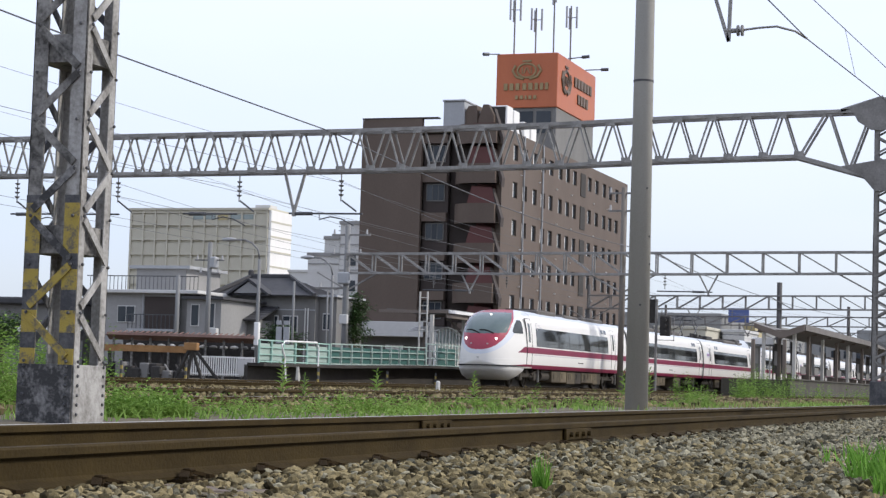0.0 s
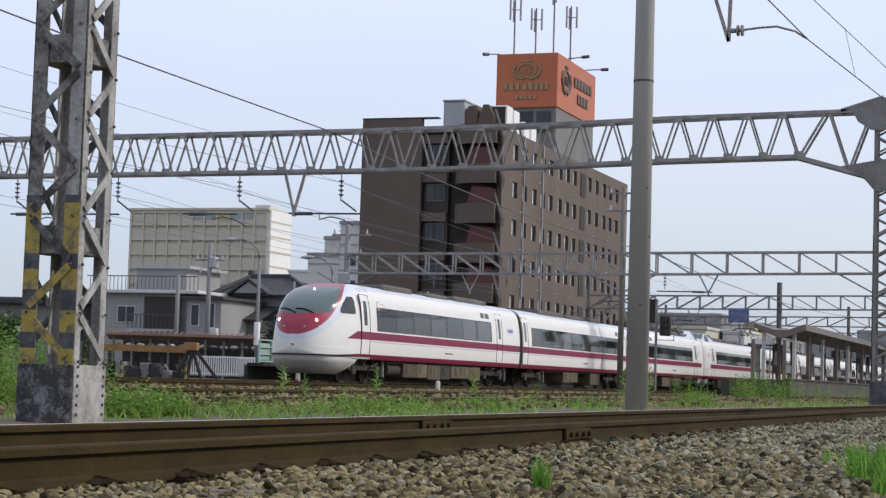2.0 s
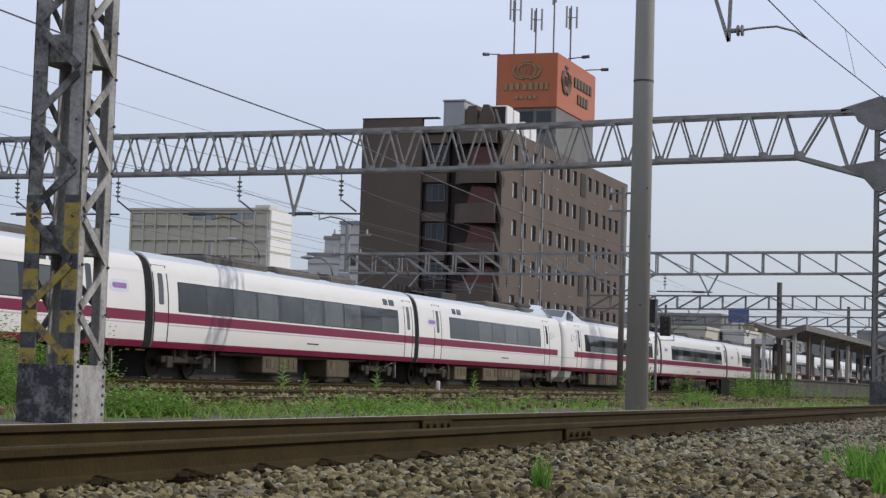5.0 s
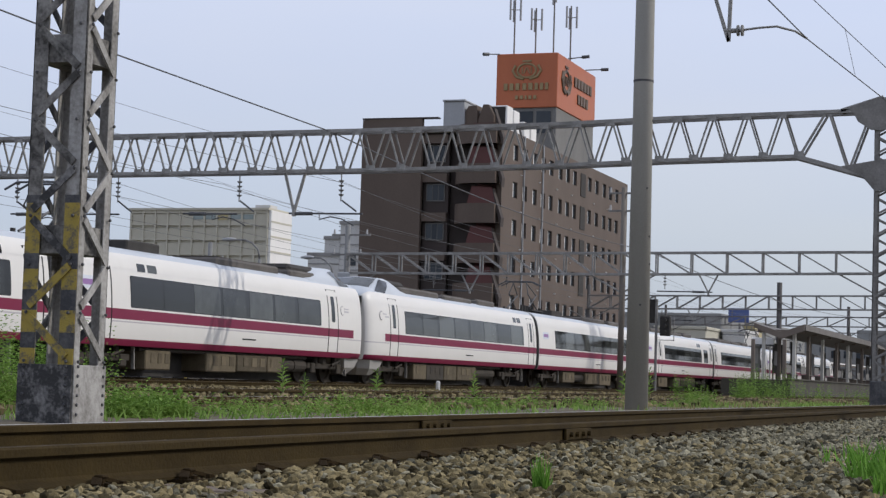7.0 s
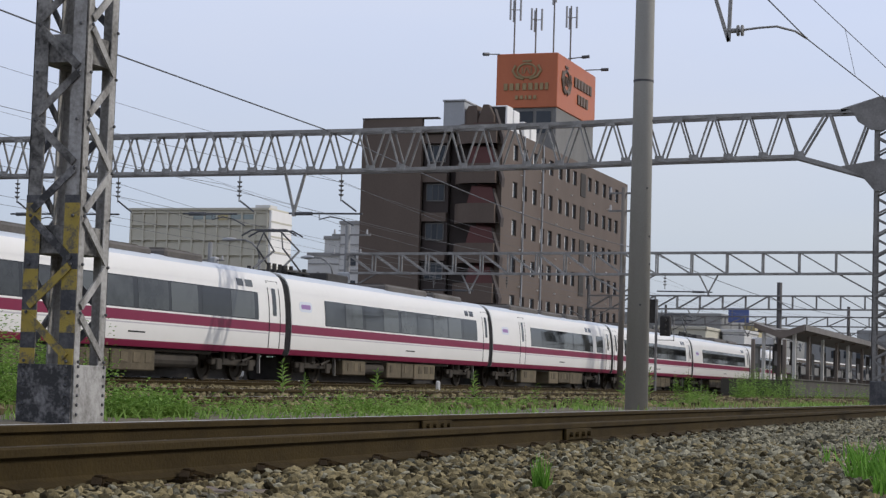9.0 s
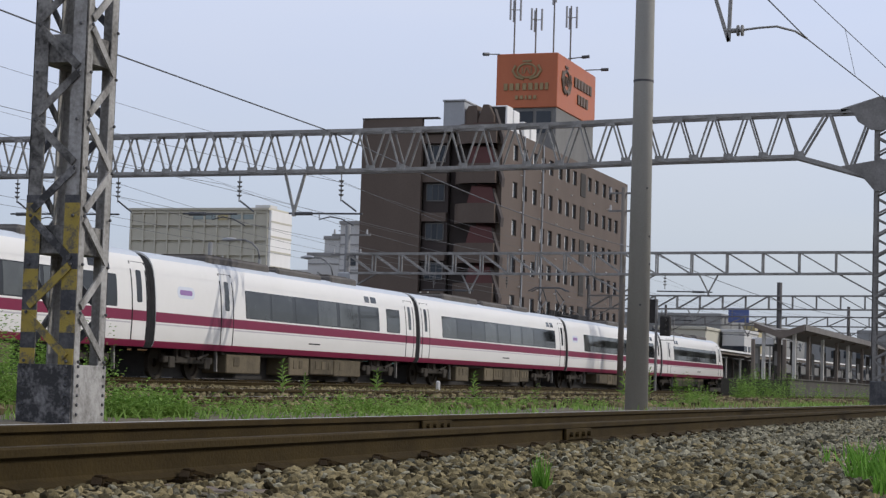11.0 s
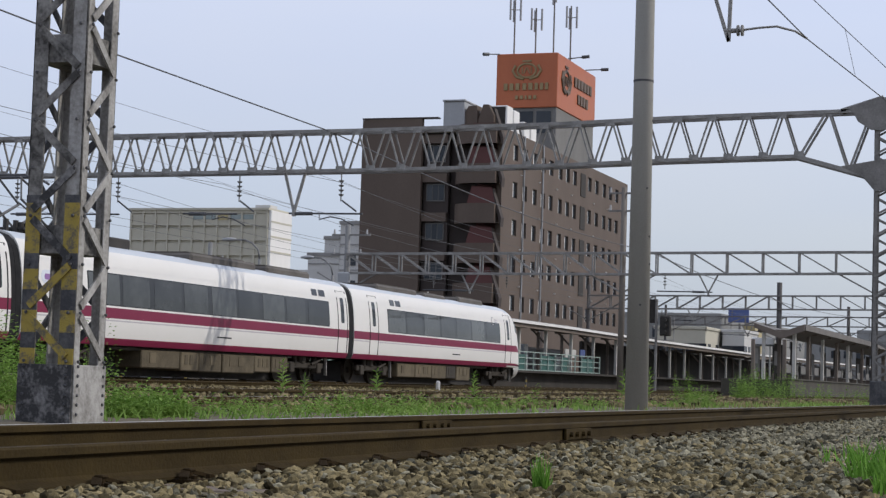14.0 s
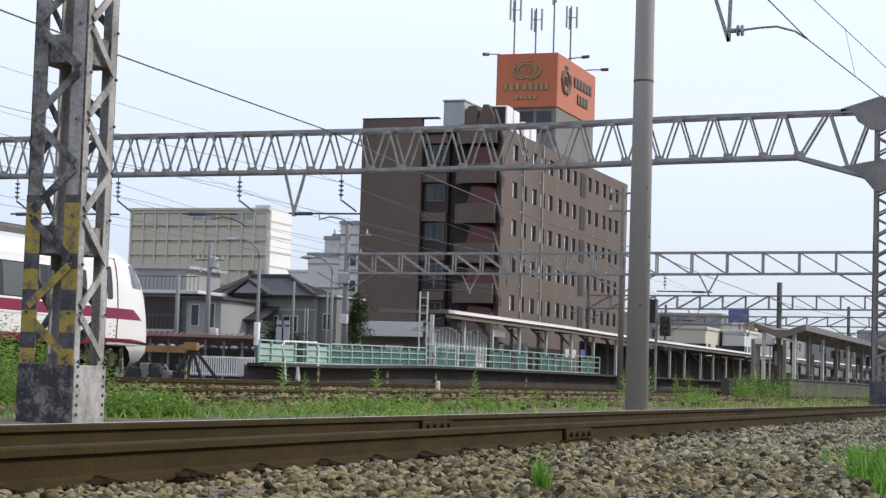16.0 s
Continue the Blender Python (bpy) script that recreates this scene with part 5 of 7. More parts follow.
    # curved stair balconies
    z = 3.2
    while z < 18.4:
        bm = bmesh.new()
        n = 10
        outer, inner = [], []
        for k in range(n + 1):
            a = radians(90 + 90 * k / n)
            outer.append((HX + 0.9 + 1.9 * math.cos(a), 44.6 - 1.9 + 1.9 * math.sin(a)))
            inner.append((HX + 0.9 + 1.72 * math.cos(a), 44.6 - 1.9 + 1.72 * math.sin(a)))
        outer.append((HX - 1.0, 41.0))
        inner.append((HX - 0.82, 41.0))
        outer.append((HX + 1.2, 40.85))
        inner.append((HX + 1.2, 41.03))
        vo = [[bm.verts.new((x, y, zz)) for zz in (z - 0.25, z + 1.2)] for x, y in outer]
        vi = [[bm.verts.new((x, y, zz)) for zz in (z - 0.25, z + 1.2)] for x, y in inner]
        for k in range(len(outer) - 1):
            bm.faces.new((vo[k][0], vo[k + 1][0], vo[k + 1][1], vo[k][1]))
            bm.faces.new((vi[k][0], vi[k][1], vi[k + 1][1], vi[k + 1][0]))
            bm.faces.new((vo[k][1], vo[k + 1][1], vi[k + 1][1], vi[k][1]))
            bm.faces.new((vo[k][0], vi[k][0], vi[k + 1][0], vo[k + 1][0]))
        bal = part("balcony", bm, M_TILEBROWN, e, "rounded brown stair balustrade")
        f = bmesh.new()
        f.faces.new([f.verts.new((x, y, z - 0.12)) for x, y in inner])
        bmesh.ops.solidify(f, geom=list(f.faces), thickness=0.15)
        part("landing", f, M_BALC, bal)
        # sloping stair flight
        c = bmesh.new()
        prism(c, [(43.3, z + 1.0), (42.88, z + 2.5), (41.3, z + 2.36), (40.95, z + 1.0), (41.74, z + 1.06)], HX - 0.7, HX + 0.3)
        if z > 17.0:
            c.clear()
            prism(c, [(43.3, z + 1.0), (42.9, z + 1.3), (41.3, z + 1.3), (41.3, z + 1.0)], HX - 0.6, HX + 0.3)
        part("flight", c, M_BALC, bal, "red-brown stair flight")
        c = bmesh.new()
        prism(c, [(41.3, z + 2.36), (40.55, z + 0.15), (40.6, z - 0.5), (41.0, z + 0.9)], HX - 0.72, HX - 0.02)
        part("flight_edge", c, M_BROWNDK, bal, "dark raking edge of the stair")
        z += 2.93
    # roof: plant boxes, curved hoods, ducts
    part("lift_house", bx(HX + 0.4, HX + 4.4, 44.0, 45.65, 18.7, 20.95, 0.04), M_GREYMETAL, e, "grey metal roof house")
    part("roof_lid", bx(HX + 0.3, HX + 4.5, 43.93, 45.72, 20.95, 21.08, 0.02), M_GREYMETAL, e)
    for prof in (((44.4, 18.8), (44.4, 19.5), (43.75, 20.6), (43.1, 20.65), (43.0, 18.8)), ((42.95, 18.8), (42.95, 19.6), (42.6, 20.7), (42.2, 20.7), (41.75, 19.9), (41.75, 18.8))):
        bm = bmesh.new()
        prism(bm, list(prof), HX + 0.6, HX + 2.6)
        part("roof_hood", bm, M_TILEBROWN, e, "slanted brown roof hood")
    for k, (x, y, h) in enumerate(((HX + 1.2, 40.9, 2.0), (HX + 2.9, 40.9, 1.9), (HX + 5.6, 40.9, 1.4), (HX + 7.4, 40.9, 1.4))):
        u = part("roof_cooler", bx(x, x + 1.4, y, y + 1.5, 18.7, 18.7 + h, 0.05), M_WHITE, e, "white rooftop cooling unit")
        if k == 0:
            part("fan_grille", bx(x - 0.02, x, y + 0.15, y + 1.35, 19.2, 18.6 + h), M_DARK, u)
    part("sign_base", bx(140.7, 152.3, 40.85, 45.8, 18.4, 22.5, 0.03), M_GREYWALL, e, "grey base house under the sign")
    for k in range(3):
        part("base_window", bx(140.62, 140.7, 41.3 + 1.5 * k, 42.5 + 1.5 * k, 20.4, 22.2), M_WINGLASS, e)
    return e


hotel()


def hotel_sign():
    """The sign tower stands on the roof edge; its faces point to -x and -y."""
    x0, x1, y0, y1, z0, z1 = 140.5, 152.4, 40.76, 45.96, 22.5, 26.95
    e = thing("rooftop_sign", "large orange box sign with gold letters on a hotel roof", "sign")
    part("sign_box", bx(x0, x1, y0, y1, z0, z1, 0.05), M_ORANGE, e)
    mL = Matrix.Translation((x0 - 0.05, (y0 + y1) / 2, 0)) @ Euler((radians(90), 0, radians(-90))).to_matrix().to_4x4()
    mR = Matrix.Translation(((x0 + x1) / 2, y0 - 0.05, 0)) @ Euler((radians(90), 0, 0)).to_matrix().to_4x4()
    for m, s, wide in ((mL @ Matrix.Translation((0, z0, 0)) @ Matrix.Diagonal((1.1, 1.1, 1, 1)) @ Matrix.Translation((0, -z0, 0)), 1.0, 1.0), (mR @ Matrix.Translation((0, z0, 0)) @ Matrix.Diagonal((1.1, 1.1, 1, 1)) @ Matrix.Translation((0, -z0, 0)), 1.0, 1.9)):
        # plain crest: a ring, two side leaves and a ribbon
        bm = bmesh.new()
        ring = [(0.62 * math.cos(a), 0.45 * math.sin(a), 0) for a in [2 * math.pi * k / 24 for k in range(25)]]
        tube(bm, ring, 0.07, 6, cap=False)
        for sg in (-1, 1):
            tube(bm, [(sg * 0.75, 0.35, 0), (sg * 0.95, 0.0, 0), (sg * 0.7, -0.4, 0), (sg * 0.2, -0.55, 0)], 0.09, 6)
            bar(bm, (sg * 0.02, 0.2, 0), (sg * 0.2, -0.2, 0), 0.08, 0.06)
            bar(bm, (sg * 0.3, 0.2, 0), (sg * 0.3, -0.2, 0), 0.08, 0.06)
        bar(bm, (-0.3, 0.62, 0), (0.3, 0.62, 0), 0.1, 0.1)
        lb = "gold crest" if wide == 1.0 else "dark bronze crest"
        k = M_GOLD if wide == 1.0 else M_LETDK
        off = -3.1 if wide > 1 else 0
        zz = z0 + (2.75 if wide == 1.0 else 2.25)
        part("crest", bm, k, e, lb, m=m @ Matrix.Translation((off, zz, 0)) @ Matrix.Diagonal((1.3 if wide > 1 else 1.15, 1.7 if wide > 1 else 1.15, 1, 1)))
        if wide == 1.0:
            rows_ = ((1.55, 0.52, (0.42, 0.42, 0.42, 0.0, 0.42, 0.45, 0.36, 0.36, 0.34), 3.5), (0.75, 0.28, (0.3, 0.3, 0.2, 0.3, 0.3), 1.7))
        else:
            rows_ = ((2.6, 0.75, (0.8, 0.8, 0.8, 0.8, 0.8, 0.6), 5.0), (1.4, 0.75, (0.5, 0.5, 0.6, 0.5), 3.0))
        for zc, h, ws, span in rows_:
            tot = sum(ws) + 0.09 * (len(ws) - 1)
            f = span / tot
            x = -span / 2 + (1.6 if wide > 1 else 0)
            for w in ws:
                if w:
                    part("letter_bar", bx(x, x + w * f * 0.8, z0 + zc - h / 2, z0 + zc + h / 2, -0.03, 0.06, 0.02), k, e, m=m @ Matrix())
                x += (w + 0.09) * f
    # floodlight arms
    for (a, b) in (((x0, y1 - 0.2, z1), (x0 - 1.2, y1 + 0.4, z1 - 0.2)), ((x0 + 3, y0, z1), (x0 + 3, y0 - 1.3, z1 + 0.1)), ((x0 + 8.5, y0, z1), (x0 + 8.5, y0 - 1.5, z1 + 0.0))):
        bm = bmesh.new()
        tube(bm, [a, b], 0.05, 6)
        d = (Vector(b) - Vector(a)).normalized()
        tube(bm, [Vector(b) - d * 0.1, Vector(b) + d * 0.5], 0.14, 8)
        part("floodlight", bm, M_WIRE, e, "dark floodlight on an arm")


hotel_sign()


def antenna(x, y, h, n):
    e = thing("antenna_mast", "rooftop antenna mast with slim panel aerials", "antenna", pose(x, y, 26.9), group="antennas on the sign")
    bm = bmesh.new()
    tube(bm, [(0, 0, 0), (0, 0, h)], 0.07, 8)
    part("mast", bm, M_TRUSSDK, e)
    for k in range(n):
        a = 2 * math.pi * k / n + 0.5
        dx, dy = 0.5 * math.cos(a), 0.5 * math.sin(a)
        bm = bmesh.new()
        tube(bm, [(dx, dy, h - 1.9), (dx, dy, h - 0.1)], 0.09, 8)
        part("panel_aerial", bm, M_GREYMETAL, e, "grey panel aerial")
        part("aerial_arm", bar(bmesh.new(), (0, 0, h - 1.0), (dx, dy, h - 1.0), 0.06, 0.06), M_TRUSSDK, e)


antenna(143.0, 45.3, 5.2, 3)
antenna(143.5, 43.6, 4.4, 3)
antenna(143.0, 41.9, 6.5, 2)
antenna(146.0, 41.3, 5.0, 3)


# ---------------------------------------------------------------- far apartment block
def apartment():
    X, X2, Y, Y2, top = 298.9, 308.0, 140.5, 168.7, 30.4
    e = thing("apartment_block", "cream concrete apartment block with open galleries", "building")
    part("core", bx(X + 0.55, X2, Y, Y2, -1, top - 0.4), M_CREAMDK, e)
    part("roof", bx(X - 0.2, X2 + 0.2, Y - 0.2, Y2 + 0.2, top - 0.4, top), M_CREAM, e)
    n = 11
    for k in range(n + 1):
        y = Y + (Y2 - Y - 0.35) * k / n
        part("pier", bx(X, X + 1.5, y, y + 0.35, -1, top - 0.4), M_CREAM, e)
    z = top - 3.1
    pr = None
    first = True
    while z > -1:
        part("slab", bx(X + 0.1, X + 1.5, Y, Y2, z - 0.12, z + 0.12), M_CREAM, e)
        for k in range(n):
            y = Y + (Y2 - Y - 0.35) * k / n + 0.35
            w = (Y2 - Y - 0.35) / n - 0.35
            if first:
                part("parapet", bx(X + 0.3, X + 0.42, y, y + w, z + 0.1, z + 2.1), M_CREAM, e)
                if k in (1, 2, 4, 5):
                    part("window", bx(X + 0.22, X + 0.3, y, y + w, z + 1.0, z + 1.9), M_PALEGLASS, e)
                continue
            mm = pose(X + 0.3, y, z)
            if pr is None:
                pr = part("parapet", bx(0, 0.12, 0, w, 0.1, 2.05), M_CREAM, e, m=mm)
                pd = part("door", bx(0.42, 0.47, w * 0.3, w * 0.5, 1.2, 2.1), M_HOUSEWHITE, e, m=mm)
            else:
                share("parapet", pr, e, mm)
                share("door", pd, e, mm)
        first = False
        z -= 2.72
    part("top_band", bx(X + 0.1, X + 0.75, Y, Y2, top - 0.95, top - 0.4), M_CREAM, e)
    part("end_wall", bx(X + 0.4, X2 + 0.3, Y - 0.5, Y - 0.02, -1, top - 0.4), M_WHITE, e, "white end wall")
    for k in range(11):
        z = 0.6 + k * 2.72
        part("wall_joint", bx(X + 0.4, X2 + 0.3, Y - 0.56, Y - 0.5, z, z + 0.3), M_CREAM, e)
    part("roof_sign", bx(X + 0.1, X + 0.28, Y + 8.1, Y + 10.0, top - 2.2, top - 1.1), M_YELLOWSIGN, e, "yellow wall panel")
    part("tank", bx(X + 3, X + 6, Y + 1, Y + 4, top, top + 0.8), M_PALE, e)


apartment()


# ---------------------------------------------------------------- station platforms
def platform_one():
    e = thing("station_platform", "low platform with a shade-dark edge wall", "platform", kind="structure")
    bm = bmesh.new()
    prof = [(64.5, 0.56, 31.1), (72.5, 0.60, 34.2), (82.5, 0.78, 39.0), (85.0, 0.80, 39.0), (290.0, 0.90, 39.0)]
    for (xa, za, ya), (xb, zb, yb) in zip(prof, prof[1:]):
        v = [bm.verts.new(q) for q in ((xa, 30.95, -0.4), (xb, 30.95, -0.4), (xb, 30.95, zb), (xa, 30.95, za), (xa, ya, -0.4), (xb, yb, -0.4), (xb, yb, zb), (xa, ya, za))]
        for f in ((0, 1, 2, 3), (3, 2, 6, 7), (7, 6, 5, 4), (0, 3, 7, 4), (1, 5, 6, 2)):
            bm.faces.new([v[k] for k in f])
    # wall colour is near black, with the overhang's shade put into it
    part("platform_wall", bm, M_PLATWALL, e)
    for (xa, za, _), (xb, zb, _) in zip(prof, prof[1:]):
        part("coping", bar(bmesh.new(), (xa, 30.62, za + 0.02), (xb, 30.62, zb + 0.02), 0.12, 0.72), M_PLATWALL, e, "worn dark concrete coping")


platform_one()


def fence_run(xa, xb, y, za, zb, h, pitch, label, sheet=None, mat_=None, mids=2):
    e = thing("platform_fence", label, "fence", group="platform fences")
    mat_ = mat_ or M_GREENFENCE
    n = max(1, int(round((xb - xa) / pitch)))
    post = None
    for k in range(n + 1):
        x, z = xa + (xb - xa) * k / n, za + (zb - za) * k / n
        mm = pose(x, y, z)
        if post is None:
            post = part("fence_post", bx(-0.035, 0.035, -0.035, 0.035, 0, h, 0.006), mat_, e, m=mm)
        else:
            share("fence_post", post, e, mm)
    for k in range(mids + 2):
        dz = h * (0.08 + 0.92 * k / (mids + 1))
        part("fence_rail", bar(bmesh.new(), (xa, y, za + dz), (xb, y, zb + dz), 0.05, 0.04), mat_, e)
    if sheet:
        for k in range(n):
            x0, x1 = xa + (xb - xa) * k / n, xa + (xb - xa) * (k + 1) / n
            z = za + (zb - za) * k / n
            if sheet[k % len(sheet)]:
                part("fence_panel", bx(x0 + 0.06, x1 - 0.06, y + 0.05, y + 0.08, z + 0.12, z + h * 0.86), sheet[k % len(sheet)], e)
    return e


fence_run(65.6, 72.6, 31.0, 0.64, 0.66, 0.92, 1.15, "pale green steel platform fence with light panels", (M_PALEGREEN, M_PALEGREEN, M_PALEGREEN, None))
fence_run(72.8, 84.8, 31.0, 0.66, 0.80, 0.95, 1.2, "pale green fence with teal sheets behind", (M_TEAL,), M_PALEGREEN)
fence_run(85.4, 119.5, 31.2, 0.82, 0.88, 1.15, 1.55, "pale green railing along the covered platform", (None, M_TEAL, M_TEAL, None, M_TEAL, None), M_PALEGREEN)


def canopy_one():
    e = thing("platform_canopy", "long brown platform canopy with a pale roof edge", "canopy")
    x0, x1, y0, y1 = 88.0, 285.0, 31.0, 34.4
    zs = [(88.0, 3.72), (110.0, 3.74), (133.0, 3.66), (180.0, 3.66), (201.5, 3.78), (285.0, 4.1)]
    for (xa, za), (xb, zb) in zip(zs, zs[1:]):
        bm = bmesh.new()
        prism(bm, [(y0, 0), (y0, 0.10), ((y0 + y1) / 2, 0.02), (y1, 0.10), (y1, 0), ((y0 + y1) / 2, -0.08)], 0, xb - xa)
        for v in bm.verts:
            v.co.z += za + (zb - za) * v.co.x / (xb - xa)
            v.co.x += xa
        part("roof_sheet", bm, M_SHEDROOF, e, "grey canopy roof")
        part("roof_edge", bar(bmesh.new(), (xa, y0 - 0.06, za - 0.02), (xb, y0 - 0.06, zb - 0.02), 0.16, 0.1), M_WHITE, e, "white roof edge")
        part("fascia", bar(bmesh.new(), (xa, y0 + 0.1, za - 0.22), (xb, y0 + 0.1, zb - 0.22), 0.24, 0.08), M_CANOPY, e, "brown steel fascia")
    part("gable_beam", bx(87.9, 88.1, 31.0, 34.8, 3.6, 3.76), M_CANOPY, e)
    for x in (87.2, 92.2, 97.1, 102.2, 107.8, 113.6, 119.2, 125.4, 131.6, 137.9, 142.9, 148.5, 155.1, 160.6, 166.7, 173.9, 182, 191, 200, 210, 222, 235, 250, 266):
        z = 3.5 if x < 150 else 3.2
        part("canopy_post", bx(x - 0.09, x + 0.09, 31.5, 31.68, 0.8, z, 0.01), M_POST, e, "pale painted steel post")
        if x > 88:
            part("post_bracket", bar(bmesh.new(), (x, 31.6, z - 0.9), (x, 32.6, z + 0.1), 0.12, 0.08), M_CANOPY, e)
            part("cross_beam", bx(x - 0.06, x + 0.06, 31.05, 34.3, z + 0.05, z + 0.2), M_CANOPY, e)
            part("canopy_post", bx(x - 0.09, x + 0.09, 33.7, 33.88, 0.8, z, 0.01), M_CANOPY, e, "brown steel post")
    # ladder frame above the end of the roof
    bm = bmesh.new()
    for y in (31.43, 31.83):
        tube(bm, [(86.0, y, 0.8), (86.0, y, 4.6)], 0.05, 6)
    for k in range(5):
        tube(bm, [(86.0, 31.43, 2.7 + 0.4 * k), (86.0, 31.83, 2.7 + 0.4 * k)], 0.025, 5)
    tagged(part("steel_ladder", bm, M_POST), "pale steel ladder standing by the platform canopy", "ladder")


canopy_one()


def platform_things():
    # shelter panels, notice boards, vending-like boxes and back walls, one for canopy shade
    for x0, x1 in ((90.6, 94.4), (95.3, 99.2)):
        e = thing("waiting_shelter", "white glazed shelter with an arched roof under the canopy", "shelter", group="shelters on the platform")
        n = 7
        arch = [(x0 + (x1 - x0) * k / n, 2.75 + 0.28 * math.sin(math.pi * k / n)) for k in range(n + 1)]
        for (xa, za), (xb, zb) in zip(arch, arch[1:]):
            part("roof_panel", bar(bmesh.new(), (xa, 33.4, za), (xb, 33.4, zb), 1.6, 0.06, (0, 1, 0)), M_WHITE, e)
            part("glass_panel", bx(xa + 0.06, xb - 0.06, 32.64, 32.67, 1.25, min(za, zb) - 0.1), M_PALEGLASS, e)
            part("lower_panel", bx(xa + 0.05, xb - 0.05, 32.62, 32.66, 0.84, 1.2), M_WHITE, e)
        for xa, za in arch:
            part("shelter_post", bx(xa - 0.05, xa + 0.05, 32.58, 32.68, 0.82, za), M_WHITE, e)
    for (x, w, z, h, m, lb) in ((98.5, 2.4, 2.75, 0.42, M_WHITE, "white hanging platform sign"), (102.6, 1.2, 2.7, 0.3, M_WHITE, "white hanging platform sign"), (113.8, 2.6, 1.9, 0.55, M_PALE, "pale notice board"), (117.5, 1.2, 2.0, 0.5, M_BLUESIGN, "blue notice board")):
        tagged(part("platform_sign", bx(x, x + w, 32.0, 32.08, z, z + h, 0.02), m), lb + " under the canopy", "sign", group="platform signs")
    for x, w, h, m in ((104.0, 1.0, 1.7, M_SCREEN), (109.2, 0.9, 1.75, M_GREYMETAL), (116.0, 2.4, 1.2, M_SCREEN)):
        b = thing("vending_machine", "grey upright machine against the platform wall", "machine", pose(x, 33.4, 0.86))
        part("cabinet", bx(0, w, 0, 0.8, 0, h, 0.03), m, b)
        part("front_panel", bx(0.08, w - 0.08, -0.02, 0.0, 0.7, h - 0.1), M_PALE, b)
    # added dark wall stands in for the shade beneath the canopy
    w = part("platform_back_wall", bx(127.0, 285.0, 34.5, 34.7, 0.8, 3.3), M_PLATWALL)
    tagged(w, "dark wall added for the shade under the platform canopy", "wall", kind="structure")
    w = part("platform_back_wall", bx(98.0, 126.0, 35.6, 35.8, 0.8, 2.6), M_GREYWALL)
    tagged(w, "grey boarded wall behind the covered platform", "wall", kind="structure")


platform_things()


def platform_two():
    e = thing("island_platform", "island platform with a concrete edge", "platform", kind="structure")
    part("platform_wall", bx(100.0, 260.0, 15.4, 19.2, -0.4, 0.78, 0.02), M_PLATEDGE, e)
    part("coping", bx(99.9, 260.0, 15.32, 15.7, 0.78, 0.86), M_PLATEDGE, e)
    c = thing("island_canopy", "grey island platform canopy on slim steel posts", "canopy")
    for k in range(8):
        xa, xb = 108.0 + 19 * k, 108.0 + 19 * (k + 1)
        bm = bmesh.new()
        prism(bm, [(15.85, 3.78), (15.85, 4.1), (17.2, 3.62), (18.8, 4.14), (18.8, 3.9), (17.2, 3.3)], xa, xb - 0.03)
        part("roof_sheet", bm, M_SHEDROOF, c)
        part("roof_edge", bx(xa, xb - 0.03, 15.78, 15.85, 3.75, 4.1), M_SHEDROOF, c, "weathered grey eave board")
    bm = bmesh.new()
    prism(bm, [(15.85, 3.72), (15.85, 4.1), (17.2, 3.62), (18.8, 4.14), (18.8, 3.86), (17.2, 3.22)], 107.88, 107.99)
    part("gable_board", bm, M_CANOPY, c, "brown V-shaped gable board")
    p0 = None
    for k, x in enumerate((104.8, 108.4, 114.1, 120.4, 127.4, 133.6, 142.2, 150, 158, 166, 174)):
        z = 3.6 if x > 106 else 3.1
        for y in (16.5, 18.3):
            part("canopy_post", bx(x - 0.1, x + 0.1, y - 0.1, y + 0.1, 0.78, z, 0.012), M_POST if k % 2 else M_CANOPY, c, "weathered steel post")
        if x > 106:
            part("cross_beam", bx(x - 0.07, x + 0.07, 15.95, 18.65, z, z + 0.18), M_CANOPY, c)
    for k in range(9):
        x = 112 + 6.0 * k
        b = thing("platform_bench", "grey slatted bench standing on the island platform", "bench", pose(x, 17.3, 0.78), group="benches on the island platform")
        part("seat", bx(0, 2.0, -0.25, 0.25, 0.4, 0.46, 0.01), M_GREYWALL, b)
        part("backrest", bx(0, 2.0, 0.2, 0.26, 0.5, 1.0, 0.01), M_GREYWALL, b)
        for q in (0.15, 1.8):
            part("bench_leg", bx(q, q + 0.06, -0.2, 0.2, 0, 0.4), M_CANOPY, b)
    # invented boards that darken the space under the island canopy
    for k in range(9):
        x = 109 + 7.3 * k
        b = thing("filler_board", "dark framed board added to darken the island platform", "notice board", pose(x, 19.0, 0.78), group="poster boards on the island platform")
        part("panel", bx(0, 3.6 if k % 2 else 2.4, 0, 0.08, 0.5, 2.1 + 0.3 * (k % 3), 0.02), M_PLATWALL if k % 3 else M_GREYWALL, b)
        part("poster", bx(0.3, 1.5, -0.01, 0.0, 1.0, 1.9), M_HOUSEWHITE, b)
        for q in (0.05, 2.2):
            part("board_leg", bx(q, q + 0.08, 0, 0.08, 0, 0.5), M_CANOPY, b)
    s = thing("hanging_sign", "white lit station sign box hanging over a platform", "sign")
    part("sign_box", bx(113.0, 113.2, 18.45, 19.8, 3.0, 3.42, 0.03), M_LITSIGN, s)
    part("sign_frame", bx(113.02, 113.18, 18.42, 19.83, 2.9, 3.0, 0.01), M_BLACKPSHADE, s)
    for y in (18.7, 19.5):
        part("sign_post", bx(113.06, 113.14, y - 0.04, y + 0.04, 0.78, 2.9), M_POST, s)


platform_two()


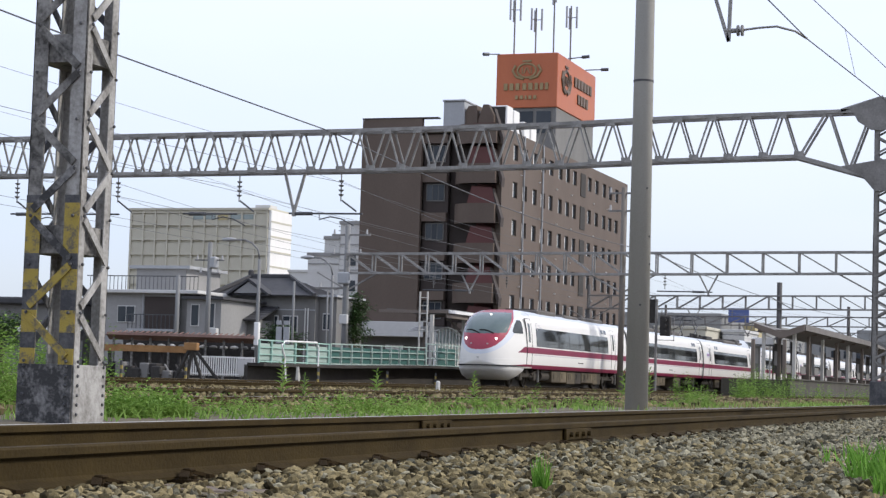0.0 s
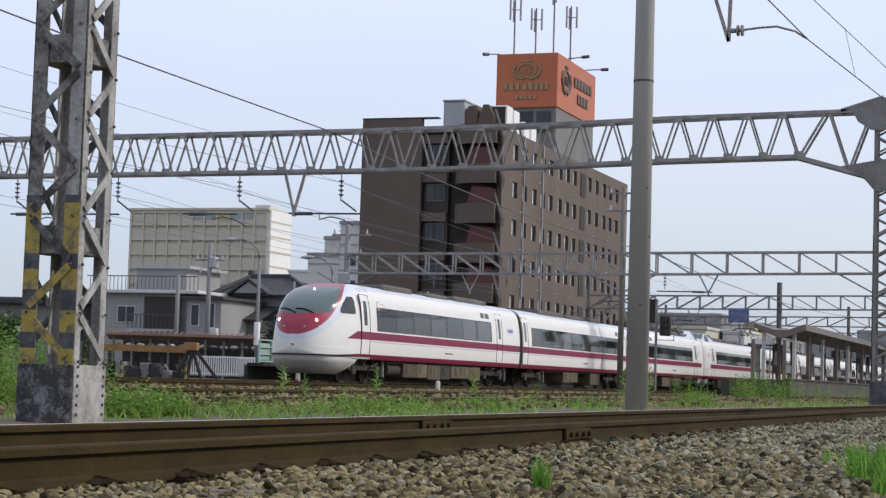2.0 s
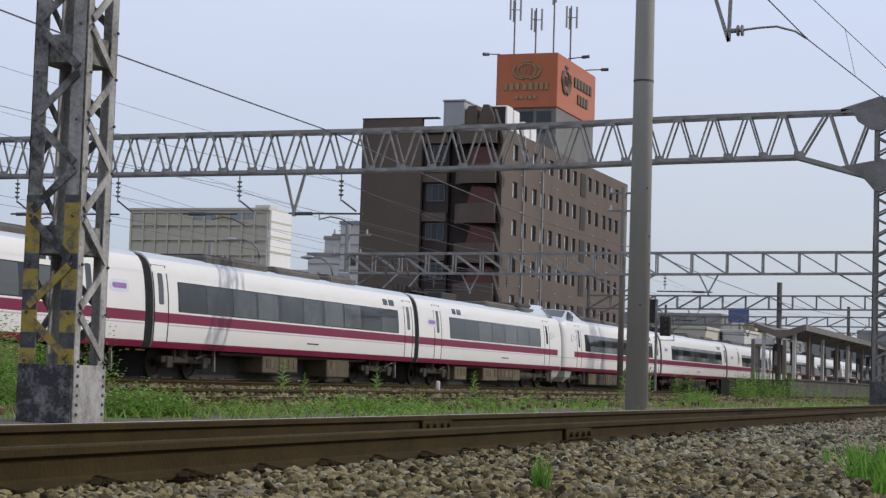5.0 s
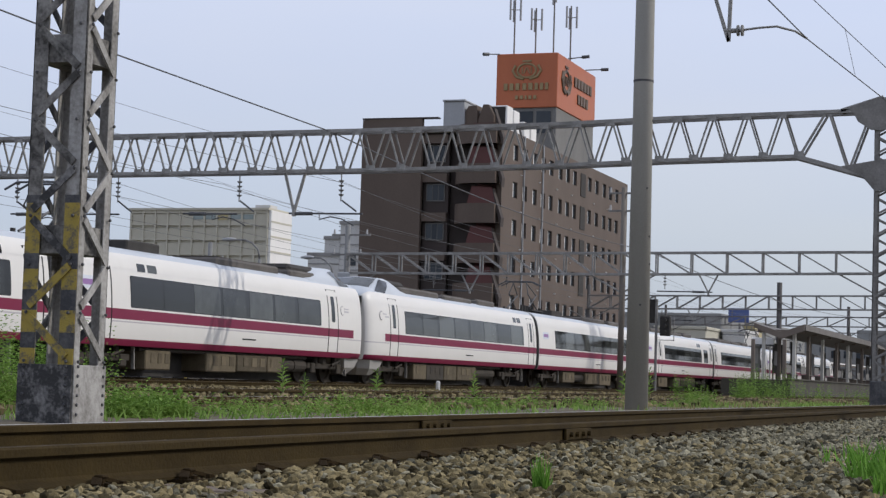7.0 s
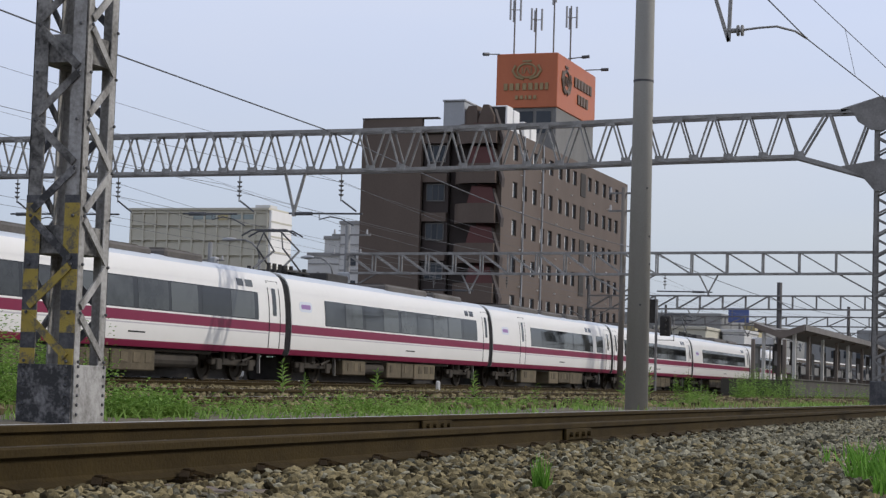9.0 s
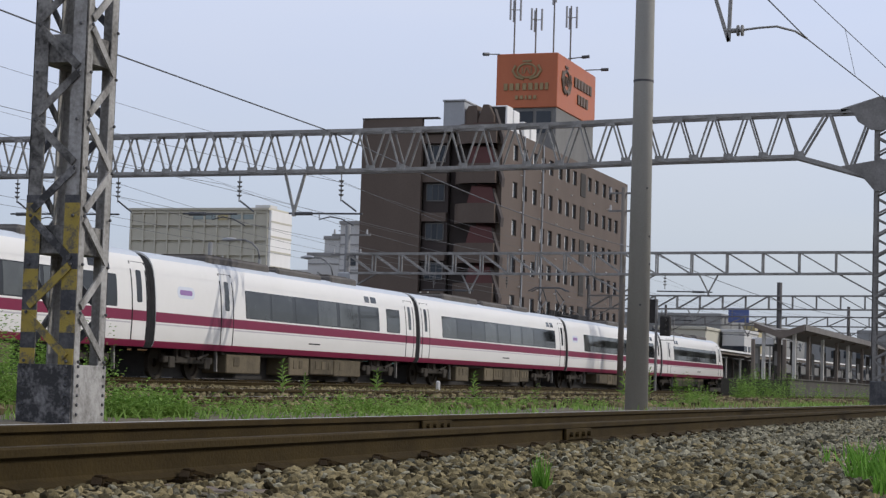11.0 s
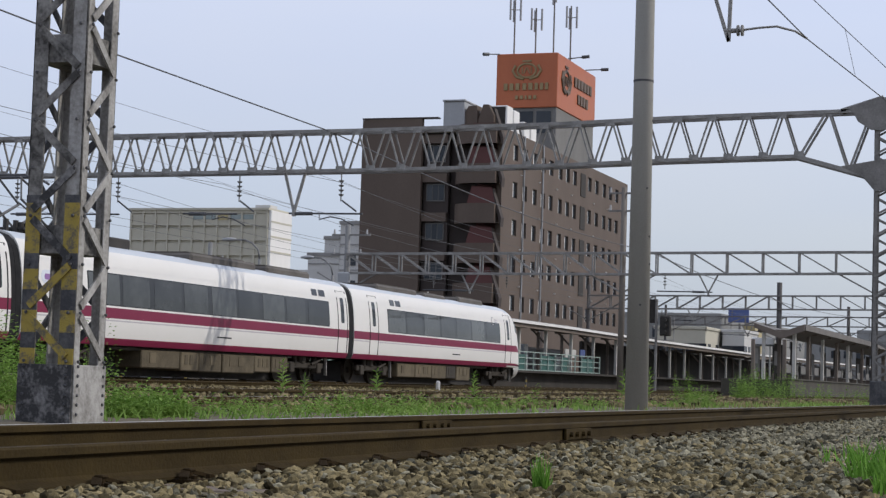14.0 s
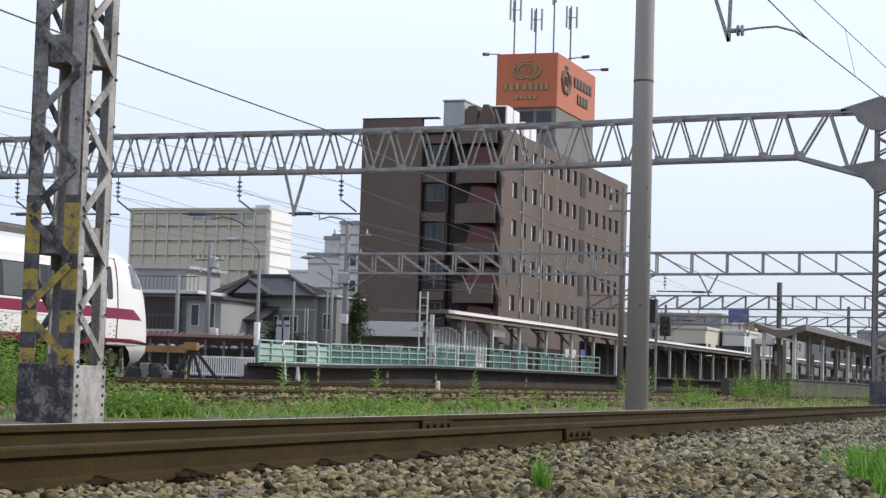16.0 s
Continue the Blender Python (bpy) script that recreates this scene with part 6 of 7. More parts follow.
# ---------------------------------------------------------------- poles, lamps, signals
def steel_pole(x, y, z0, z1, r0, r1, m, label, arms=()):
    e = thing("utility_pole", label, "utility pole", pose(x, y, 0), group="poles in the yard")
    bm = bmesh.new()
    tube(bm, [(0, 0, z0), (0, 0, z1)], r0, 12, r1)
    part("shaft", bm, m, e, smooth=True)
    for za, ya, yb in arms:
        part("cross_arm", bar(bmesh.new(), (0, ya, za), (0, yb, za), 0.09, 0.09), M_TRUSSDK, e)
        for yy in (ya * 0.85, yb * 0.85):
            bm = bmesh.new()
            tube(bm, [(0, yy, za + 0.04), (0, yy, za + 0.3)], 0.07, 8, 0.04)
            part("insulator", bm, M_INSUL, e)
    return e


steel_pole(89.5, 22.3, -0.2, 10.2, 0.16, 0.13, M_RUSTPOLE, "rust-brown steel pole between the tracks", ((9.9, -0.8, 0.8), (9.0, -0.8, 0.8)))
steel_pole(139.4, 22.4, -0.2, 8.4, 0.2, 0.2, M_POLEDK, "dark brown steel pole between the tracks")
p = steel_pole(89.5, 37.35, -0.2, 8.3, 0.19, 0.14, M_CONCDK, "concrete power pole with a transformer and cross-arms", ((7.75, -1.3, 0.9), (6.7, -0.9, 0.9), (4.9, -0.1, 1.75)))
part("transformer", bx(-0.45, -0.1, -0.3, 0.35, 5.1, 5.75, 0.08), M_GREYMETAL, p, "grey transformer box")
part("switch_box", bx(-0.35, -0.1, -0.25, 0.2, 3.0, 3.5, 0.03), M_PALE, p)
p = steel_pole(100.4, 51.0, 0, 8.2, 0.17, 0.13, M_CONCDK, "concrete power pole with tangled fittings", ((7.1, -1.0, 1.0), (6.3, -0.7, 0.7)))
part("transformer", bx(-0.3, 0.3, -0.5, -0.1, 6.6, 7.3, 0.06), M_GREYMETAL, p, "grey transformer box")
steel_pole(98.1, 51.9, 0, 6.0, 0.14, 0.12, M_CONCDK, "plain concrete pole before the houses")
steel_pole(94.0, 42.4, -0.2, 5.5, 0.07, 0.07, M_CONCDK, "thin grey post by the fence")
steel_pole(93.0, 39.9, -0.2, 5.0, 0.05, 0.05, M_CONCDK, "thin grey post by the fence")


def street_lamp(x, y, z0, z1, reach):
    e = thing("street_lamp", "tall grey street lamp with a curved arm", "street lamp", pose(x, y, 0), group="street lamps")
    bm = bmesh.new()
    tube(bm, [(0, 0, z0), (0, 0, z1 - 1.0)], 0.11, 10, 0.08)
    part("pole", bm, M_CONCDK, e, smooth=True)
    bm = bmesh.new()
    tube(bm, [(0, 0, z1 - 1.0), (0, 0.12, z1 - 0.5), (0, 0.5, z1 - 0.15), (0, reach * 0.6, z1), (0, reach, z1)], 0.05, 8)
    part("arm", bm, M_CONCDK, e, smooth=True)
    bm = bmesh.new()
    bmesh.ops.create_uvsphere(bm, u_segments=12, v_segments=8, radius=0.5)
    for v in bm.verts:
        v.co = Vector((v.co.x * 0.35, v.co.y * 0.9 + reach + 0.3, v.co.z * 0.22 + z1 + 0.02))
    part("lamp_head", bm, M_GREYMETAL, e, "grey lamp head", smooth=True)
    return e


l = street_lamp(86.2, 40.9, -0.2, 7.2, 1.5)
part("white_sleeve", bx(-0.13, 0.13, -0.13, 0.13, 1.7, 2.9, 0.03), M_WHITE, l, "white sign sleeve")
street_lamp(95.5, 40.7, -0.2, 6.95, 1.3)
street_lamp(84.0, 50.2, -0.2, 6.6, 1.6)


def signal():
    e = thing("railway_signal", "black railway signal head with a ladder on a post", "signal", pose(90.4, 20.7, 0))
    bm = bmesh.new()
    tube(bm, [(0, 0, -0.2), (0, 0, 4.6)], 0.07, 10)
    part("post", bm, M_TRUSSDK, e)
    part("signal_head", bx(-0.15, 0.15, -0.75, -0.2, 2.75, 3.75, 0.05), M_DARK, e, "black signal head")
    part("backboard", bx(0.16, 0.19, -0.02, 0.55, 3.4, 4.6, 0.03), M_DARK, e)
    for z in (2.95, 3.25, 3.55):
        bm = bmesh.new()
        tube(bm, [(-0.32, -0.47, z), (-0.14, -0.47, z)], 0.1, 10)
        part("lamp_hood", bm, M_DARK, e)
    for y0, y1, z0, z1 in ((-0.85, -0.85, 2.5, 3.7), (0.1, 0.1, 2.5, 3.7), (-0.85, 0.1, 2.55, 2.55), (-0.85, 0.1, 3.4, 3.4)):
        part("cage_rail", bar(bmesh.new(), (0.3, y0, z0), (0.3, y1, z1), 0.04, 0.04), M_PAINTSTEEL, e)


signal()


# ---------------------------------------------------------------- yard edge: sheds, fences, buffer stop
def low_shed():
    e = thing("open_shed", "long low shed with a rusty corrugated roof", "shed")
    a, b = Vector((83.8, 48.3)), Vector((86.4, 41.1))
    n = 26
    for k in range(n):
        p_, q_ = a.lerp(b, k / n), a.lerp(b, (k + 1) / n)
        bm = bmesh.new()
        bar(bm, (p_.x, p_.y, 1.98), (q_.x, q_.y - 0.01, 1.98), 0.14, 0.9, (0.3, 0, 1))
        part("roof_sheet", bm, M_RUSTROOF, e)
        if k % 1 == 0:
            bm = bmesh.new()
            bar(bm, (p_.x - 0.3, p_.y, 2.0), (p_.x + 0.8, p_.y, 2.28), 0.05, 0.06)
            part("roof_rib", bm, M_RUSTROOF, e)
    part("back_wall", bar(bmesh.new(), (a.x + 1.6, a.y, 1.0), (b.x + 1.6, b.y, 1.0), 2.2, 0.1), M_DARK, e, "dark inner wall")
    for k in range(8):
        p_ = a.lerp(b, (k + 0.3) / 8)
        part("shed_post", bx(p_.x, p_.x + 0.1, p_.y - 0.05, p_.y + 0.05, -0.2, 1.95), M_STAINSHADE, e)
    for k in range(14):
        p_ = a.lerp(b, (k + 0.5) / 14)
        t = thing("stored_bundle", "pale wrapped bundle stored under the shed roof", "bundle", pose(p_.x + 0.7, p_.y, 1.55), group="bundles in the shed")
        bm = bmesh.new()
        bmesh.ops.create_icosphere(bm, subdivisions=2, radius=0.2)
        for v in bm.verts:
            v.co = Vector((v.co.x, v.co.y * random.uniform(0.9, 1.3), v.co.z * 0.5))
        part("wrap", bm, M_PALE if k % 3 else M_GREYWALL, t)
    p_ = part("shed_shelf", bar(bmesh.new(), (a.x + 0.9, a.y, 1.42), (b.x + 0.9, b.y, 1.42), 0.06, 0.7, (0, 0, 1)), M_DARK, e)


low_shed()


def flat_wagon():
    e = thing("rusty_beam_stack", "rust-orange loading gauge beam on dark trestles", "steel beam")
    part("beam", bar(bmesh.new(), (79.3, 46.0, 1.30), (80.8, 42.0, 1.30), 0.32, 0.5), M_ORUST, e)
    for k in range(5):
        y = 45.6 - 0.8 * k
        part("trestle_leg", bar(bmesh.new(), (79.5 + k * 0.3, y, -0.2), (79.5 + k * 0.3, y + 0.1, 1.15), 0.14, 0.14), M_DARK, e)
    for k in range(12):
        y = 46.2 - 0.42 * k
        t = thing("scrap_pile", "dark heap of track scrap", "scrap", pose(79.6 + random.uniform(-.3, .3), y, -0.17), group="scrap by the shed")
        bm = bmesh.new()
        box(bm, -0.3, 0.3, -0.25, 0.25, 0, random.uniform(0.3, 0.9), 0.05)
        bar(bm, (-0.3, -0.3, 0.2), (0.3, 0.35, 0.7), 0.08, 0.08)
        part("scrap_block", bm, M_DARK if k % 3 else M_GREYWALL, t)
    b = thing("buffer_stop", "rusty buffer stop with raking struts", "buffer stop")
    part("buffer_beam", bx(78.7, 79.0, 40.5, 41.2, 1.25, 1.62, 0.03), M_ORUST, b, "rusty buffer block")
    for q in ((41.9, 40.95), (39.5, 40.75), (41.2, 40.85), (40.4, 40.85)):
        part("strut", bar(bmesh.new(), (79.2, q[0], -0.2), (78.9, q[1], 1.35), 0.14, 0.12), M_DARK, b)


flat_wagon()


def white_fence():
    e = thing("white_fence", "white slatted steel fence beside the buffer stop", "fence")
    a, b = Vector((82.6, 42.9)), Vector((83.7, 39.8))
    s0 = None
    for k in range(30):
        p_ = a.lerp(b, k / 29)
        mm = pose(p_.x, p_.y, 0.0)
        if s0 is None:
            s0 = part("slat", bx(-0.02, 0.02, -0.03, 0.03, 0.05, 1.05), M_WHITE, e, m=mm)
        else:
            share("slat", s0, e, mm)
    for z in (0.15, 1.0):
        part("fence_rail", bar(bmesh.new(), (a.x - 0.03, a.y, z), (b.x - 0.03, b.y, z), 0.07, 0.04), M_WHITE, e)
    part("fence_panel", bx(83.4, 83.44, 39.8, 40.6, 0.1, 0.95), M_PALE, e, "pale sheet on the fence")
    # white hoop rail at the platform end
    bm = bmesh.new()
    tube(bm, [(65.4, 29.7, -0.15), (65.2, 29.7, 0.9), (64.9, 29.7, 1.35), (65.2, 29.7, 1.52), (68.3, 29.7, 1.55), (68.5, 29.7, 1.3), (68.5, 29.7, 0.6)], 0.035, 8)
    tagged(part("guard_hoop", bm, M_WHITE), "white bent steel guard rail at the platform end", "guard rail")
    # striped stakes, warning boards, leaning slab
    for x, y in ((66.0, 28.6), (74.0, 28.8), (58.5, 30.5), (80.5, 28.9), (53.0, 30.0), (86.5, 28.9), (95, 28.9)):
        t = thing("marker_stake", "short yellow and black marker stake in the yard", "stake", pose(x, y, -0.2), group="marker stakes")
        for k in range(5):
            part("stripe", bx(-0.035, 0.035, -0.035, 0.035, k * 0.14, k * 0.14 + 0.14), M_YELLOW if k % 2 else M_BLACKPSHADE, t)
    t = thing("white_marker", "small white kilometre marker beside the rails", "marker", pose(50.28, 17.97, -0.2))
    part("marker_post", bx(-0.06, 0.06, -0.06, 0.06, 0, 0.36, 0.04), M_PALE, t)
    t = thing("concrete_slab", "broken concrete slab leaning on the platform wall", "slab", pose(67.4, 30.1, -0.2, 0, 25, 20))
    part("slab", bx(-0.5, 0.5, -0.06, 0.06, 0, 0.6, 0.02), M_CONC, t)
    t = thing("notice_board", "grey notice board on two posts behind the fence", "sign", pose(79.8, 36.5, 0))
    part("board", bx(-0.03, 0.03, -0.35, 0.35, 1.7, 2.5, 0.01), M_GREYMETAL, t)
    part("board_top", bx(-0.03, 0.03, -0.35, 0.35, 2.6, 2.8, 0.01), M_GREYMETAL, t)
    part("board_post", bx(-0.03, 0.03, -0.04, 0.04, 0.5, 2.8), M_PAINTSTEEL, t)


white_fence()


# ---------------------------------------------------------------- houses
def pane_window(e, x, y0, y1, z0, z1, m=None):
    w = part("window", bx(x - 0.05, x + 0.05, y0, y1, z0, z1, 0.01), m or M_PALE, e, "aluminium framed window")
    k = 2 if y1 - y0 > 0.9 else 1
    for i in range(k):
        a = y0 + 0.06 + (y1 - y0 - 0.06) * i / k
        part("pane", bx(x - 0.07, x - 0.045, a, a + (y1 - y0 - 0.06) / k - 0.06, z0 + 0.06, z1 - 0.06), M_WINGLASS, w)


def house_flat():
    e = thing("house", "flat-roofed white two-storey house with a roof terrace", "house")
    X = 104.5
    part("wall", bx(X, X + 9, 55.2, 61.5, -0.2, 5.2), M_HOUSEWHITE, e)
    part("roof_slab", bx(X - 0.5, X + 9, 53.6, 61.9, 5.2, 5.42, 0.03), M_PALE, e)
    part("upper_room", bx(X + 3, X + 8, 56.3, 60.0, 5.4, 7.0), M_HOUSEWHITE, e)
    part("upper_roof", bx(X + 2.7, X + 8.3, 55.9, 60.4, 7.0, 7.2), M_GREYMETAL, e)
    part("wing_wall", bx(X + 0.3, X + 8, 53.8, 55.2, -0.2, 4.9), M_GREYWALL, e)
    part("wing_wall", bx(X - 1.5, X + 6, 51.4, 53.8, -0.2, 4.8), M_HOUSEWHITE, e)
    part("wing_roof", bx(X - 1.9, X + 6.3, 51.1, 54.0, 4.8, 4.98), M_ROOFTILE, e)
    pane_window(e, X, 58.3, 59.6, 3.3, 4.4)
    pane_window(e, X - 1.5, 52.9, 53.5, 3.1, 4.5)
    pane_window(e, X - 1.5, 51.8, 52.4, 3.0, 4.6)
    part("dark_bay", bx(X - 0.06, X + 0.0, 55.4, 57.6, 2.9, 5.0), M_BROWNDK, e)
    part("balcony_floor", bx(X - 0.9, X, 55.0, 58.4, 2.75, 2.9), M_GREYMETAL, e)
    for y in range(12):
        part("baluster", bx(X - 0.9, X - 0.86, 55.0 + y * 0.3, 55.04 + y * 0.3, 2.9, 3.8), M_WIRE, e)
    part("balcony_rail", bx(X - 0.91, X - 0.85, 55.0, 58.4, 3.78, 3.84), M_WIRE, e)
    for y in range(28):
        part("baluster", bx(X - 0.3, X - 0.26, 53.7 + y * 0.29, 53.73 + y * 0.29, 5.42, 6.3), M_WIRE, e)
    part("terrace_rail", bx(X - 0.31, X - 0.25, 53.7, 61.8, 6.28, 6.34), M_WIRE, e)
    part("air_conditioner", bx(X - 1.9, X - 1.5, 51.5, 52.1, 2.4, 3.0, 0.03), M_PALE, e)
    for y in (57.7, 55.1):
        bm = bmesh.new()
        tube(bm, [(X - 0.1, y, 0), (X - 0.1, y, 5.2)], 0.05, 6)
        part("drain_pipe", bm, M_GREYMETAL, e)


def house_tiled():
    e = thing("house", "grey house with a dark tiled hip roof", "house")
    X = 109.0
    part("wall", bx(X, X + 6.0, 47.6, 53.9, -0.2, 5.45), M_GREYWALL, e)
    part("annex_wall", bx(X + 0.6, X + 5, 46.35, 47.6, -0.2, 5.35), M_GREYWALL, e, "grey plaster annex")
    part("annex_roof", bx(X + 0.3, X + 5.3, 46.2, 47.6, 5.35, 5.5, 0.02), M_GREYMETAL, e)
    n = 11
    for k in range(n):
        f0, f1 = k / n, (k + 1) / n
        xa, xb = X - 0.6 + 3.4 * f0, X - 0.6 + 3.4 * f1
        za, zb = 5.38 + 1.35 * f0 ** 1.25, 5.38 + 1.35 * f1 ** 1.25
        ya, yb = 47.5 + 3.2 * f0, 54.7 - 1.1 * f0 ** 0.85
        part("tile_course", bar(bmesh.new(), ((xa + xb) / 2, ya, (za + zb) / 2 + 0.02), ((xa + xb) / 2, yb, (za + zb) / 2 + 0.02), 0.08, 0.44, (-(zb - za), 0, xb - xa)), M_ROOFTILE, e)
    for ya, yb in ((47.4, 50.8), (54.8, 53.6)):
        b = bmesh.new()
        v = [b.verts.new(q) for q in ((X - 0.6, ya, 5.34), (X + 2.8, yb, 6.74), (X + 6.4, ya, 5.34))]
        b.faces.new(v)
        bmesh.ops.solidify(b, geom=list(b.faces), thickness=0.1)
        part("roof_slope", b, M_ROOFTILE, e, "dark tiled hip end")
        part("hip_ridge", bar(bmesh.new(), (X - 0.65, ya, 5.46), (X + 2.8, yb, 6.86), 0.2, 0.2), M_ROOFTILE, e)
    b = bmesh.new()
    b.faces.new([b.verts.new(q) for q in ((X + 2.8, 50.8, 6.74), (X + 2.8, 53.6, 6.74), (X + 6.4, 54.8, 5.34), (X + 6.4, 47.4, 5.34))])
    bmesh.ops.solidify(b, geom=list(b.faces), thickness=0.1)
    part("roof_slope", b, M_ROOFTILE, e, "dark tiled rear slope")
    part("ridge", bx(X + 2.65, X + 2.95, 50.7, 53.7, 6.7, 6.98, 0.05), M_ROOFTILE, e)
    part("ridge_ornament", bx(X + 2.6, X + 3.0, 53.5, 53.8, 6.8, 7.25, 0.08), M_ROOFTILE, e)
    g = bmesh.new()
    prism(g, [(51.0, 5.5), (53.2, 5.5), (52.1, 6.25)], X - 0.75, X + 0.4)
    part("gable_wall", g, M_HOUSEWHITE, e, "small pale gable")
    for q in ((53.6, 5.4), (50.6, 5.4)):
        part("gable_eave", bar(bmesh.new(), (X - 0.3, q[0], q[1]), (X - 0.3, 52.1, 6.42), 1.2, 0.14, (1, 0, 0)), M_ROOFTILE, e)
    part("front_wall", bx(X - 2.2, X, 50.6, 53.4, -0.2, 3.7), M_GREYWALL, e)
    for k in range(6):
        part("tile_course", bar(bmesh.new(), (X - 2.6 + k * 0.5, 50.2, 3.75 + 0.17 * k), (X - 2.6 + k * 0.5, 53.8, 3.75 + 0.17 * k), 0.1, 0.56, (-0.3, 0, 1)), M_ROOFTILE, e)
    pane_window(e, X - 2.2, 51.9, 52.7, 2.3, 3.4)
    pane_window(e, X, 48.8, 49.9, 3.0, 4.1)
    pane_window(e, X, 50.2, 50.5, 3.0, 4.1)
    pane_window(e, X + 0.6, 46.6, 47.3, 3.2, 4.3)
    part("satellite_arm", bx(X - 0.3, X, 50.3, 50.7, 2.8, 3.1, 0.03), M_DARK, e)
    for y in (48.05, 48.25):
        bm = bmesh.new()
        tube(bm, [(X - 0.12, y, 0), (X - 0.12, y, 4.6)], 0.05, 6)
        part("drain_pipe", bm, M_PALE, e)
    part("sill_line", bx(X - 0.04, X, 47.6, 50.6, 4.45, 4.52), M_GREYMETAL, e)


house_flat()
house_tiled()


def shed_left():
    e = thing("house", "dark low house beyond the mast", "house")
    part("wall", bx(106, 114, 63.0, 78.0, -0.2, 4.4), M_GREYWALL, e)
    part("roof", bx(105.5, 114.5, 62.6, 78.4, 4.4, 4.9, 0.1), M_ROOFTILE, e)
    part("wall_band", bx(105.9, 106.0, 63.0, 78.0, 2.6, 3.0), M_WHITE, e)


shed_left()


def office(x, x2, y, y2, top, m, label, rows, cols, lid=True):
    e = thing("office_building", label, "building", group="background buildings")
    part("wall", bx(x, x2, y, y2, -0.3, top), m, e)
    part("parapet", bx(x - 0.15, x2 + 0.15, y - 0.15, y2 + 0.15, top, top + 0.35, 0.03), m, e)
    pr = None
    for r in range(rows):
        for c in range(cols):
            yy = y + (y2 - y) * (c + 0.5) / cols
            zz = top - 2.2 - 3.0 * r
            mm = pose(x, yy, zz)
            if pr is None:
                pr = part("window", bx(-0.05, 0.03, -0.7, 0.7, -0.6, 0.6), M_WINGLASS, e, m=mm)
            else:
                share("window", pr, e, mm)
        for c in range(4):
            xx = x + (x2 - x) * (c + 0.5) / 4
            share("window", pr, e, pose(xx, y, top - 2.2 - 3.0 * r, 0, 0, 90))
    if lid:
        part("roof_room", bx(x + 1, x + 5, y + 1, y + (y2 - y) * 0.5, top + 0.35, top + 2.4), m, e)
    return e


def pale_block():
    e = thing("office_building", "stepped pale concrete building behind the houses", "building", group="background buildings")
    for ya, yb, z, top in ((80.25, 84.1, -0.3, 14.2), (80.25, 82.1, 14.25, 16.1), (73.0, 80.2, -0.3, 17.8)):
        part("wall", bx(190.0, 204.0, ya, yb, z, top), M_PALE, e)
        part("parapet", bx(189.85, 204.1, ya - 0.04, yb + 0.1, top - 0.35, top + 0.04), M_HOUSEWHITE, e)
    for k in range(4):
        part("floor_joint", bx(189.93, 190.0, 80.3, 84.0, 4.2 + 2.9 * k, 4.34 + 2.9 * k), M_HOUSEWHITE, e)
        part("floor_joint", bx(189.93, 190.0, 76.0, 80.15, 6.4 + 2.9 * k, 6.54 + 2.9 * k), M_HOUSEWHITE, e)
    for k in range(3):
        part("window", bx(189.92, 190.02, 78.2, 79.2, 7.0 + 2.9 * k, 8.2 + 2.9 * k), M_WINGLASS, e)
    bm = bmesh.new()
    tube(bm, [(193, 81.0, 16.1), (193, 81.0, 18.2)], 0.06, 6)
    for k in range(3):
        tube(bm, [(193, 80.4, 17.0 + 0.5 * k), (193, 81.7, 17.0 + 0.5 * k)], 0.04, 5)
    part("roof_aerial", bm, M_WIRE, e)


pale_block()
office(240, 252, 105.0, 109.2, 15.1, M_PALE, "small white block with a grid of windows", 3, 3, False)
office(206.8, 225, 41.6, 47.5, 6.9, M_CREAM, "low cream station building with a row of windows", 1, 5, False)
office(228, 262, 44.0, 60, 9.3, M_HAZE, "pale flat-roofed building beyond the station", 1, 5, False)
office(215, 224, 38.6, 41.2, 6.9, M_PALE, "small white station annex", 1, 2, False)
office(260, 300, 44, 62, 9.4, M_HAZE, "pale block beyond the station", 2, 5, False)
office(300, 340, 30, 40, 8.5, M_HAZE, "grey block far beyond the station", 2, 5, False)
office(420, 460, 30, 70, 12.0, M_HAZE, "distant pale building in haze", 3, 8)
office(380, 420, 18, 28, 8.0, M_HAZE, "distant grey low building", 1, 4, False)
t = thing("blue_billboard", "blue rooftop billboard beyond the station", "sign")
part("board", bx(229, 229.3, 40.6, 43.2, 8.6, 10.4, 0.03), M_BLUESIGN, t)
for k in range(3):
    part("board_post", bx(229.1, 229.2, 40.8 + k, 40.9 + k, -0.2, 8.6), M_TRUSSDK, t)
t = thing("yellow_shop", "narrow yellow shopfront tower beyond the station", "building")
part("wall", bx(232, 238, 40.3, 41.8, -0.2, 8.4), M_YELLOWSIGN, t)
part("shop_band", bx(231.9, 232, 40.4, 41.7, 6.6, 7.4), M_BROWNDK, t)


# far low rim of roofs and hills
def far_rim():
    rng = random.Random(4)
    for k in range(34):
        y = -60 + 17 * k + rng.uniform(-3, 3)
        x = 520 + rng.uniform(-40, 60)
        h = rng.uniform(6, 13)
        e = thing("distant_house", "small hazy house on the skyline", "house", group="distant houses")
        part("wall", bx(x, x + 14, y, y + rng.uniform(9, 16), -0.3, h), (M_HAZE, M_GREYWALL, M_HAZE)[k % 3], e)
        part("roof", bx(x - 0.4, x + 14.4, y - 0.4, y + 15, h, h + 0.7, 0.1), M_ROOFTILE, e)


far_rim()


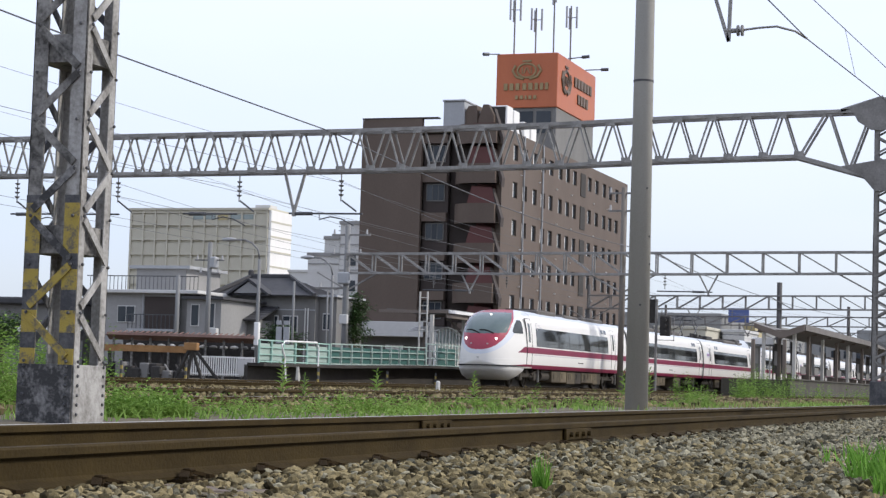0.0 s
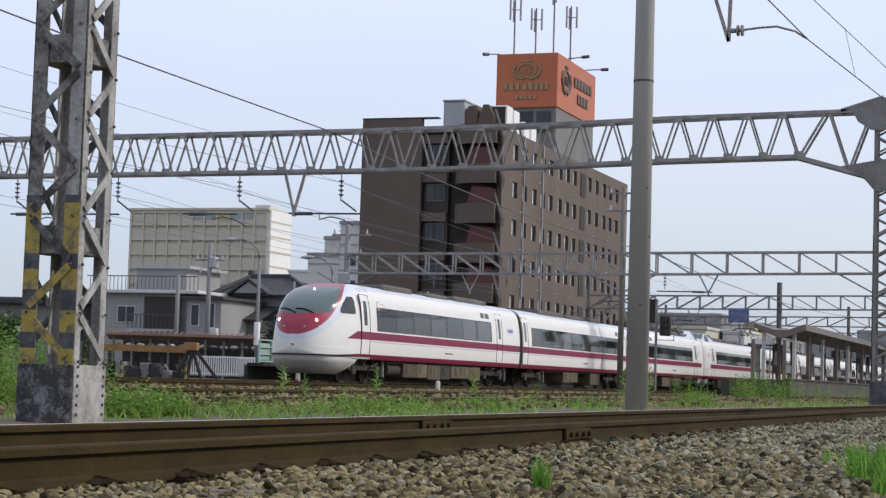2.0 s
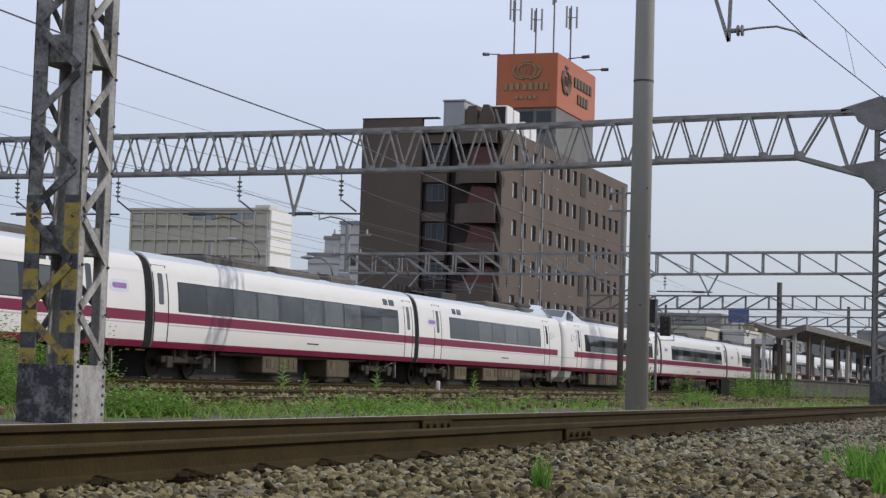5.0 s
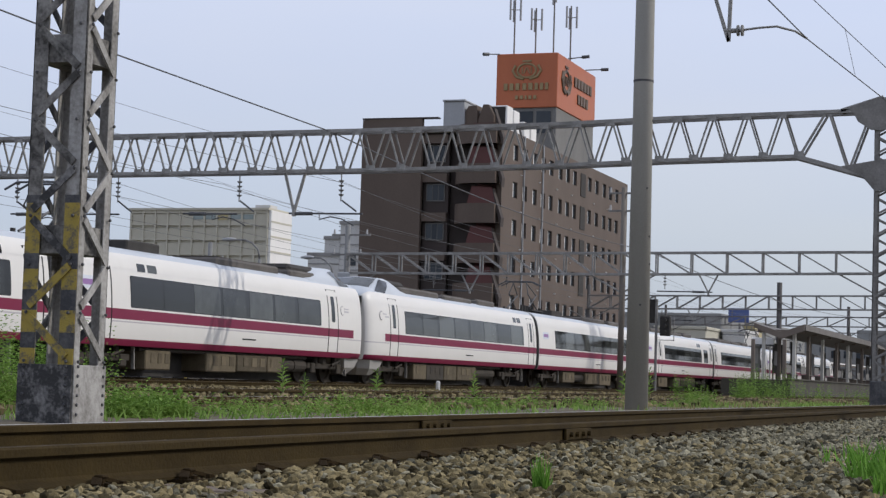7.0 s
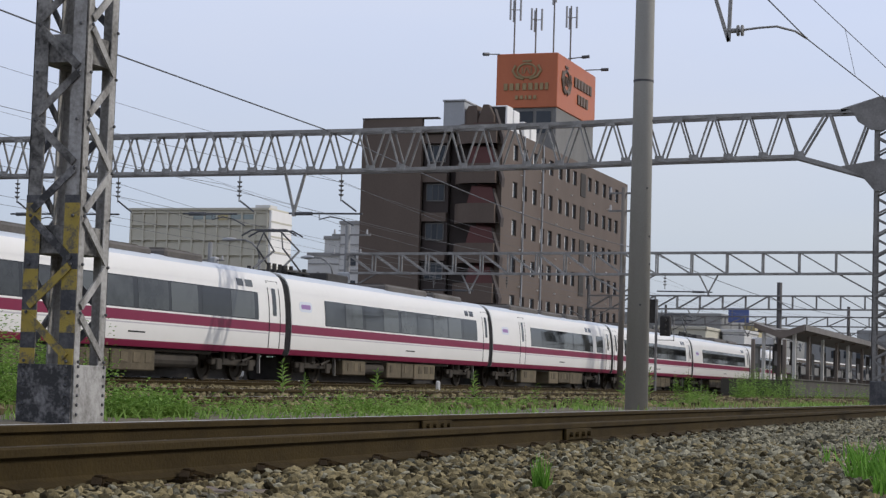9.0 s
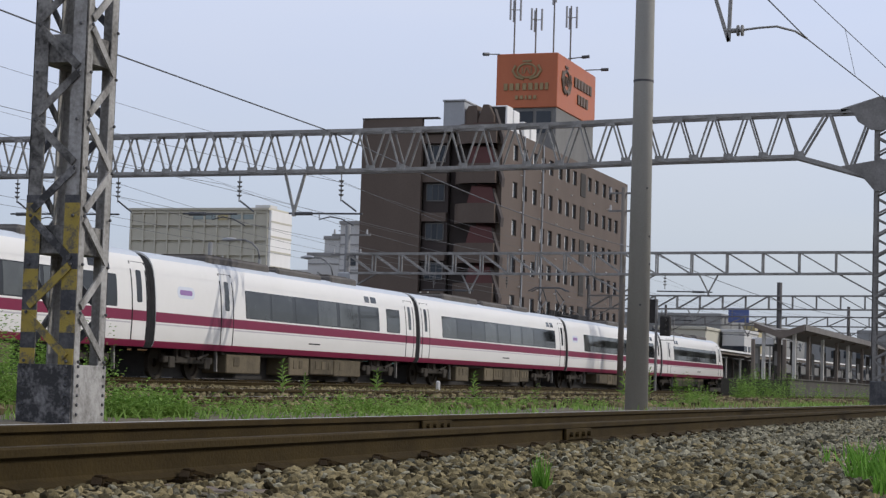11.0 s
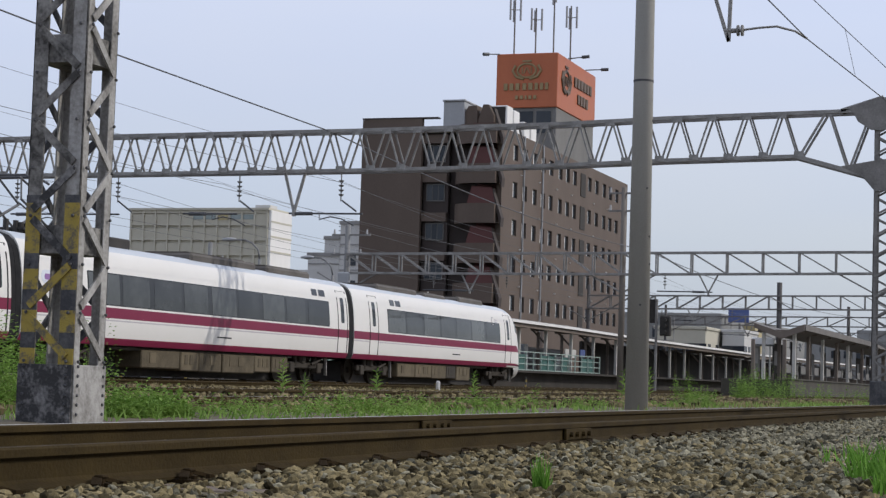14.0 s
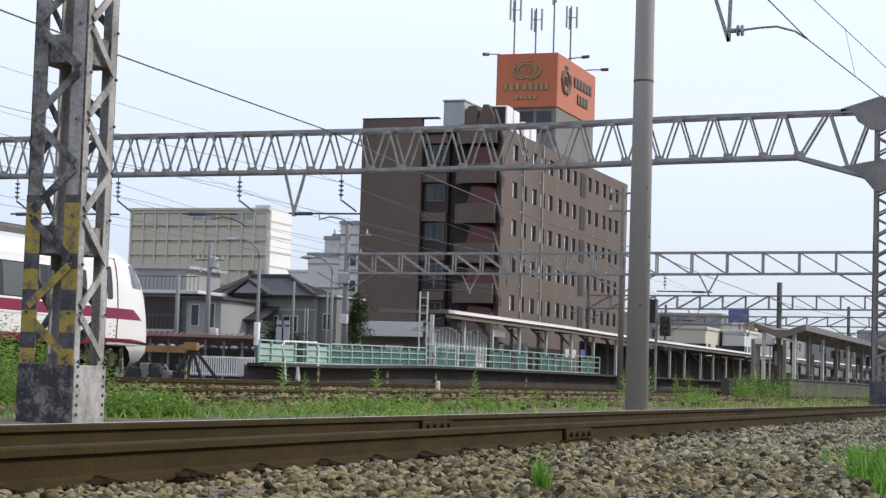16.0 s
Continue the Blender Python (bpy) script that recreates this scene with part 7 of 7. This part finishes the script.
# ---------------------------------------------------------------- weeds and grass
class Leaves:
    """Collects leaf blades as two-triangle strips in one mesh."""

    def __init__(self):
        self.v, self.f = [], []

    def blade(self, p, d, length, width, droop, seg=3):
        """A grass blade from p along d."""
        d = Vector(d).normalized()
        s = d.cross(Vector((random.uniform(-1, 1), random.uniform(-1, 1), 0.2))).normalized()
        q = Vector(p)
        base = len(self.v)
        for i in range(seg + 1):
            w = width * (1 - (i / seg) ** 1.5) * 0.5 + 0.0006
            self.v += [tuple(q - s * w), tuple(q + s * w)]
            q = q + d * (length / seg)
            d = (d + Vector((0, 0, -droop / seg))).normalized()
        for i in range(seg):
            a = base + 2 * i
            self.f.append((a, a + 1, a + 3, a + 2))

    def leaf(self, p, d, length, width):
        """A broad folded leaf."""
        d = Vector(d).normalized()
        s = d.cross(Vector((0.1, 0.2, 1))).normalized()
        n = s.cross(d)
        p = Vector(p)
        base = len(self.v)
        for a, b, c in ((0, 0, 0), (0.45, -0.5, 0.12), (0.45, 0, 0), (0.45, 0.5, 0.12), (1, 0, -0.15)):
            self.v.append(tuple(p + d * length * a + s * width * b + n * length * c))
        self.f += [(base, base + 1, base + 2), (base, base + 2, base + 3), (base + 1, base + 4, base + 2), (base + 2, base + 4, base + 3)]

    def done(self, name, material, label, category, kind=""):
        return tagged(part(name, (self.v, [], self.f), material), label, category, kind=kind)


def clump(L, x, y, z, r, h, n, leaf=0.06):
    """A bushy weed: stalks that carry leaves from foot to top."""
    for _ in range(n):
        a, q = random.uniform(0, 6.283), r * math.sqrt(random.random())
        px, py = x + q * math.cos(a), y + q * math.sin(a)
        hh = h * random.uniform(0.55, 1.1) * (1 - 0.45 * (q / r) ** 2)
        lean = Vector((random.uniform(-.25, .25), random.uniform(-.25, .25), 1)).normalized()
        k = max(3, int(hh / (leaf * 0.75)))
        for i in range(k):
            t = (i + random.random()) / k
            p = Vector((px, py, z)) + lean * hh * t
            aa = random.uniform(0, 6.283)
            L.leaf(p, (math.cos(aa), math.sin(aa), random.uniform(0.0, 0.9)), leaf * random.uniform(0.7, 1.4) * (1.15 - 0.5 * t), leaf * random.uniform(0.35, 0.6))


def tall_weed(x, y, z, h, leaf, n, material=None):
    e = thing("tall_weed", "tall green weed with narrow leaves among the tracks", "weed", pose(x, y, z), group="tall weeds in the yard")
    bm = bmesh.new()
    lean = random.uniform(-0.08, 0.08)
    tube(bm, [(0, 0, -0.05), (lean * h * 0.4, 0, h * 0.5), (lean * h, 0.02, h)], 0.012, 5, 0.004)
    part("stem", bm, M_STEM, e)
    L = Leaves()
    for i in range(n):
        t = 0.12 + 0.88 * i / n
        a = i * 2.4 + random.uniform(-.4, .4)
        p = Vector((lean * h * t, 0, h * t))
        ln = leaf * (1.2 - 0.7 * t) * random.uniform(0.7, 1.2)
        L.leaf(p, (math.cos(a), math.sin(a), 0.7 if t < 0.9 else 1.4), ln, ln * 0.26)
    o = part("leaf", (L.v, [], L.f), material or M_LEAF, e)
    tagged(o, kind="stuff")


def weeds():
    # band of low weeds between the siding and the yard
    L = Leaves()
    rng = random.Random(11)
    for _ in range(120):
        x = 9.5 + 50 * rng.random() ** 1.6
        y = rng.uniform(5.4, 7.6) + (0.02 * x)
        d = noise.noise(Vector((x * 0.35, y * 0.6, 2)))
        if d < 0.08 or x < 11.6 or x > 34 and rng.random() < 0.5:
            continue
        clump(L, x, y, -0.2, rng.uniform(0.12, 0.35), rng.uniform(0.10, 0.22) * (1 + d), 14, 0.045 + 0.0009 * x)
    L.done("weed_patch", M_LEAF, "low green weeds along the siding", "weeds", "stuff")
    # bigger bush by the mast, growth further along
    for (x, y, r, h, n, lf) in ((12.05, 6.75, 0.26, 0.25, 300, 0.052), (12.5, 6.8, 0.34, 0.29, 420, 0.052), (12.9, 6.9, 0.22, 0.22, 170, 0.051), (13.9, 6.8, 0.34, 0.20, 170, 0.03), (14.7, 6.85, 0.34, 0.19, 150, 0.03), (15.7, 6.8, 0.34, 0.20, 160, 0.032), (16.6, 6.9, 0.40, 0.24, 200, 0.034), (17.4, 7.0, 0.4, 0.22, 170, 0.035), (18.4, 7.0, 0.45, 0.24, 180, 0.036), (19.7, 7.2, 0.5, 0.22, 140, 0.038), (21.2, 7.0, 0.5, 0.22, 130, 0.04), (23.2, 7.6, 0.4, 0.2, 90, 0.042), (28.0, 7.6, 0.5, 0.2, 80, 0.05),
                                (34.0, 7.0, 0.4, 0.36, 200, 0.055), (44.0, 8.9, 0.5, 0.45, 110, 0.07), (66.0, 11.4, 0.9, 1.25, 170, 0.10), (63.0, 11.3, 0.5, 0.9, 70, 0.10), (72.0, 11.2, 0.7, 1.2, 90, 0.10), (80.0, 11.0, 0.7, 0.8, 60, 0.11), (52.0, 11.0, 0.4, 0.9, 50, 0.09), (92.0, 11.0, 0.9, 0.7, 60, 0.12)):
        B = Leaves()
        clump(B, x, y, -0.2, r, h, n if lf > 0.05 else int(n * 0.85), lf if lf > 0.05 else lf * 1.5)
        tagged(B.done("weed_bush", M_LEAF, "bushy bright green weeds in the yard", "weeds"), group="weed bushes")
    # overgrown left side beyond the mast
    B = Leaves()
    for k in range(26):
        clump(B, 12.2 + random.uniform(-0.3, 1.8), 8.4 + random.uniform(-0.5, 1.6), -0.2, 0.4, random.uniform(0.5, 0.95), 60, 0.048)
    B.done("weed_bush", M_LEAF, "tall thick green weeds behind the mast", "weeds")
    # thin dry grass over the yard
    D = Leaves()
    for _ in range(2600):
        x = 9 + 60 * rng.random() ** 1.4
        y = rng.uniform(5.2, 23)
        if noise.noise(Vector((x * 0.16, y * 0.3, 9))) < 0.12:
            continue
        for k in range(4):
            D.blade((x + rng.uniform(-.15, .15), y + rng.uniform(-.15, .15), -0.2), (rng.uniform(-.4, .4), rng.uniform(-.4, .4), 1), rng.uniform(0.08, 0.20), 0.008 + 0.0004 * x, 0.5, 2)
    D.done("dry_grass", M_LEAFDRY, "thin dry grass between the yard tracks", "grass", "stuff")
    G = Leaves()
    for _ in range(2400):
        x = 9 + 70 * rng.random() ** 1.3
        y = rng.uniform(5.6, 8.6)
        if noise.noise(Vector((x * 0.22, y * 0.4, 4))) < (0.03 if y < 7.4 else 0.1):
            continue
        for k in range(4):
            G.blade((x + rng.uniform(-.15, .15), y + rng.uniform(-.15, .15), -0.2), (rng.uniform(-.5, .5), rng.uniform(-.5, .5), 1), rng.uniform(0.07, 0.16), 0.010 + 0.0005 * x, 0.6, 2)
    G.done("yard_grass", M_LEAF, "green grass tufts between the tracks", "grass", "stuff")
    # grass tufts on the ballast in front
    for cx, cy, rr, nn, hh in ((7.6, 0.80, 0.27, 230, 0.21), (9.6, 1.12, 0.40, 60, 0.12), (6.75, 0.66, 0.16, 90, 0.17)):
        F = Leaves()
        for k in range(nn):
            a, q = random.uniform(0, 6.283), rr * math.sqrt(random.random())
            F.blade((cx + q * math.cos(a) * 1.3, cy + q * math.sin(a) * 0.5, -0.2), (random.uniform(-.45, .45), random.uniform(-.45, .45), 1), hh * random.uniform(0.4, 1.05), 0.012, 0.7, 5)
        tagged(F.done("grass_tuft", M_GRASS, "fresh green grass tuft growing from the ballast", "grass"), kind="stuff")
    F = Leaves()
    for k in range(60):
        F.blade((5.80 + random.uniform(-.025, .025), 1.70 + random.uniform(-.025, .025), -0.2), (random.uniform(-.22, .22), random.uniform(-.22, .22), 1), random.uniform(0.06, 0.15), 0.009, 0.5, 4)
    tagged(F.done("grass_tuft", M_GRASS, "small green grass sprout in the ballast", "grass"), kind="stuff")
    for (x, y, h, lf) in ((27.2, 12.4, 0.62, 0.22), (35.4, 14.0, 0.55, 0.22), (12.4, 7.2, 0.42, 0.12), (11.5, 6.9, 0.40, 0.12), (34.0, 11.4, 0.55, 0.2), (63.0, 15.0, 0.9, 0.3), (24.0, 10.6, 0.4, 0.14), (15.0, 9.3, 0.35, 0.12), (47, 11.6, 0.8, 0.25), (50, 11.6, 0.9, 0.25)):
        tall_weed(x, y, -0.2, h, lf, 22)


weeds()


def tree(x, y, h, r, label):
    e = thing("tree", label, "tree", pose(x, y, -0.2), group="trees behind the station")
    bm = bmesh.new()
    tube(bm, [(0, 0, 0), (0.1, 0.05, h * 0.35), (0, 0.1, h * 0.7)], 0.2, 8, 0.07)
    for k in range(7):
        a = k * 0.9
        tube(bm, [(0.05, 0.05, h * (0.3 + 0.05 * k)), (r * 0.6 * math.cos(a), r * 0.6 * math.sin(a), h * (0.5 + 0.06 * k))], 0.07, 6, 0.02)
    part("trunk", bm, M_BARK, e)
    L = Leaves()
    for _ in range(90):
        a, b, q = random.uniform(0, 6.283), random.uniform(-0.9, 1.4), random.uniform(0.35, 1.0)
        c = Vector((r * q * math.cos(a) * math.cos(b), r * q * math.sin(a) * math.cos(b), h * 0.62 + h * 0.36 * q * math.sin(b)))
        for _ in range(26):
            p = c + Vector((random.gauss(0, .28), random.gauss(0, .28), random.gauss(0, .22)))
            aa = random.uniform(0, 6.283)
            L.leaf(p, (math.cos(aa), math.sin(aa), random.uniform(-.5, .6)), random.uniform(0.18, 0.32), 0.13)
    tagged(part("crown", (L.v, [], L.f), M_TREELEAF, e), kind="stuff")


tree(112.5, 46.3, 6.2, 0.9, "dark green tree squeezed beside the hotel")
tree(92.0, 60.0, 3.6, 1.8, "dark garden tree before the houses")
tree(104.0, 47.6, 3.6, 1.5, "low spreading garden pine before the grey house")
tree(112.0, 84.0, 6.0, 3.0, "dark tree far beyond the mast")


# ---------------------------------------------------------------- overhead wire of the siding
def siding_wire():
    e = thing("contact_wire_bracket", "V-shaped drop bracket with a curved steady arm over the siding", "bracket")
    bm = bmesh.new()
    bar(bm, (25.7, 4.92, 5.15), (25.7, 5.25, 6.2), 0.05, 0.05)
    bar(bm, (25.7, 4.92, 5.15), (25.7, 4.88, 6.4), 0.05, 0.05)
    part("drop_arm", bm, M_TRUSS, e, "V-shaped drop bracket")
    part("gantry_beam", bx(25.4, 26.0, -3, 6.4, 6.9, 7.2), M_TRUSS, e, "grey carrying beam")
    part("drop_arm", bar(bmesh.new(), (25.7, 4.9, 6.2), (25.7, 4.9, 7.0), 0.06, 0.06), M_TRUSS, e)
    bm = bmesh.new()
    tube(bm, [(25.7, 4.98, 5.3), (25.7, 4.78, 5.3)], 0.035, 8)
    for k in range(2):
        tube(bm, [(25.7, 4.80 - 0.06 * k, 5.3), (25.7, 4.77 - 0.06 * k, 5.3)], 0.08, 10)
    tube(bm, [(25.7, 4.78, 5.3), (25.75, 4.5, 5.34), (25.8, 4.25, 5.36), (25.9, 4.0, 5.3), (26.0, 3.85, 5.21)], 0.017, 6)
    part("register_arm", bm, M_TRUSS, e, "curved steady arm")
    part("support_post", bx(25.45, 25.9, -3.4, -3.0, -0.2, 7.2, 0.02), M_PAINTSTEEL, e)
    for pts, r in (([(10, 4.45, 5.2), (26.02, 3.84, 5.2), (31.74, 3.34, 5.2), (55, 1.6, 5.25)], 0.009), ([(10, 4.75, 6.6), (27.08, 3.92, 6.0), (33.05, 3.48, 6.0), (55, 1.8, 6.3)], 0.007)):
        bm = bmesh.new()
        tube(bm, pts, r, 5)
        tagged(part("contact_wire", bm, M_WIRE), "overhead wire above the siding", "wire")
    bm = bmesh.new()
    tube(bm, [(29.3, 3.56, 5.2), (29.3, 3.74, 6.0)], 0.004, 4)
    tagged(part("dropper_wire", bm, M_WIRE), "thin dropper between the overhead wires", "wire")


siding_wire()


# ---------------------------------------------------------------- movement
def motions():
    for c in CARS:
        x, y, z = c.matrix_basis.translation
        walk(c, [(t * 0.5, pose(x + advance(t * 0.5), y, z)) for t in range(0, 33)])


motions()
